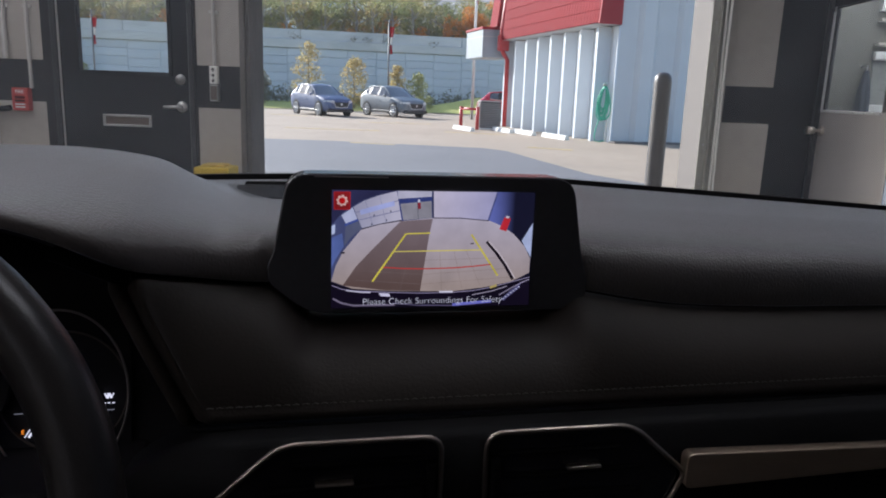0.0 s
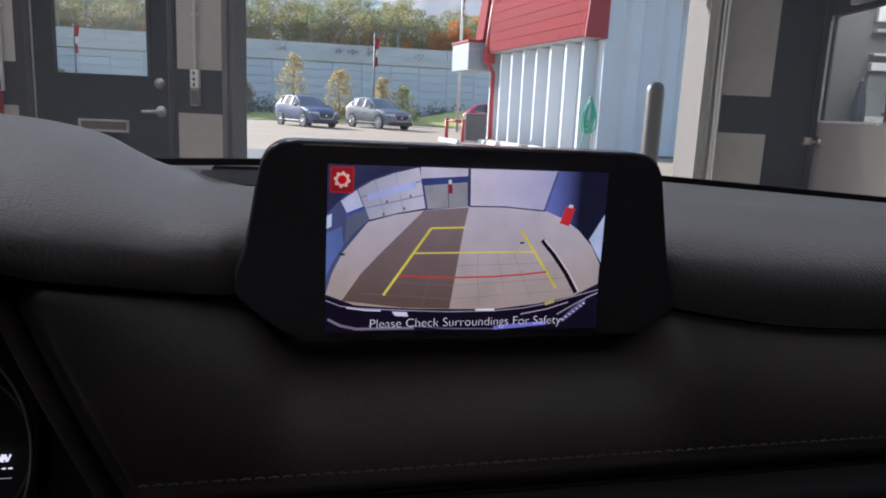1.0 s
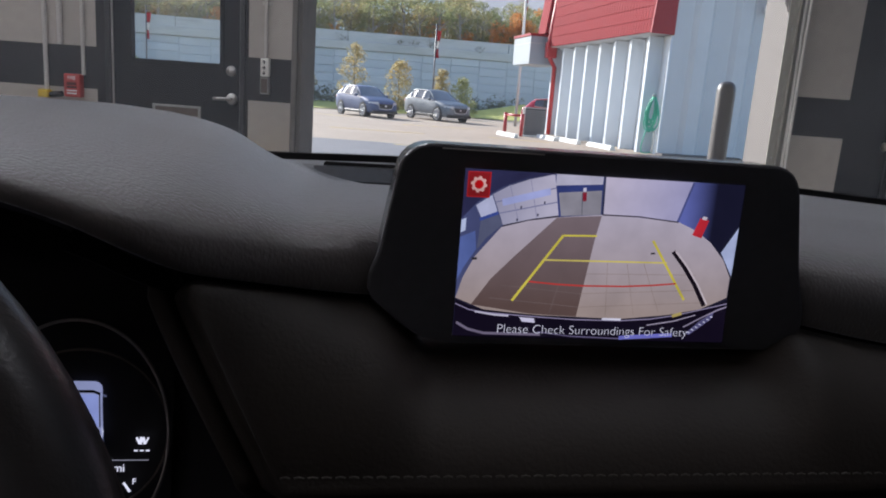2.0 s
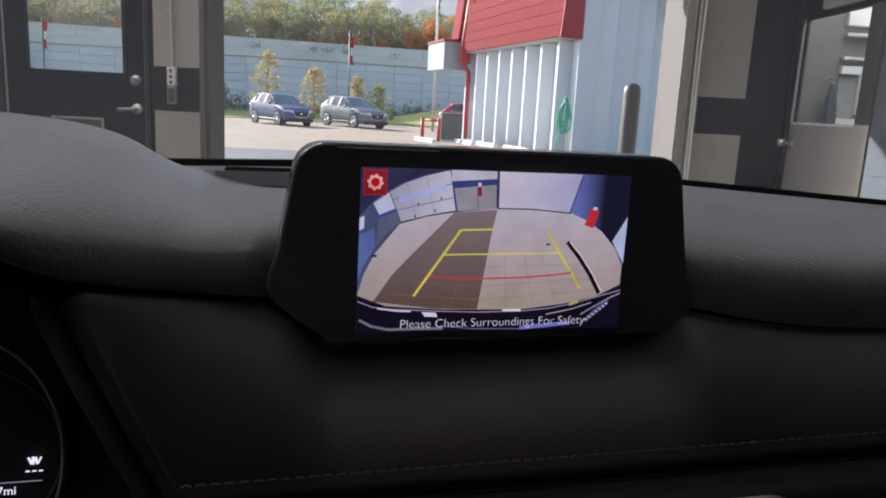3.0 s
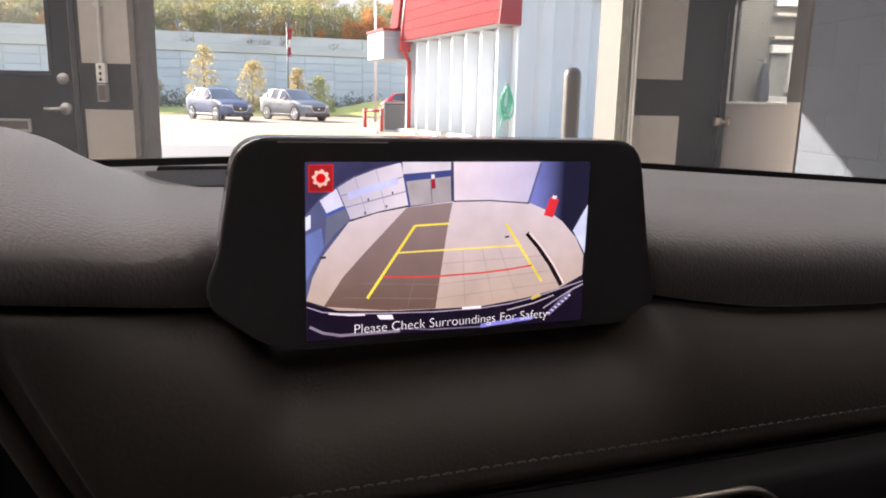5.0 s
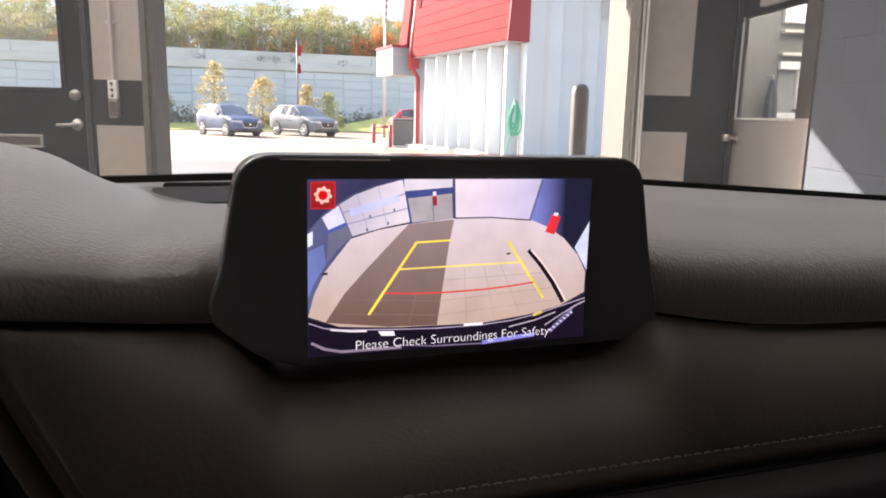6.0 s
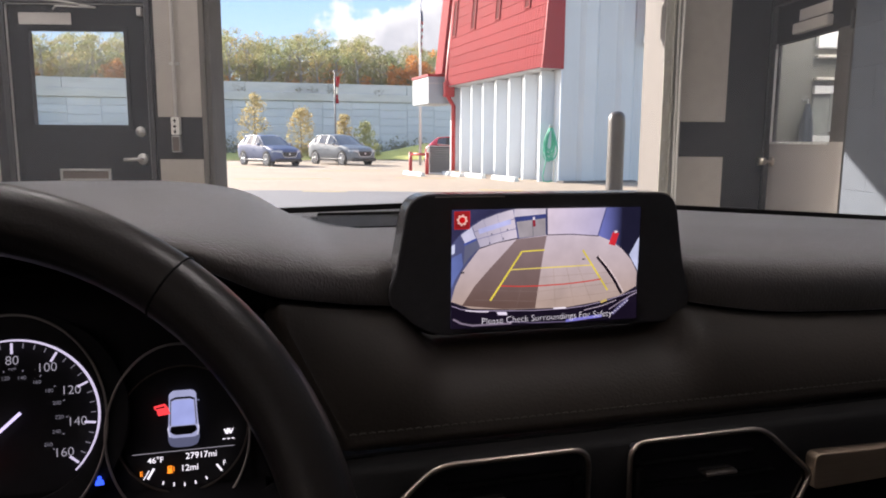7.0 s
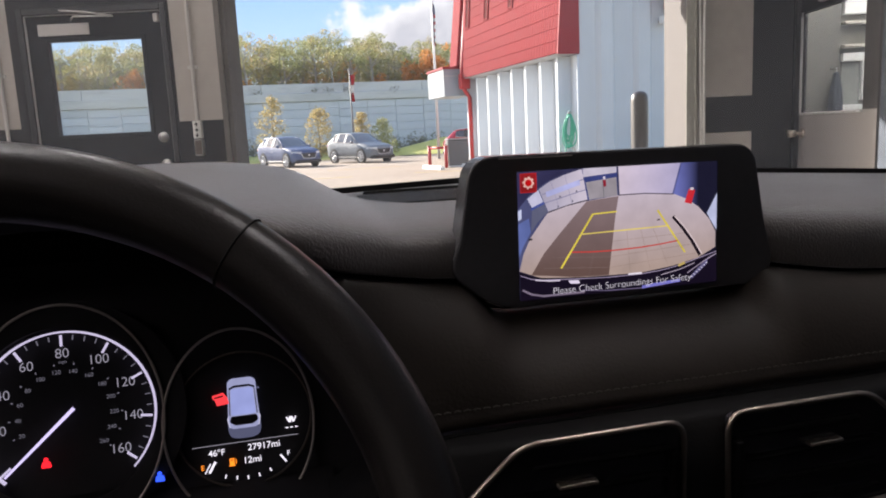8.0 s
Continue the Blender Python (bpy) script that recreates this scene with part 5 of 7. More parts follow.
def build_side_door():
    """The steel door with a large pane in the side wall."""
    d = thing("door_2", "grey-beige steel door with a tall riveted glass pane, shut", "door", kind="structure")
    x0, x1 = DOOR_X + 0.012, DOOR_X + 0.030
    a, b, T = 3.400, 4.300, 2.115          # hinge side and latch side
    ga, gb, gz0, gz1 = 3.585, 4.262, 1.256, 1.880
    bm = bmesh.new()
    for p, q, z0, z1 in ((a, ga, 0.03, gz0), (gb, b, 0.03, gz1), (ga, gb, 0.03, gz0)):
        box(bm, (x0, p, z0), (x1, q, z1))
    part("head_panel", box(bmesh.new(), (x0, a, gz1 + 0.001), (x1, b, T)), M["door_black"], d, "black head rail above the pane")
    part("leaf", bm, M["door_beige"], d, "grey-beige steel leaf")
    # upper stile split off and greyed where shade falls on the beige leaf
    part("shaded_stile", box(bmesh.new(), (x0, a, gz0 + 0.001), (x1, ga, gz1)), M["bollard"], d, "hinge stile beside the pane, shade put into its grey")
    bm = bmesh.new()
    for p, q, z0, z1 in ((gb + 0.002, gb + 0.022, gz0 - 0.016, gz1 - 0.03), (ga - 0.004, gb + 0.0015, gz0 - 0.016, gz0 - 0.002)):
        box(bm, (x0 - 0.012, p, z0), (x0 - 0.0005, q, z1), 0.002)
    part("glazing_frame", bm, M["white_paint"], d, "riveted bright metal glazing bar")
    bm = bmesh.new()
    box(bm, (x0 - 0.004, gb - 0.012, gz0), (x0 + 0.0165, gb + 0.0015, gz1))
    box(bm, (x0 - 0.004, ga, gz1 - 0.010), (x0 + 0.0165, gb - 0.0125, gz1))
    part("gasket", bm, M["door_frame"], d, "black glazing gasket")
    for k in range(6):
        for yy, zz in ((gb + 0.012, gz0 + 0.05 + k * 0.1), (ga + 0.05 + k * 0.112, gz0 - 0.009)):
            bm = bmesh.new()
            bmesh.ops.create_icosphere(bm, subdivisions=1, radius=0.005, matrix=Matrix.Translation((x0 - 0.013, yy, zz)))
            part("rivet", bm, M["aluminium"], d)
    bm = bmesh.new()
    box(bm, (x0 + 0.008, ga, gz0), (x0 + 0.012, gb, gz1))
    ob = part("pane", bm, M["glass"], d, "clear pane")
    ob.visible_shadow = False
    bm = bmesh.new()
    for p, q, z0, z1, deep in ((3.327, a - 0.004, 0, T + 0.05, 0.11), (b + 0.004, b + 0.026, 0, T + 0.05, 0.036), (a - 0.004, b + 0.004, T + 0.006, T + 0.05, 0.11)):
        box(bm, (DOOR_X - 0.02, p, z0), (DOOR_X + deep, q, z1), 0.003)
    part("frame", bm, M["door_frame"], d, "black frame")
    bm = bmesh.new()
    bmesh.ops.create_cone(bm, cap_ends=True, segments=20, radius1=0.032, radius2=0.028, depth=0.014, matrix=pose(x0 - 0.007, 4.240, 1.126, 0, 90, 0))
    tube(bm, [(x0 - 0.008, 4.240, 1.126), (x0 - 0.06, 4.240, 1.126)], 0.011, 10)
    bmesh.ops.create_cone(bm, cap_ends=True, segments=20, radius1=0.026, radius2=0.022, depth=0.045, matrix=pose(x0 - 0.075, 4.240, 1.126, 0, 90, 0))
    part("knob", bm, M["chrome"], d, "shiny round knob", True)
    for z in (0.5, 1.9):
        bm = bmesh.new()
        tube(bm, [(DOOR_X - 0.022, a - 0.006, z - 0.05), (DOOR_X - 0.022, a - 0.006, z + 0.05)], 0.011, 8)
        part("hinge", bm, M["door_frame"], d)
    bm = bmesh.new()
    box(bm, (x0 - 0.040, 3.64, 1.906), (x0 - 0.0005, 4.03, 1.968), 0.005)
    part("closer", bm, M["conduit"], d, "grey door closer")
    bm = bmesh.new()
    box(bm, (x0 - 0.006, 3.66, 1.984), (x0 - 0.0005, 4.02, 2.052), 0.002)
    part("door_plate", bm, M["conduit"], d, "pale plate on the head rail")
    return d


build_side_door()


def build_office():
    """The room seen through the side door's pane."""
    o = thing("office_shell", "plain pale office room behind the side door", "room", kind="structure")
    X, wy = 2.264, 4.88
    bm = bmesh.new()
    box(bm, (X, 2.2, 0.0), (X + 4.0, 4.879, 0.02))
    part("office_floor", bm, M["floor"], o)
    bm = bmesh.new()
    box(bm, (X, 2.2, 2.6), (X + 4.0, 4.879, 2.7))
    part("office_ceiling", bm, M["white_wall"], o)
    bm = bmesh.new()
    box(bm, (X, wy, 0), (X + 4.0, wy + 0.12, 2.6))
    box(bm, (X, 4.382, 0.021), (X + 0.02, wy - 0.001, 2.6))
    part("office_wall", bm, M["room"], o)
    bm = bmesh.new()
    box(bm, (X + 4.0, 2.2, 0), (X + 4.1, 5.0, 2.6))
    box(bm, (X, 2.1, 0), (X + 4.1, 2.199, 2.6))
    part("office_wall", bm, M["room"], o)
    bm = bmesh.new()
    for x0, x1, z0, z1 in ((2.775, 2.915, 1.605, 1.662), (2.9152, 2.958, 1.33, 1.662), (2.775, 2.958, 1.250, 1.300), (2.775, 2.958, 1.93, 2.06)):
        box(bm, (x0, wy - 0.045, z0), (x1, wy - 0.001, z1), 0.004)
    part("office_window", bm, M["white_paint"], o, "white inner window frame")
    bm = bmesh.new()
    box(bm, (2.785, wy - 0.012, 1.301), (2.914, wy - 0.001, 1.604))
    part("office_pane", bm, M["room_grey"], o, "grey inner pane")
    for z, mt in ((1.70, M["wood_shelf"]), (1.86, M["wood_shelf"])):
        part("office_shelf", box(bmesh.new(), (2.775, wy - 0.06, z), (3.02, wy - 0.001, z + 0.022), 0.003), mt, o)
    k = thing("work_coat", "dark blue work coat hanging on the office wall", "coat")
    bm = bmesh.new()
    rows = []
    for j in range(13):
        t = j / 12
        z, w, d = 1.53 - 0.33 * t, 0.014 + 0.020 * min(1.0, t * 2.5) + 0.006 * t, 0.02 + 0.05 * min(1.0, 1.6 * t)
        rows.append([(2.715 + w * math.cos(a) * (1 + 0.10 * math.sin(5 * a + 3 * t)), wy - 0.075 + d * math.sin(a) * (1 + 0.15 * math.sin(7 * a)), z) for a in [i / 24 * 2 * math.pi for i in range(25)]])
    sheet(bm, rows)
    bmesh.ops.remove_doubles(bm, verts=bm.verts, dist=0.0005)
    bmesh.ops.recalc_face_normals(bm, faces=bm.faces)
    part("cloth", bm, M["room_dark"], k, "", True)
    bm = bmesh.new()
    tube(bm, [(2.715, wy - 0.001, 1.56), (2.715, wy - 0.075, 1.56), (2.715, wy - 0.075, 1.52)], 0.006, 6)
    part("hook", bm, M["steel"], k)
    return o


build_office()


def build_wall_fittings():
    # door control with buttons, and the junction box under it
    c = thing("door_control", "white three-button door control on the black band", "control box")
    bm = bmesh.new()
    box(bm, (-1.645, WALL_Y - 0.045, 1.278), (-1.593, WALL_Y - 0.001, 1.386), 0.006, seg=2)
    part("case", bm, M["cable"], c, "white plastic case")
    for z, up in ((1.362, 1), (1.330, 0), (1.300, -1)):
        bm = bmesh.new()
        box(bm, (-1.6225, WALL_Y - 0.049, z - 0.010), (-1.6155, WALL_Y - 0.0455, z + 0.010), 0.001)
        if up:
            prism(bm, [(-1.630, z + 0.001 * up), (-1.608, z + 0.001 * up), (-1.619, z + 0.014 * up)], 0.003, "y", WALL_Y - 0.0535)
        else:
            box(bm, (-1.628, WALL_Y - 0.0535, z - 0.004), (-1.610, WALL_Y - 0.0495, z + 0.004))
        part("button", bm, M["plastic"], c, "black arrow button")
    j = thing("junction_box", "grey steel junction box under the door control", "junction box")
    bm = bmesh.new()
    box(bm, (-1.643, WALL_Y - 0.05, 1.172), (-1.591, WALL_Y - 0.001, 1.274), 0.004)
    part("box", bm, M["steel"], j)
    bm = bmesh.new()
    box(bm, (-1.637, WALL_Y - 0.053, 1.180), (-1.597, WALL_Y - 0.0502, 1.266), 0.001)
    part("cover", bm, M["trim"], j)
    for x, z0, r, nm in ((-1.619, 1.387, 0.010, "conduit"), (-2.80, 1.21, 0.012, "conduit"), (-2.88, 2.16, 0.012, "conduit"), (-2.95, 1.39, 0.016, "conduit"), (-3.05, 0.05, 0.014, "conduit")):
        bm = bmesh.new()
        tube(bm, [(x, WALL_Y - 0.018, z0), (x, WALL_Y - 0.018, 4.38)], r, 10)
        for z in (1.7, 2.4, 3.2):
            if z > z0:
                box(bm, (x - 0.03, WALL_Y - 0.012, z), (x + 0.03, WALL_Y - 0.001, z + 0.02), 0.002)
        solo(nm, bm, M["conduit"], "painted steel conduit fixed to the wall", "conduit", group="wall conduits", smooth=False)
    f = thing("fire_alarm_pull", "red fire alarm pull station on the wall", "fire alarm")
    bm = bmesh.new()
    box(bm, (-2.918, WALL_Y - 0.05, 1.068), (-2.808, WALL_Y - 0.001, 1.212), 0.008, seg=2)
    part("case", bm, M["red_box"], f, "red case")
    for z0, z1, mt in ((1.125, 1.135, M["plastic"]), (1.105, 1.112, M["flag_white"]), (1.088, 1.095, M["flag_white"]), (1.142, 1.160, M["red_dark"])):
        bm = bmesh.new()
        box(bm, (-2.895, WALL_Y - 0.054, z0), (-2.83, WALL_Y - 0.0502, z1), 0.001)
        part("bar", bm, mt, f)
    text_mesh("sign_text", "FIRE", 0.030, f, M["flag_white"], Matrix.Translation((-2.863, WALL_Y - 0.0515, 1.186)) @ pose(0, 0, 0, 90, 0, 0))
    h = thing("alarm_horn", "red fire alarm horn with a white strobe", "alarm horn")
    bm = bmesh.new()
    box(bm, (-2.893, WALL_Y - 0.06, 2.030), (-2.778, WALL_Y - 0.001, 2.162), 0.008, seg=2)
    part("case", bm, M["red_box"], h, "red case")
    bm = bmesh.new()
    box(bm, (-2.862, WALL_Y - 0.075, 2.070), (-2.810, WALL_Y - 0.0605, 2.122), 0.006, seg=2)
    part("strobe", bm, M["cable"], h, "white strobe")
    n = thing("air_nozzle", "black air fitting with a yellow tip on the wall", "air fitting")
    bm = bmesh.new()
    tube(bm, [(-3.02, WALL_Y - 0.03, 1.075), (-2.96, WALL_Y - 0.04, 1.08), (-2.935, WALL_Y - 0.04, 1.085)], 0.018, 10)
    part("body", bm, M["plastic"], n, "", True)
    bm = bmesh.new()
    box(bm, (-3.09, WALL_Y - 0.06, 1.055), (-3.02, WALL_Y - 0.004, 1.105), 0.01, seg=2)
    part("tip", bm, M["yellow_box"], n, "yellow tip")
    y = thing("yellow_guard", "yellow guard box standing by the opening", "guard")
    bm = bmesh.new()
    box(bm, (-1.70, WALL_Y - 0.22, 0.02), (-1.478, WALL_Y - 0.02, 0.775), 0.012, seg=2)
    part("body", bm, M["yellow_box"], y)
    bm = bmesh.new()
    box(bm, (-1.66, WALL_Y - 0.18, 0.7755), (-1.52, WALL_Y - 0.06, 0.79), 0.004)
    part("lid", bm, M["yellow"], y)


build_wall_fittings()


# ---- the yard ----
def build_ground():
    bm = bmesh.new()
    box(bm, (-400, 4.86, -0.5), (400, 900, 0.0))
    box(bm, (-400, -300, -0.5), (400, 4.86, -0.11))
    solo("ground", bm, M["concrete"], "worn tan concrete parking lot", "ground", kind="structure")
    # shade before the bay, laid on the lot as a darker sheet
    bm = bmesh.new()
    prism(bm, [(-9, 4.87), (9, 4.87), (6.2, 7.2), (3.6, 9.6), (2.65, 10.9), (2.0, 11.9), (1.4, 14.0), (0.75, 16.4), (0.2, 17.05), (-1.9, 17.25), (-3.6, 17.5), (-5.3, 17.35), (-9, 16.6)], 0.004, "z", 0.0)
    solo("apron", bm, M["apron"], "darker apron before the bay, shade put into its colour", "apron", kind="structure")
    # yellow stall lines
    for a, b in (((-3.0, 17.15), (-1.9, 16.98)), ((1.35, 17.9), (2.4, 17.5)), ((-6.0, 22.5), (-3.0, 22.8)), ((-1.0, 23.6), (1.0, 23.2)), ((-9.5, 33.2), (-7.5, 32.2)), ((-4.6, 28.4), (-1.8, 29.0))):
        p, q = Vector(a), Vector(b)
        nrm = Vector((-(q - p).y, (q - p).x)).normalized() * 0.07
        bm = bmesh.new()
        prism(bm, [tuple(p - nrm), tuple(q - nrm), tuple(q + nrm), tuple(p + nrm)], 0.004, "z", 0.001)
        solo("stall_line", bm, M["yellow"], "faded yellow painted stall line on the concrete", "stall line", group="stall lines")
    # grass verge along the wall, with a mound on the right
    rng = random.Random(4)
    bm = bmesh.new()
    rows = []
    for j in range(17):
        t = j / 16
        row = []
        for i in range(61):
            x = -60 + i * 1.5
            y = 44.0 + 0.26 * (x + 1.3) + 13.0 * t
            mound = 1.0 * math.exp(-((x - 1.5) / 4.0) ** 2) * math.sin(math.pi * min(1, t * 1.7)) ** 2
            row.append((x, y, 0.03 + 0.25 * t + mound + rng.uniform(-0.02, 0.02)))
        rows.append(row)
    sheet(bm, rows)
    solo("verge", bm, M["grass"], "mown grass verge below the retaining wall", "grass", kind="structure", smooth=True)


build_ground()


def build_blade_clump(bm, rng, c, r, h, n, size, flat=1.0):
    """n small leaf faces round a place."""
    for _ in range(n):
        d = Vector((rng.gauss(0, 1), rng.gauss(0, 1), rng.gauss(0, 1))).normalized() * (rng.random() ** 0.4)
        p = Vector(c) + Vector((d.x * r, d.y * r, d.z * h))
        s = size * rng.uniform(0.5, 1.3)
        a = Vector((rng.gauss(0, 1), rng.gauss(0, 1), rng.gauss(0, flat))).normalized()
        b = a.orthogonal().normalized()
        b = (Matrix.Rotation(rng.uniform(0, 6.3), 3, a) @ b)
        q = a.cross(b)
        vs = [bm.verts.new(p + b * s), bm.verts.new(p + q * s * 0.7), bm.verts.new(p - b * s), bm.verts.new(p - q * s * 0.7)]
        bm.faces.new(vs)


def build_small_tree(name, label, x, y, h, w, mat, seed, bushy=False, tall=False):
    rng = random.Random(seed)
    t = thing(name, label, "tree" if not bushy else "shrub", pose(x, y, 0.1))
    bm = bmesh.new()
    tube(bm, [(0, 0, -0.1), (0.03, 0.02, h * 0.3), (-0.02, 0.0, h * 0.62), (0.0, 0.02, h * 0.9)], 0.05, 7, radii=[0.07, 0.055, 0.035, 0.012])
    tips = []
    for k in range(11):
        a, z = k * 2.4, h * (0.22 + 0.06 * k)
        rr = w * (0.46 if not tall else 0.5 * (1.05 - z / h)) * rng.uniform(0.7, 1.1)
        tip = (rr * math.cos(a), rr * math.sin(a), min(h * 0.95, z + h * 0.14))
        tube(bm, [(0, 0, z), ((tip[0]) * 0.5, tip[1] * 0.5, z + h * 0.05), tip], 0.02, 5, radii=[0.024, 0.015, 0.006])
        tips.append(tip)
    part("trunk", bm, M["bark"], t, "thin grey trunk and limbs")
    bm = bmesh.new()
    for k in range(125):
        z = h * (0.06 + 0.92 * rng.random())
        env = (1.0 - ((z / h - 0.48) / 0.62) ** 2) if not tall else 0.78 * max(0.12, 1.0 - max(0.0, z / h - 0.35) / 0.68) ** 0.75
        env = max(env, 0.08)
        a, rr = rng.uniform(0, 6.3), 0.5 * w * env * math.sqrt(rng.random())
        build_blade_clump(bm, rng, (rr * math.cos(a), rr * math.sin(a), z), 0.20 + 0.06 * w, 0.22, 16, 0.060)
    part("crown", bm, mat, t, "loose autumn leaves")
    return t


build_small_tree("young_tree", "slender young tree with gold-green leaves before the wall", -10.3, 44.6, 3.85, 2.75, M["leaf_gold"], 1, tall=True)
build_small_tree("young_tree", "round young tree with yellow leaves before the wall", -7.55, 44.8, 3.0, 1.7, M["leaf_gold"], 2)
build_small_tree("young_tree", "small yellow-leaved tree behind the flag pole", -5.0, 46.0, 2.65, 1.1, M["leaf_gold"], 3)
build_small_tree("young_tree", "small green tree tapering to a point", -3.7, 45.6, 2.2, 2.3, M["leaf_green"], 4, tall=True)
build_small_tree("young_tree", "bare grey-green sapling beside the wall", -13.3, 44.6, 2.1, 1.1, M["scrub"], 5)
build_small_tree("young_tree", "small green tree seen through the door pane", -26.0, 47.0, 2.4, 1.6, M["leaf_green"], 6)


def build_scrub():
    rng = random.Random(9)
    bm = bmesh.new()
    for _ in range(460):
        x = rng.uniform(-34, 4)
        y = 54.2 + 0.26 * (x + 1.3) + rng.uniform(-0.5, 0.6)
        hh = rng.uniform(0.25, 1.25) * (1.15 if x > -7 or x < -13 else 0.6)
        build_blade_clump(bm, rng, (x, y, 0.3 + hh * 0.4), 0.35, hh * 0.6, 22, 0.085)
    ob = solo("scrub", bm, M["scrub"], "dry grey-brown scrub along the foot of the wall", "scrub", kind="stuff")
    return ob


build_scrub()


# ---- far retaining wall, cut into panels ----
FAR = Matrix.Translation((-1.3, 56.5, 0)) @ pose(0, 0, 0, 0, 0, 14.6)


def build_retaining_wall():
    w = thing("retaining_wall", "long pale blue-grey panelled retaining wall with a stained parapet", "retaining wall", FAR, kind="structure")
    bm = bmesh.new()
    box(bm, (-60, 0.05, 0), (16, 1.2, 4.1))
    part("backing", bm, M["joint"], w)
    pw, gap = 2.16, 0.017
    meshes = {}

    def panel_mesh(hh):
        key = round(hh, 2)
        if key not in meshes:
            b = bmesh.new()
            box(b, (0, 0, 0), (pw - gap, 0.13, hh - gap), 0.03)
            meshes[key] = mesh_of(b, "panel", M["panel"])
        return meshes[key]
    rng = random.Random(2)
    for i in range(-24, 8):
        x = i * pw
        z = 0.0
        cut = [0.50, 0.58, 0.56, 0.60, 0.58, 0.62, 0.56] if i % 2 else [0.62, 0.54, 0.60, 0.56, 0.62, 0.54, 0.52]
        for hh in cut:
            ob = new("panel", panel_mesh(hh))
            ob.parent = w
            ob.matrix_basis = Matrix.Translation((x + gap / 2, rng.uniform(-0.02, 0.02), z))
            z += hh
    bm = bmesh.new()
    box(bm, (-60, -0.16, 4.02), (16, 0.3, 4.62), 0.03)
    part("coping", bm, M["barrier"], w, "pale concrete coping")
    for i in range(-10, 4):
        bm = bmesh.new()
        box(bm, (i * 6.0, 0.02, 4.62), (i * 6.0 + 5.97, 0.35, 5.32), 0.02)
        part("parapet", bm, M["barrier"], w, "stained concrete parapet")
    # weeds on the coping
    bm = bmesh.new()
    for x in (-15.5, -12.6, -12.2, -8.2, -7.4, -7.0, -5.9, -5.6, -2.2, 1.6, 2.0):
        build_blade_clump(bm, rng, (x, -0.12, 4.72 + rng.uniform(0, 0.15)), 0.35, rng.uniform(0.12, 0.5), 26, 0.07)
    ob = part("weeds", bm, M["scrub"], w, "weeds growing on the ledge")
    ob["kind"] = "stuff"
    return w


build_retaining_wall()


def leaf_cloud(name, rng, clumps, mat, label, category):
    """Very many small leaf faces round clump centres (place, spread, height, number, size), as one mesh."""
    verts = []
    for p, r, h, n, size in clumps:
        d = rng.normal(size=(n, 3))
        d /= np.linalg.norm(d, axis=1)[:, None]
        c = np.array(p) + d * rng.random((n, 1)) ** 0.45 * np.array([r, r, h])
        a = rng.normal(size=(n, 3))
        a /= np.linalg.norm(a, axis=1)[:, None]
        b = np.cross(a, rng.normal(size=(n, 3)))
        b /= np.linalg.norm(b, axis=1)[:, None] + 1e-9
        q = size * rng.uniform(0.5, 1.3, (n, 1))
        verts.append(np.stack([c + a * q, c + b * q * 0.7, c - a * q, c - b * q * 0.7], 1).reshape(-1, 3))
    v = np.concatenate(verts)
    me = bpy.data.meshes.new(name)
    me.from_pydata(v.tolist(), [], np.arange(len(v)).reshape(-1, 4).tolist())
    me.materials.append(mat)
    return tagged(new(name, me), label, category, kind="stuff")


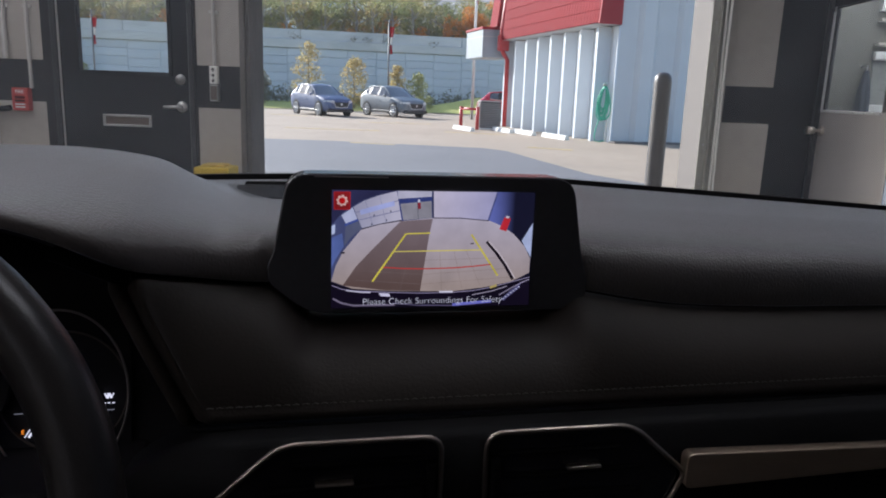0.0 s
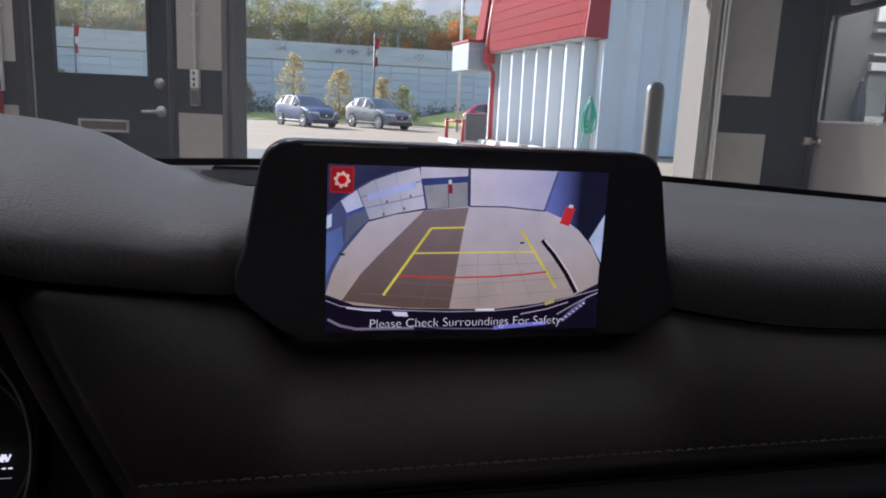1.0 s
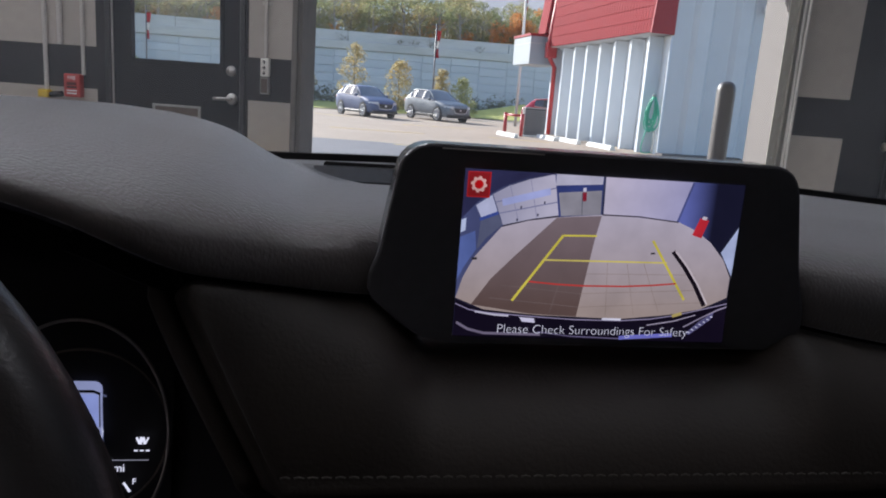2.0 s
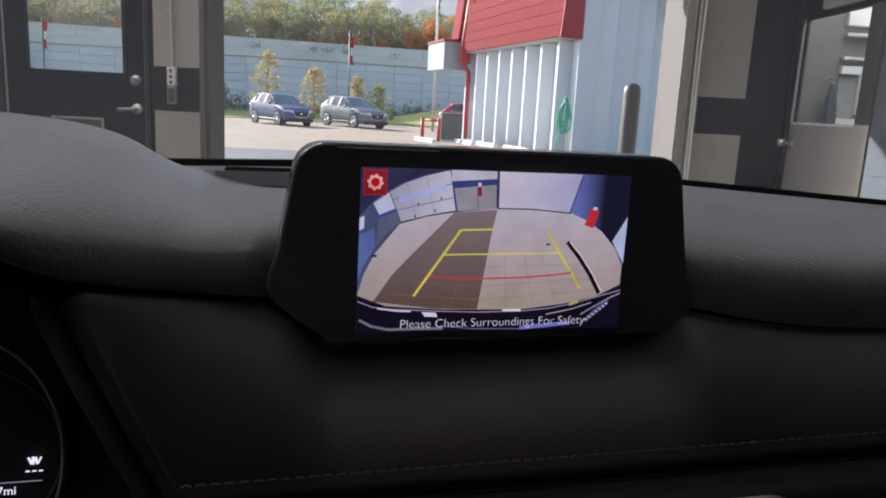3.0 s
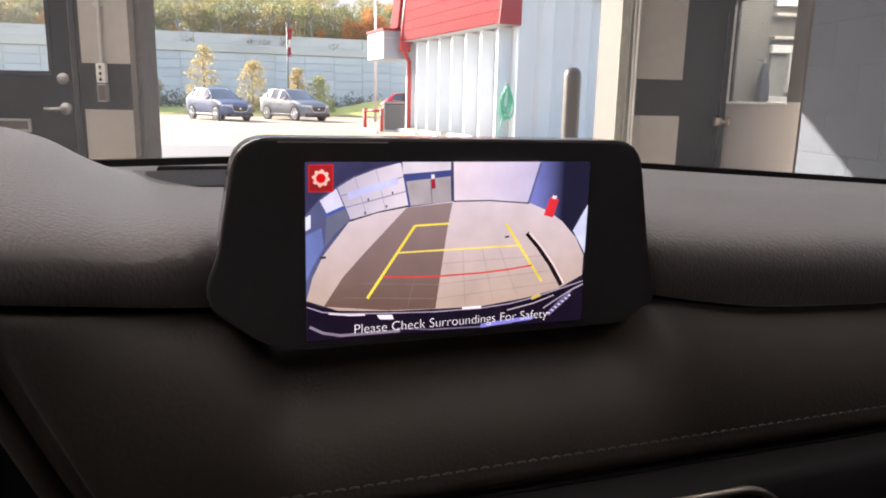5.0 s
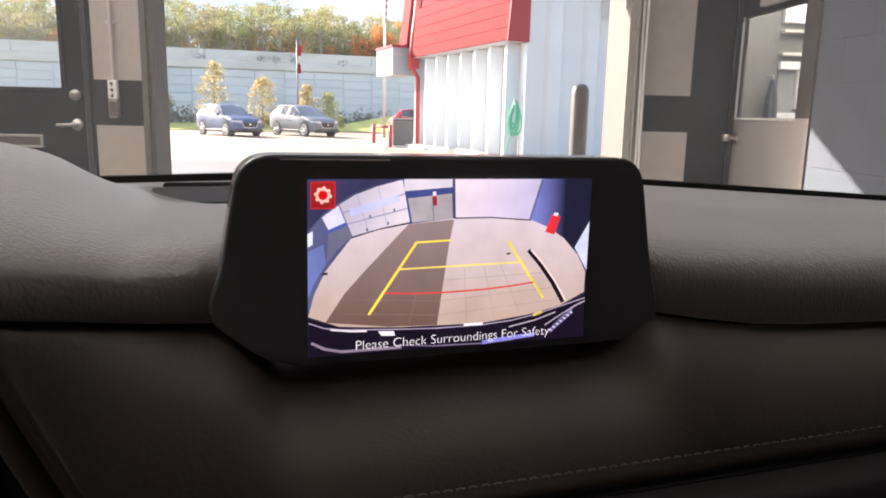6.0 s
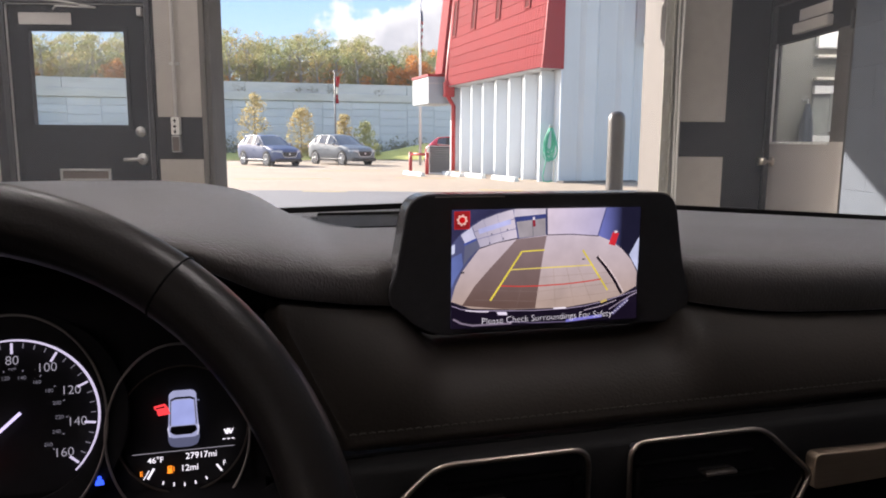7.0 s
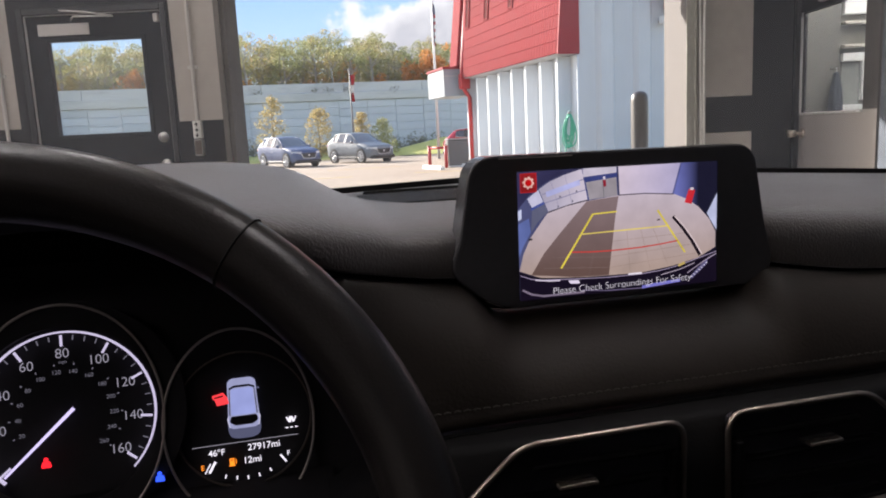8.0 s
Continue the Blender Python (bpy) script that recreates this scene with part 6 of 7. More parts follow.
def build_woods():
    """Autumn trees behind the road above the wall."""
    rng = random.Random(11)
    noise = np.random.default_rng(3)
    trunks = bmesh.new()
    clumps = []
    for dy, hmul, step in ((11.6, 0.66, 1.3), (13, 0.62, 1.7), (16.5, 0.82, 1.9), (21, 0.95, 2.1), (26, 1.04, 2.1), (31, 1.10, 2.1)):
        x = -62.0
        while x < 22:
            x += step * rng.uniform(0.6, 1.4)
            h = rng.uniform(6.8, 8.4) * hmul * (0.86 if x > 2 else 1.0) * (0.9 if x < -20 else 1.0)
            p = FAR @ Vector((x, dy + rng.uniform(-1.8, 1.8), 0))
            z0, lean, wide = 4.0, rng.uniform(-0.6, 0.6), rng.uniform(0.9, 1.7)
            tube(trunks, [(p.x, p.y, z0), (p.x + lean * 0.4, p.y, z0 + h * 0.45), (p.x + lean, p.y, z0 + h * 0.92)], 0.1, 5, radii=[0.15, 0.10, 0.03])
            for k in range(7):
                a = rng.uniform(0, 6.3)
                zb = z0 + h * rng.uniform(0.3, 0.8)
                tip = Vector((p.x + lean * 0.6 + wide * math.cos(a), p.y + wide * math.sin(a), zb + h * rng.uniform(0.12, 0.24)))
                tube(trunks, [(p.x + lean * 0.5, p.y, zb), tip], 0.04, 4, radii=[0.055, 0.012])
                clumps.append((tip, rng.uniform(0.5, 0.9), rng.uniform(0.35, 0.6), 90 if dy > 12 else 26, 0.080))
            for k in range(rng.randint(15, 23) if dy > 12 else 5):
                f = rng.uniform(0.16, 1.0)
                env = wide * (1 - (f - 0.55) ** 2 * 2.4)
                a, rr = rng.uniform(0, 6.3), env * math.sqrt(rng.random())
                q = (p.x + lean * f + rr * math.cos(a), p.y + rr * math.sin(a), z0 + h * f)
                clumps.append((q, rng.uniform(0.4, 0.9), rng.uniform(0.25, 0.55), rng.randint(35, 80), 0.080))
    leaf_cloud("woods", noise, clumps, M["woods"], "belt of green, gold and orange autumn trees above the wall", "woods")
    solo("wood_trunks", trunks, M["pale_bark"], "grey trunks and bare limbs of the tree belt", "trunks", kind="stuff")
    clumps = []
    for x, dy, z, r in ((-7.5, 12.0, 5.8, 0.6), (-4.4, 11.5, 6.4, 0.8), (-4.2, 11.5, 7.4, 0.6), (-13.4, 11.5, 5.9, 0.9), (1.3, 11.5, 5.8, 1.3), (0.0, 11.5, 5.2, 0.9), (3.0, 11.5, 6.6, 1.4), (4.4, 12.0, 8.2, 1.4), (-22.2, 11.0, 6.0, 1.1), (-21.8, 11.0, 6.9, 0.8), (-28.5, 12.0, 5.6, 0.9), (3.4, 11.5, 7.8, 1.1), (2.2, 11.2, 7.0, 1.2), (5.6, 11.5, 7.2, 1.4), (-1.4, 11.2, 6.0, 0.8), (-16.8, 11.2, 5.8, 0.7), (-23.0, 11.0, 5.4, 0.8)):
        p = FAR @ Vector((x, dy, z))
        for _ in range(12):
            clumps.append((p + Vector((rng.uniform(-r, r), rng.uniform(-r, r), rng.uniform(-r, r) * 0.8)), 0.5, 0.45, 60, 0.09))
    leaf_cloud("orange_thicket", noise, clumps, M["leaf_orange"], "bright orange autumn shrubs among the trees", "shrubs")


build_woods()


# ---- the red-roofed building ----
BLD = Matrix.Translation((4.02, 21.3, 0)) @ pose(0, 0, 0, 0, 0, 17)


def build_building():
    b = thing("shop_building", "pale ribbed-metal building with a red shingled mansard", "building", BLD)
    LEN, H = 9.2, 9.0
    bm = bmesh.new()
    box(bm, (0.0, 0.0, 0.0), (14, LEN, 3.32))
    part("wall", bm, M["siding"], b, "pale blue-white metal wall")
    bm = bmesh.new()
    box(bm, (0.02, 0.004, 3.32), (14, LEN, H))
    part("upper_wall", bm, M["siding"], b)
    rib = bmesh.new()
    prism(rib, [(0.0, 0.0), (-0.40, 0.06), (-0.40, 0.20), (0.0, 0.30)], 3.30, "z", 0.0)
    rib_me = mesh_of(rib, "rib", M["rib"])
    for i in range(8):
        ob = new("rib", rib_me)
        ob.parent = b
        ob.matrix_basis = Matrix.Translation((0, 0.52 + i * 1.17, 0.0))
    bm = bmesh.new()
    prism(bm, [(0.0, -0.02), (-0.06, -0.02), (-0.06, 0.26), (0.0, 0.32)], 3.30, "z", 0.0)
    part("corner_trim", bm, M["rib"], b, "white corner trim")
    # broad flutes on the end wall
    for i in range(9):
        x = 0.55 + i * 1.25
        bm = bmesh.new()
        prism(bm, [(x, 0.0), (x + 0.12, -0.13), (x + 0.50, -0.13), (x + 0.65, 0.0)], H, "z", 0.0)
        part("flute", bm, M["siding"], b)
    # mansard courses, each a slab proud of the one above
    Z0, OUT, LEANS = 3.36, -0.68, 0.075
    for i in range(16):
        z = Z0 + i * 0.36
        x0 = OUT + LEANS * (z - Z0)
        bm = bmesh.new()
        prism(bm, [(x0 - 0.008, z + 0.014), (x0 + LEANS * 0.36 - 0.004, z + 0.36), (x0 + LEANS * 0.36 + 0.05, z + 0.36), (x0 + 0.05, z), (x0 + 0.012, z)], LEN - 0.7, "y", 0.0)
        part("shingle_course", bm, M["red_tile"], b)
        # folded seams, closer where the camera is nearer
        if i < 10:
            bm = bmesh.new()
            y = 0.10
            while y < LEN - 0.8:
                prism(bm, [(x0 - 0.015, z + 0.015), (x0 + LEANS * 0.34 - 0.011, z + 0.355), (x0 + LEANS * 0.34 + 0.01, z + 0.355), (x0 + 0.01, z + 0.015)], 0.026, "y", y)
                y += 0.20
            ob = part("seams", bm, M["red_seam"], b)
            ob["kind"] = "stuff"
    bm = bmesh.new()
    prism(bm, [(OUT - 0.02, Z0 - 0.03), (OUT + LEANS * (H - Z0), H), (0.01, H), (0.01, Z0 - 0.03)], 0.05, "y", -0.052)
    part("end_flashing", bm, M["red_flat"], b, "flat red end panel")
    bm = bmesh.new()
    box(bm, (OUT + 0.04, 0.0, Z0 - 0.012), (0.0, LEN - 0.7, Z0 - 0.002))
    part("soffit", bm, M["siding"], b, "pale soffit")
    # slot windows in the mansard
    for y in (1.34, 3.69, 5.96, 8.05):
        z0, z1 = (5.22, 6.6)
        xo = OUT + LEANS * (z0 - Z0)
        bm = bmesh.new()
        for q0, q1, w0, w1 in ((y - 0.21, y - 0.17, z0, z1), (y + 0.17, y + 0.21, z0, z1), (y - 0.17, y + 0.17, z0, z0 + 0.04), (y - 0.17, y + 0.17, z1 - 0.04, z1)):
            prism(bm, [(xo - 0.05 + LEANS * (w0 - z0), w0), (xo + 0.10, w0), (xo + 0.10, w1), (xo - 0.05 + LEANS * (w1 - z0), w1)], q1 - q0, "y", q0)
        win = part("window", bm, M["red_tile"], b, "narrow slot window with red frame")
        bm = bmesh.new()
        prism(bm, [(xo - 0.026, z0 + 0.04), (xo + 0.08, z0 + 0.04), (xo + 0.08, z1 - 0.04), (xo - 0.026 + LEANS * (z1 - z0), z1 - 0.04)], 0.34, "y", y - 0.17)
        part("pane", bm, M["red_dark"], win)
    # downpipe and corner trim at the far end
    bm = bmesh.new()
    tube(bm, [(OUT + 0.35, LEN - 0.62, 6.8), (OUT - 0.02, LEN - 0.62, 3.3), (OUT + 0.1, LEN - 0.62, 2.9), (-0.38, LEN - 0.62, 2.6), (-0.38, LEN - 0.62, 0.0)], 0.09, 8)
    part("downpipe", bm, M["red_pipe"], b, "red downpipe", True)
    bm = bmesh.new()
    box(bm, (OUT - 0.10, LEN - 0.72, 2.95), (OUT + 0.32, LEN - 0.45, 3.55), 0.03)
    part("downpipe_head", bm, M["red_pipe"], b)
    # far gable of the mansard beyond the pipe
    bm = bmesh.new()
    prism(bm, [(OUT - 0.12, 3.9), (OUT + 0.46, H), (0.9, H), (0.9, 3.9)], 0.9, "y", LEN - 0.35)
    part("far_mansard", bm, M["red_tile"], b, "red shingled corner beyond the pipe")
    bm = bmesh.new()
    box(bm, (0.9, LEN, 0.0), (10, LEN + 3.0, H - 0.3))
    part("far_wall", bm, M["siding"], b)
    # canopy with white fascia
    bm = bmesh.new()
    box(bm, (-1.28, LEN - 0.1, 2.70), (-0.02, LEN + 2.2, 3.78), 0.01)
    can = part("canopy", bm, M["canopy"], b, "white boxed canopy fascia")
    bm = bmesh.new()
    box(bm, (-1.32, LEN - 0.14, 3.781), (0.0, LEN + 2.24, 3.88), 0.01)
    part("canopy_cap", bm, M["red_flat"], can, "red cap")
    for z in (3.5,):
        bm = bmesh.new()
        box(bm, (-1.288, LEN - 0.108, z), (-0.02, LEN + 2.2, z + 0.02))
        part("canopy_joint", bm, M["conduit"], can)
    # wall lamp and second red corner far to the right
    bm = bmesh.new()
    box(bm, (2.62, -0.4, 4.15), (2.9, -0.08, 4.35), 0.03)
    part("wall_lamp", bm, M["white_paint"], b)
    bm = bmesh.new()
    box(bm, (2.78, -0.9, 4.55), (6.0, -0.1, 8.0), 0.02)
    part("red_return", bm, M["red_flat"], b, "red return of the mansard")
    bm = bmesh.new()
    box(bm, (-0.1, -0.42, 0.0), (2.4, -0.02, 0.05), 0.01)
    part("footing", bm, M["jamb"], b, "concrete footing strip")
    return b


build_building()


def build_hose():
    rng = random.Random(5)
    h = thing("garden_hose", "green garden hose coiled on a hook at the building corner", "hose", BLD @ pose(-0.30, 0.06, 0.0, 0, 0, -27))
    # long hanging loops, pinched at the hook and slack below
    for k in range(13):
        bm = bmesh.new()
        low, wide, lean = rng.uniform(0.58, 0.98), rng.uniform(0.07, 0.20), rng.uniform(-0.09, 0.06)
        if k < 5:
            low, wide, lean = 0.62 + 0.06 * k, 0.10 + 0.02 * k, -0.05
        pts = []
        for i in range(30):
            a = i / 30 * 2 * math.pi
            t = (1 + math.cos(a)) / 2
            half = wide * math.sin(a) * (1.25 - 0.75 * t)
            pts.append((half + lean * (1 - t), 0.05 - 0.012 * k, low + (1.70 - 0.012 * k - low) * t))
        tube(bm, pts, 0.016, 7, closed=True)
        part("loop", bm, M["hose"], h, "", True)
    bm = bmesh.new()
    tube(bm, [(-0.10, -0.10, 0.72), (-0.17, -0.12, 0.45), (-0.21, -0.12, 0.18), (-0.18, -0.12, 0.04), (-0.06, -0.11, 0.025), (0.08, -0.10, 0.06)], 0.017, 7)
    part("loose_end", bm, M["hose"], h, "", True)
    bm = bmesh.new()
    box(bm, (-0.07, -0.10, 1.62), (0.07, 0.10, 1.68), 0.02)
    box(bm, (-0.03, 0.04, 1.56), (0.03, 0.16, 1.72), 0.01)
    part("hook", bm, M["steel"], h)
    bm = bmesh.new()
    tube(bm, [(0.12, 0.04, 0.02), (0.12, 0.04, 0.62), (0.06, -0.02, 0.66)], 0.022, 8)
    bmesh.ops.create_cone(bm, cap_ends=True, segments=12, radius1=0.05, radius2=0.05, depth=0.03, matrix=pose(0.10, 0.02, 0.70))
    part("tap", bm, M["steel"], h, "outdoor tap")


build_hose()


def build_stops():
    b = bmesh.new()
    prism(b, [(-0.09, 0.0), (0.09, 0.0), (0.055, 0.13), (-0.055, 0.13)], 1.7, "y", -0.85, 0.015)
    me = mesh_of(b, "parking_stop", M["stop"])
    for x, y, r in ((0.95, 25.2, 19), (1.62, 24.2, 20), (2.48, 22.4, 19), (-0.42, 25.4, 23)):
        ob = new("parking_stop", me)
        ob.matrix_basis = pose(x, y, 0.0, 0, 0, r)
        tagged(ob, "white concrete parking stop lying before the ribbed wall", "parking stop", "parking stops")


build_stops()


def build_condenser():
    c = thing("condenser_unit", "grey louvred air conditioning condenser beside the building", "condenser", pose(0.47, 26.55, 0, 0, 0, 8))
    bm = bmesh.new()
    box(bm, (-0.36, -0.34, 0.06), (0.36, 0.34, 0.98), 0.02)
    part("cabinet", bm, M["tyre"], c, "dark inner case")
    for k in range(14):
        bm = bmesh.new()
        box(bm, (-0.39, -0.37, 0.10 + k * 0.062), (0.39, 0.37, 0.128 + k * 0.062), 0.004)
        part("louvre", bm, M["condenser"], c)
    bm = bmesh.new()
    box(bm, (-0.38, -0.36, 0.98), (0.38, 0.36, 1.03), 0.015)
    part("lid", bm, M["condenser"], c)
    bm = bmesh.new()
    box(bm, (-0.42, -0.40, 0.0), (0.42, 0.40, 0.06), 0.01)
    part("pad", bm, M["stop"], c)
    r = thing("guard_rail", "red painted steel guard rail round the condenser", "guard rail", pose(-0.22, 26.2, 0, 0, 0, 0))
    for x, y in ((-0.32, 0.35), (0.28, -0.25)):
        bm = bmesh.new()
        tube(bm, [(x, y, 0), (x, y, 0.80)], 0.065, 10)
        part("post", bm, M["red_pipe"], r, "", True)
    bm = bmesh.new()
    tube(bm, [(-0.32, 0.35, 0.72), (0.28, -0.25, 0.72)], 0.05, 10)
    part("rail", bm, M["red_pipe"], r, "", True)


build_condenser()


def build_bollard():
    rr = 0.068
    prof = [(rr, 0.0), (rr, 1.41), (rr * 0.97, 1.44), (rr * 0.85, 1.465), (rr * 0.6, 1.482), (rr * 0.3, 1.49), (0.0005, 1.492)]
    bm = bmesh.new()
    sheet(bm, [[(r * math.cos(k / 28 * 2 * math.pi), r * math.sin(k / 28 * 2 * math.pi), z) for k in range(29)] for r, z in prof])
    bmesh.ops.remove_doubles(bm, verts=bm.verts, dist=0.0005)
    bmesh.ops.recalc_face_normals(bm, faces=bm.faces)
    solo("bollard", bm, M["bollard"], "round-topped grey steel bollard outside the opening", "bollard", pose(1.462, 5.357, 0.0), smooth=True)


build_bollard()


def build_flags():
    def cloth(parent, z0, z1, cols, w=0.30, name="flag"):
        n = len(cols)
        for i, (f0, f1, mt) in enumerate(cols):
            bm = bmesh.new()
            rows = []
            for j in range(7):
                z = z0 + (z1 - z0) * (f0 + (f1 - f0) * j / 6)
                rows.append([(0.03 + w * k / 8 * (0.8 + 0.2 * math.sin(z * 3)), 0.06 * math.sin(k * 1.4 + z * 2.0), z) for k in range(9)])
            sheet(bm, rows)
            bmesh.ops.solidify(bm, geom=bm.faces[:], thickness=0.006)
            part("cloth", bm, mt, parent, "", True)
    for x, y, zt, lab in ((-4.87, 40.0, 4.95, "flag pole with a hanging red and white flag"), (-21.2, 40.0, 5.0, "flag pole with a red and white flag beyond the door")):
        f = thing("flag_pole", lab, "flag pole", pose(x, y, 0), "lot flag poles")
        bm = bmesh.new()
        tube(bm, [(0, 0, 0), (0, 0, zt)], 0.045, 8)
        part("pole", bm, M["pole"], f, "dark thin pole", True)
        bm = bmesh.new()
        tube(bm, [(-0.35, 0, zt - 0.05), (0.3, 0, zt - 0.02)], 0.02, 6)
        part("arm", bm, M["pole"], f)
        cloth(f, 3.17, 4.6, [(0.0, 0.33, M["flag_red"]), (0.33, 0.62, M["flag_white"]), (0.62, 1.0, M["flag_red"])], 0.24)
    f = thing("flag_pole", "tall white flag pole with a hanging striped flag", "flag pole", pose(-0.22, 36.0, 0), "lot flag poles")
    bm = bmesh.new()
    tube(bm, [(0, 0, 0), (0, 0, 5.0), (0, 0, 10.5)], 0.06, 8, radii=[0.07, 0.06, 0.04])
    part("pole", bm, M["pole_white"], f, "white pole", True)
    cols = []
    for k in range(9):
        cols.append((k / 12, (k + 1) / 12, M["flag_red"] if k % 2 == 0 else M["flag_white"]))
    cols.append((0.75, 1.0, M["flag_blue"]))
    cloth(f, 5.45, 7.4, cols, 0.11)


build_flags()


# ---- parked cars ----
# stations from nose to tail: ahead, half-width, sill, belt, top, half-width of the top
CAR_STATIONS = [(2.3, 0.52, 0.38, 0.64, 0.68, 0.36), (2.24, 0.72, 0.31, 0.74, 0.795, 0.52), (2.08, 0.84, 0.27, 0.83, 0.89, 0.62), (1.8, 0.895, 0.25, 0.9, 0.965, 0.68), (1.4, 0.915, 0.25, 0.985, 1.04, 0.72), (1.0, 0.92, 0.25, 1.03, 1.09, 0.74), (0.55, 0.92, 0.24, 1.085, 1.33, 0.68), (0.1, 0.92, 0.24, 1.105, 1.565, 0.63), (-0.24, 0.92, 0.24, 1.115, 1.63, 0.615), (-0.36, 0.92, 0.24, 1.12, 1.635, 0.61), (-1.12, 0.92, 0.25, 1.155, 1.63, 0.6), (-1.26, 0.92, 0.26, 1.165, 1.62, 0.595), (-1.66, 0.91, 0.28, 1.215, 1.555, 0.575), (-1.82, 0.9, 0.3, 1.225, 1.505, 0.56), (-2.16, 0.86, 0.38, 1.1, 1.15, 0.62), (-2.26, 0.76, 0.42, 0.96, 1.0, 0.56)]


def car_ring(x, w, zs, zb, zt, wt):
    """Half of a section, from the sill up to the middle of the top."""
    cabin = zt - zb > 0.12
    return [(x, w * 0.90, zs), (x, w * 0.985, zs + 0.10), (x, w, zs + 0.5 * (zb - zs)), (x, w * 0.985, zb - 0.12), (x, w * 0.945, zb), (x, wt + (0.02 if cabin else 0.06), zt - (0.05 if cabin else 0.02)), (x, wt * 0.88, zt - 0.008), (x, wt * 0.5, zt + 0.012), (x, 0.0, zt + 0.018)]


def build_car(name_label, paint, m):
    c = thing("parked_car", name_label, "car", m, "parked cars")
    rows = []
    for st in CAR_STATIONS:
        half = car_ring(*st)
        rows.append([(p[0], -p[1], p[2]) for p in half] + [half[k] for k in range(len(half) - 2, -1, -1)])
    n = len(rows[0])
    bins = {"body": bmesh.new(), "side": bmesh.new(), "screen": bmesh.new(), "post": bmesh.new()}
    for i in range(len(rows) - 1):
        x0, x1 = CAR_STATIONS[i][0], CAR_STATIONS[i + 1][0]
        for k in range(n - 1):
            col = min(k, n - 2 - k)            # 4 is the band between belt and roof, 5 and up the top
            key = "body"
            if col == 4 and 0.60 >= x0 and x1 >= -1.70:
                key = "post" if (x0, x1) in ((-0.24, -0.36), (-1.12, -1.26)) else "side"
            elif col == 4 and x0 == 1.00:
                key = "side"
            elif col >= 5 and (x0 in (1.00, 0.55) or x0 == -1.82):
                key = "screen"
            bm = bins[key]
            bm.faces.new([bm.verts.new(p) for p in (rows[i][k], rows[i][k + 1], rows[i + 1][k + 1], rows[i + 1][k])])
    bm = bins["body"]
    bm.faces.new([bm.verts.new(p) for p in rows[0]])
    bm.faces.new([bm.verts.new(p) for p in rows[-1]][::-1])
    for i in range(len(rows) - 1):
        bm.faces.new([bm.verts.new(p) for p in (rows[i][0], rows[i + 1][0], rows[i + 1][-1], rows[i][-1])])
    for key, nm, mt, lab in (("body", "body", paint, ""), ("side", "side_windows", M["car_side_glass"], "dark side windows"), ("screen", "windscreen", M["car_glass"], "dark windscreen"), ("post", "door_posts", M["car_black"], "black window posts")):
        bm = bins[key]
        bmesh.ops.remove_doubles(bm, verts=bm.verts, dist=0.001)
        bm.normal_update()
        for f in bm.faces:
            mid = f.calc_center_median()
            if f.normal.dot(mid - Vector((mid.x * 0.6, 0, 0.75))) < 0:
                f.normal_flip()
        part(nm, bm, mt, c, lab, key in ("body", "screen"))
    for s in (-1, 1):
        bm = bmesh.new()
        tube(bm, [(1.02, s * 0.80, 1.05), (0.55, s * 0.70, 1.295), (0.10, s * 0.645, 1.535), (-0.3, s * 0.63, 1.595), (-1.2, s * 0.615, 1.595), (-1.70, s * 0.585, 1.545)], 0.032, 6)
        part("roof_rail", bm, paint, c, "", True)
        bm = bmesh.new()
        tube(bm, [(0.95, s * 0.882, 1.035), (-0.3, s * 0.880, 1.12), (-1.2, s * 0.88, 1.165), (-1.66, s * 0.87, 1.215)], 0.010, 5)
        part("belt_trim", bm, M["chrome"], c, "bright belt strip")
        bm = bmesh.new()
        box(bm, (-0.98, s * 0.885 - 0.05, 0.22), (0.98, s * 0.885 + 0.05, 0.36), 0.03)
        part("sill", bm, M["car_black"], c)
        bm = bmesh.new()
        box(bm, (0.56, s * 1.0 - 0.09, 1.05), (0.72, s * 1.0 + 0.06, 1.19), 0.03, seg=2)
        part("mirror", bm, paint, c)
        bm = bmesh.new()
        prism(bm, round_poly([(1.93, s * 0.895), (2.25, s * 0.70), (2.325, s * 0.44), (2.20, s * 0.55), (1.96, s * 0.78)], 0.02, 3), 0.09, "z", 0.735, 0.01)
        part("headlight", bm, M["headlight"], c, "clear headlight")
        bm = bmesh.new()
        box(bm, (-2.24, s * 0.70 - 0.16, 0.92), (-2.08, s * 0.70 + 0.16, 1.02), 0.03)
        part("tail_light", bm, M["red_box"], c, "red tail light")
        for x in (-0.32, 0.98, -1.22):
            bm = bmesh.new()
            tube(bm, [(x, s * 0.921, 0.36), (x, s * 0.924, 0.65), (x - 0.01, s * 0.909, 0.88), (x - 0.01, s * 0.874, 1.0)], 0.006, 5)
            part("door_gap", bm, M["car_black"], c)
        for x in (0.0, -0.95):
            bm = bmesh.new()
            box(bm, (x - 0.24, s * 0.93 - 0.02, 0.845), (x - 0.06, s * 0.93 + 0.015, 0.87), 0.008)
            part("door_handle", bm, paint, c)
    bm = bmesh.new()
    prism(bm, round_poly([(-0.47, 0.735), (0.47, 0.735), (0.36, 0.47), (-0.36, 0.47)], 0.05, 4), 0.05, "x", 2.275, 0.008)
    grille = part("grille", bm, M["car_black"], c, "dark grille")
    bm = bmesh.new()
    tube(bm, [(2.26, -0.66, 0.745), (2.33, -0.47, 0.70), (2.335, -0.37, 0.49), (2.335, 0.0, 0.465), (2.335, 0.37, 0.49), (2.33, 0.47, 0.70), (2.26, 0.66, 0.745)], 0.018, 6)
    part("grille_trim", bm, M["rim"], grille, "chrome grille edge")
    bm = bmesh.new()
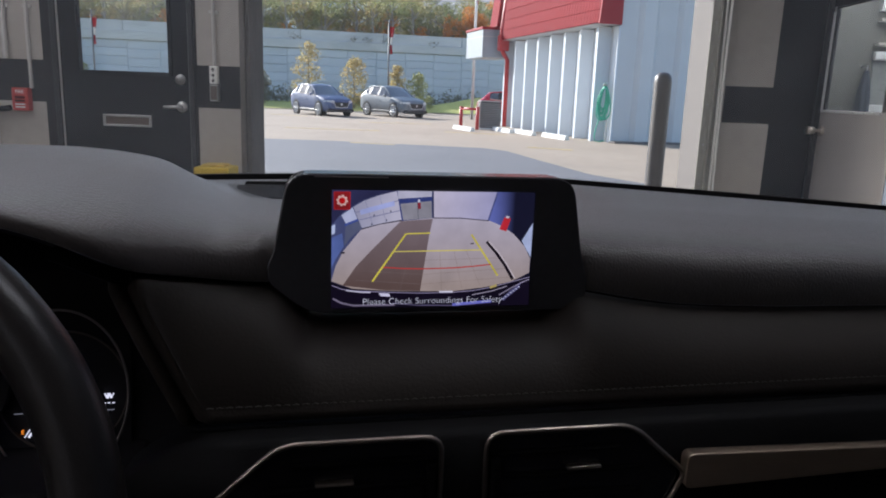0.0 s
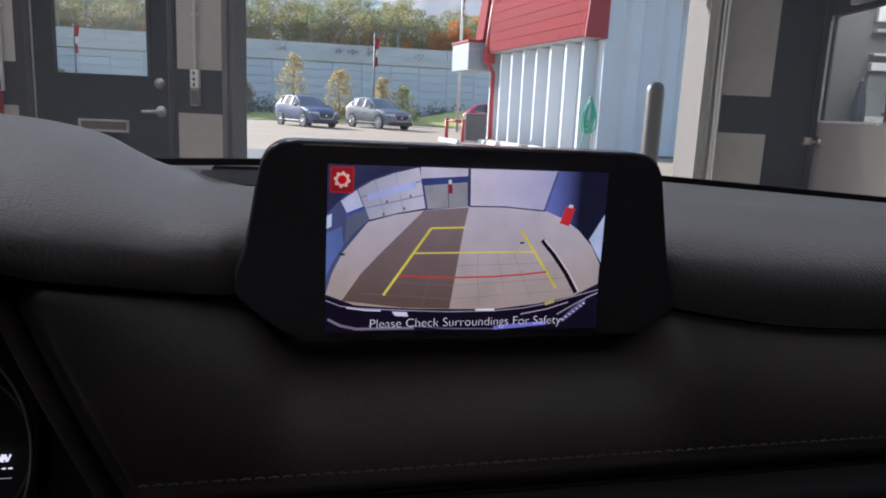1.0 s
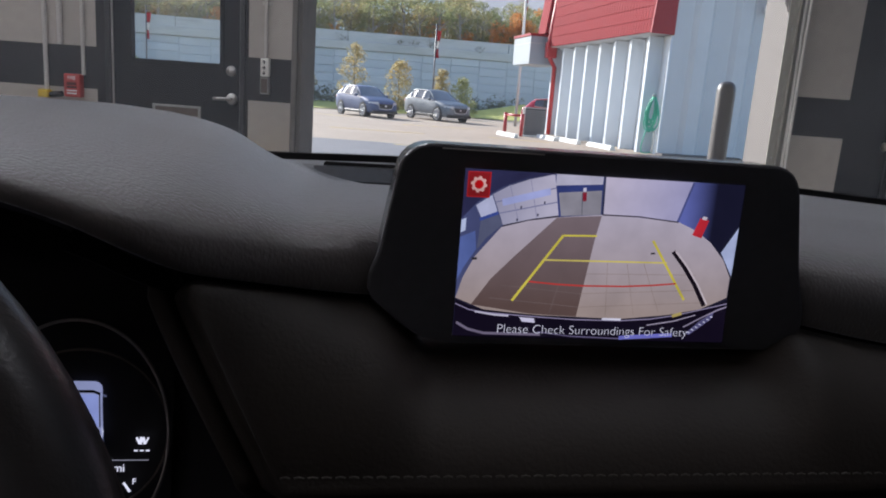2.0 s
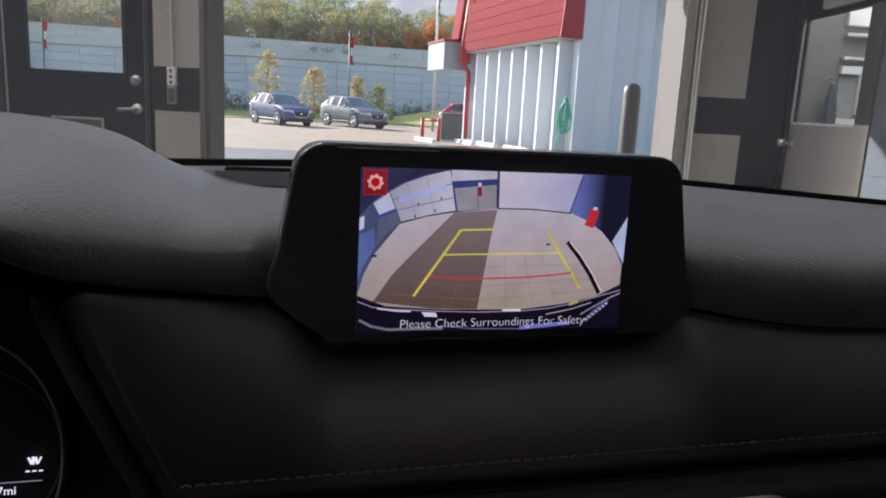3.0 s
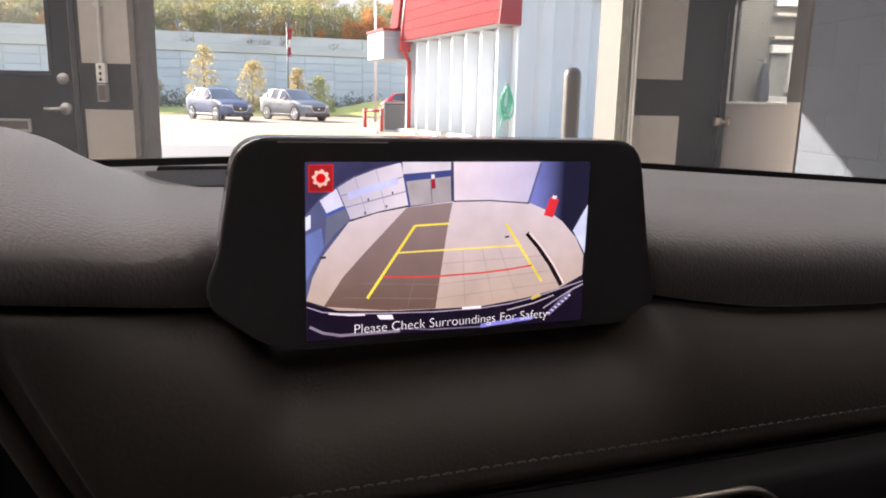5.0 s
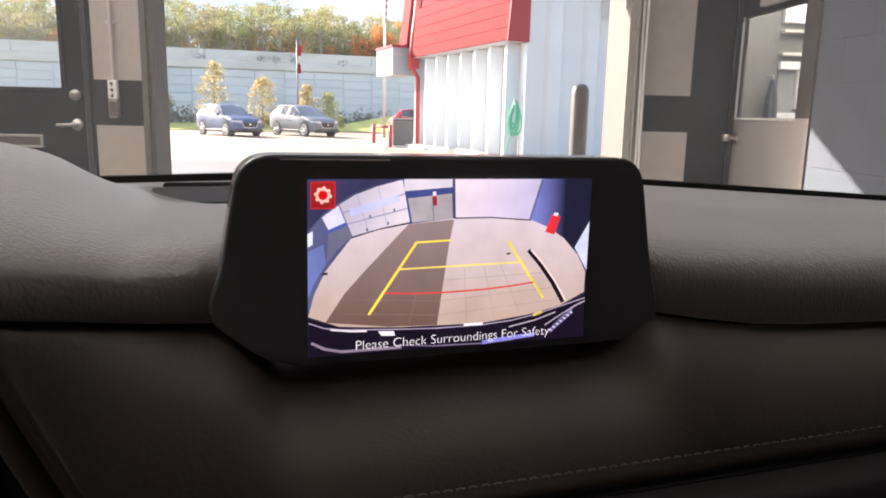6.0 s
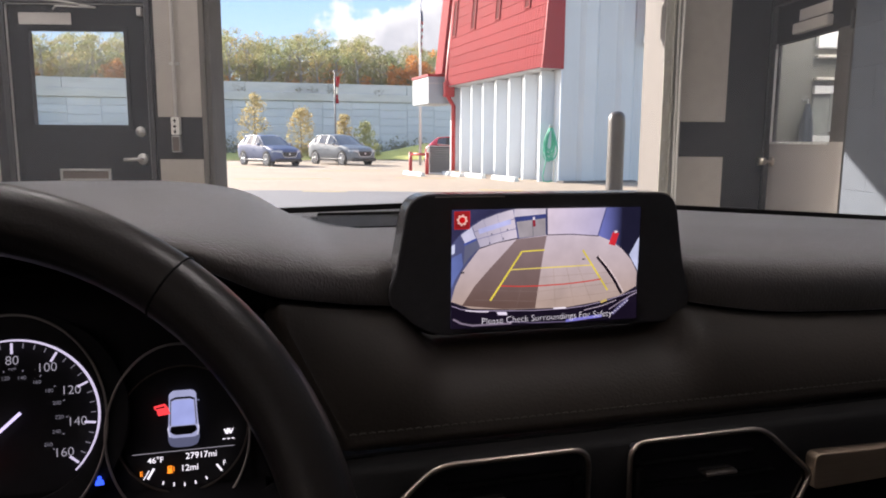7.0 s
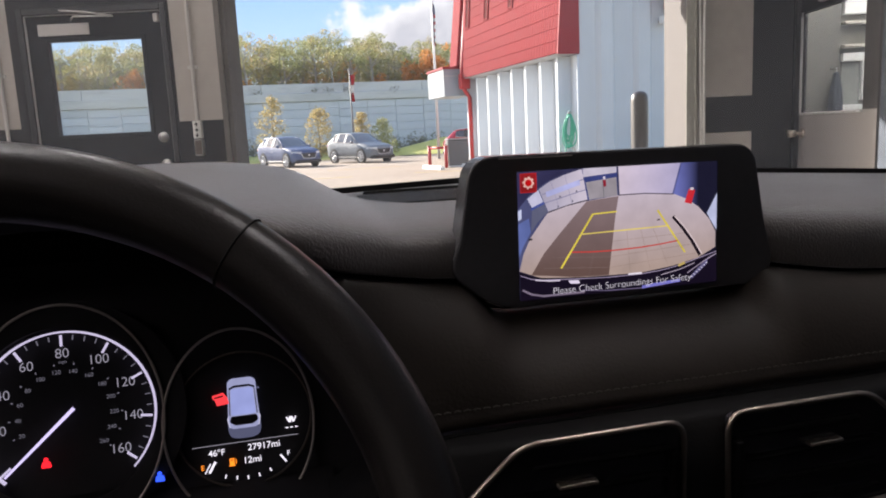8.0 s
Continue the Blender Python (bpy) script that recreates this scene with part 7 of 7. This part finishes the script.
    bmesh.ops.create_cone(bm, cap_ends=True, segments=18, radius1=0.055, radius2=0.05, depth=0.015, matrix=pose(2.333, 0, 0.63, 0, 90, 0))
    part("badge", bm, M["rim"], grille, "plain round badge")
    bm = bmesh.new()
    box(bm, (2.05, -0.78, 0.22), (2.325, 0.78, 0.40), 0.06, seg=3)
    part("lower_bumper", bm, M["car_black"], c)
    bm = bmesh.new()
    box(bm, (-2.31, -0.74, 0.30), (-2.10, 0.74, 0.50), 0.05, seg=2)
    part("rear_bumper", bm, M["car_black"], c)
    for x in (-1.36, 1.36):
        for s in (-1, 1):
            bm = bmesh.new()
            bmesh.ops.create_cone(bm, cap_ends=True, segments=28, radius1=0.43, radius2=0.43, depth=0.10, matrix=pose(x, s * 0.885, 0.37, 90, 0, 0))
            part("wheel_arch", bm, M["car_black"], c, "black wheel arch")
            bm = bmesh.new()
            tube(bm, [(x + 0.310 * math.cos(a), s * 0.875, 0.365 + 0.310 * math.sin(a)) for a in [k / 28 * 2 * math.pi for k in range(28)]], 0.056, 8, closed=True)
            tyre = part("wheel", bm, M["tyre"], c, "black tyre on an alloy rim", True)
            bm = bmesh.new()
            for k in range(10):
                a = k / 10 * 2 * math.pi + 0.3
                tube(bm, [(x, s * 0.940, 0.365), (x + 0.265 * math.cos(a), s * 0.945, 0.365 + 0.265 * math.sin(a))], 0.019, 6)
            tube(bm, [(x + 0.268 * math.cos(a), s * 0.94, 0.365 + 0.268 * math.sin(a)) for a in [k / 24 * 2 * math.pi for k in range(24)]], 0.018, 6, closed=True)
            part("rim", bm, M["rim"], tyre, "ten-spoke alloy rim")
    return c


build_car("dark blue crossover parked on the lot", M["car_blue"], pose(-7.42, 34.7, 0, 0, 0, -50) @ Matrix.Diagonal((0.835, 0.835, 0.875, 1)))
build_car("slate grey crossover parked on the lot", M["car_grey"], pose(-4.16, 36.3, 0, 0, 0, -49) @ Matrix.Diagonal((0.86, 0.86, 0.90, 1)))
build_car("red car parked behind the condenser", M["car_red"], pose(2.35, 34.5, 0, 0, 0, -8) @ Matrix.Diagonal((1, 1, 0.86, 1)))


# ---- clouds far off ----
def build_cloud():
    m = bpy.data.materials.new("cloud")
    m.use_nodes = True
    t = m.node_tree
    t.nodes.remove(t.nodes["Principled BSDF"])
    co = t.nodes.new("ShaderNodeTexCoord")
    nz = t.nodes.new("ShaderNodeTexNoise")
    nz.inputs["Scale"].default_value, nz.inputs["Detail"].default_value, nz.inputs["Roughness"].default_value = 0.0042, 9, 0.58
    t.links.new(co.outputs["Object"], nz.inputs["Vector"])
    sep = t.nodes.new("ShaderNodeSeparateXYZ")
    t.links.new(co.outputs["Object"], sep.inputs[0])
    side = t.nodes.new("ShaderNodeMapRange")
    side.inputs["From Min"].default_value, side.inputs["From Max"].default_value = -200, 200
    side.inputs["To Min"].default_value, side.inputs["To Max"].default_value = -0.22, 0.22
    lean = t.nodes.new("ShaderNodeMath")
    lean.operation = "MULTIPLY_ADD"
    lean.inputs[1].default_value = -1.16
    t.links.new(sep.outputs["Z"], lean.inputs[0])
    shift = t.nodes.new("ShaderNodeMath")
    shift.operation = "ADD"
    shift.inputs[1].default_value = 525
    t.links.new(sep.outputs["X"], shift.inputs[0])
    t.links.new(shift.outputs[0], lean.inputs[2])
    t.links.new(lean.outputs[0], side.inputs["Value"])
    ad = t.nodes.new("ShaderNodeMath")
    ad.operation = "ADD"
    t.links.new(nz.outputs["Fac"], ad.inputs[0])
    t.links.new(side.outputs["Result"], ad.inputs[1])
    rg = t.nodes.new("ShaderNodeMapRange")
    rg.inputs["From Min"].default_value, rg.inputs["From Max"].default_value = 0.505, 0.565
    t.links.new(ad.outputs[0], rg.inputs["Value"])
    tone = t.nodes.new("ShaderNodeValToRGB")
    tone.color_ramp.elements[0].position, tone.color_ramp.elements[0].color = 0.545, (0.92, 0.93, 0.95, 1)
    tone.color_ramp.elements[1].position, tone.color_ramp.elements[1].color = 0.74, (0.56, 0.58, 0.63, 1)
    t.links.new(ad.outputs[0], tone.inputs["Fac"])
    em = t.nodes.new("ShaderNodeEmission")
    grad = t.nodes.new("ShaderNodeMapRange")
    grad.inputs["From Min"].default_value, grad.inputs["From Max"].default_value = 120, 420
    t.links.new(sep.outputs["Z"], grad.inputs["Value"])
    blue = t.nodes.new("ShaderNodeMixRGB")
    blue.inputs["Color1"].default_value = (0.58, 0.80, 1.0, 1)
    blue.inputs["Color2"].default_value = (0.28, 0.52, 0.88, 1)
    t.links.new(grad.outputs["Result"], blue.inputs["Fac"])
    mx = t.nodes.new("ShaderNodeMixRGB")
    t.links.new(rg.outputs["Result"], mx.inputs["Fac"])
    t.links.new(blue.outputs["Color"], mx.inputs["Color1"])
    t.links.new(tone.outputs["Color"], mx.inputs["Color2"])
    t.links.new(mx.outputs["Color"], em.inputs["Color"])
    em.inputs["Strength"].default_value = 0.37
    t.links.new(em.outputs[0], t.nodes["Material Output"].inputs["Surface"])
    bm = bmesh.new()
    sheet(bm, [[(-1600, 0, -20), (1600, 0, -20)], [(-1600, 0, 900), (1600, 0, 900)]])
    ob = solo("backdrop", bm, m, "pale blue sky with white autumn clouds", "sky", pose(0, 1800, 0), kind="structure")


build_cloud()


# ---- blocks of the side wall, last ----
def build_blocks():
    wall = bpy.data.objects["wall_right"]
    bw, bh, g = 0.40, 0.20, 0.0010
    b = bmesh.new()
    box(b, (-0.004, 0, 0), (0.0035, bw - g, bh - g), 0.0006)
    me = mesh_of(b, "block", M["block"])
    for j in range(14):
        for i in range(8):
            y = 3.145 - (i + 1) * bw - (0.2 if j % 2 else 0.0)
            ob = new("block", me)
            ob.parent = wall
            ob.matrix_basis = Matrix.Translation((SIDE_X, y + g / 2, 0.02 + j * bh))
    b = bmesh.new()
    box(b, (-0.004, 0, 0), (0.0035, bw / 2 - g, bh - g), 0.0006)
    me2 = mesh_of(b, "half_block", M["block"])
    for j in range(1, 14, 2):
        ob = new("half_block", me2)
        ob.parent = wall
        ob.matrix_basis = Matrix.Translation((SIDE_X, 3.145 - bw / 2 + g / 2, 0.02 + j * bh))


build_blocks()
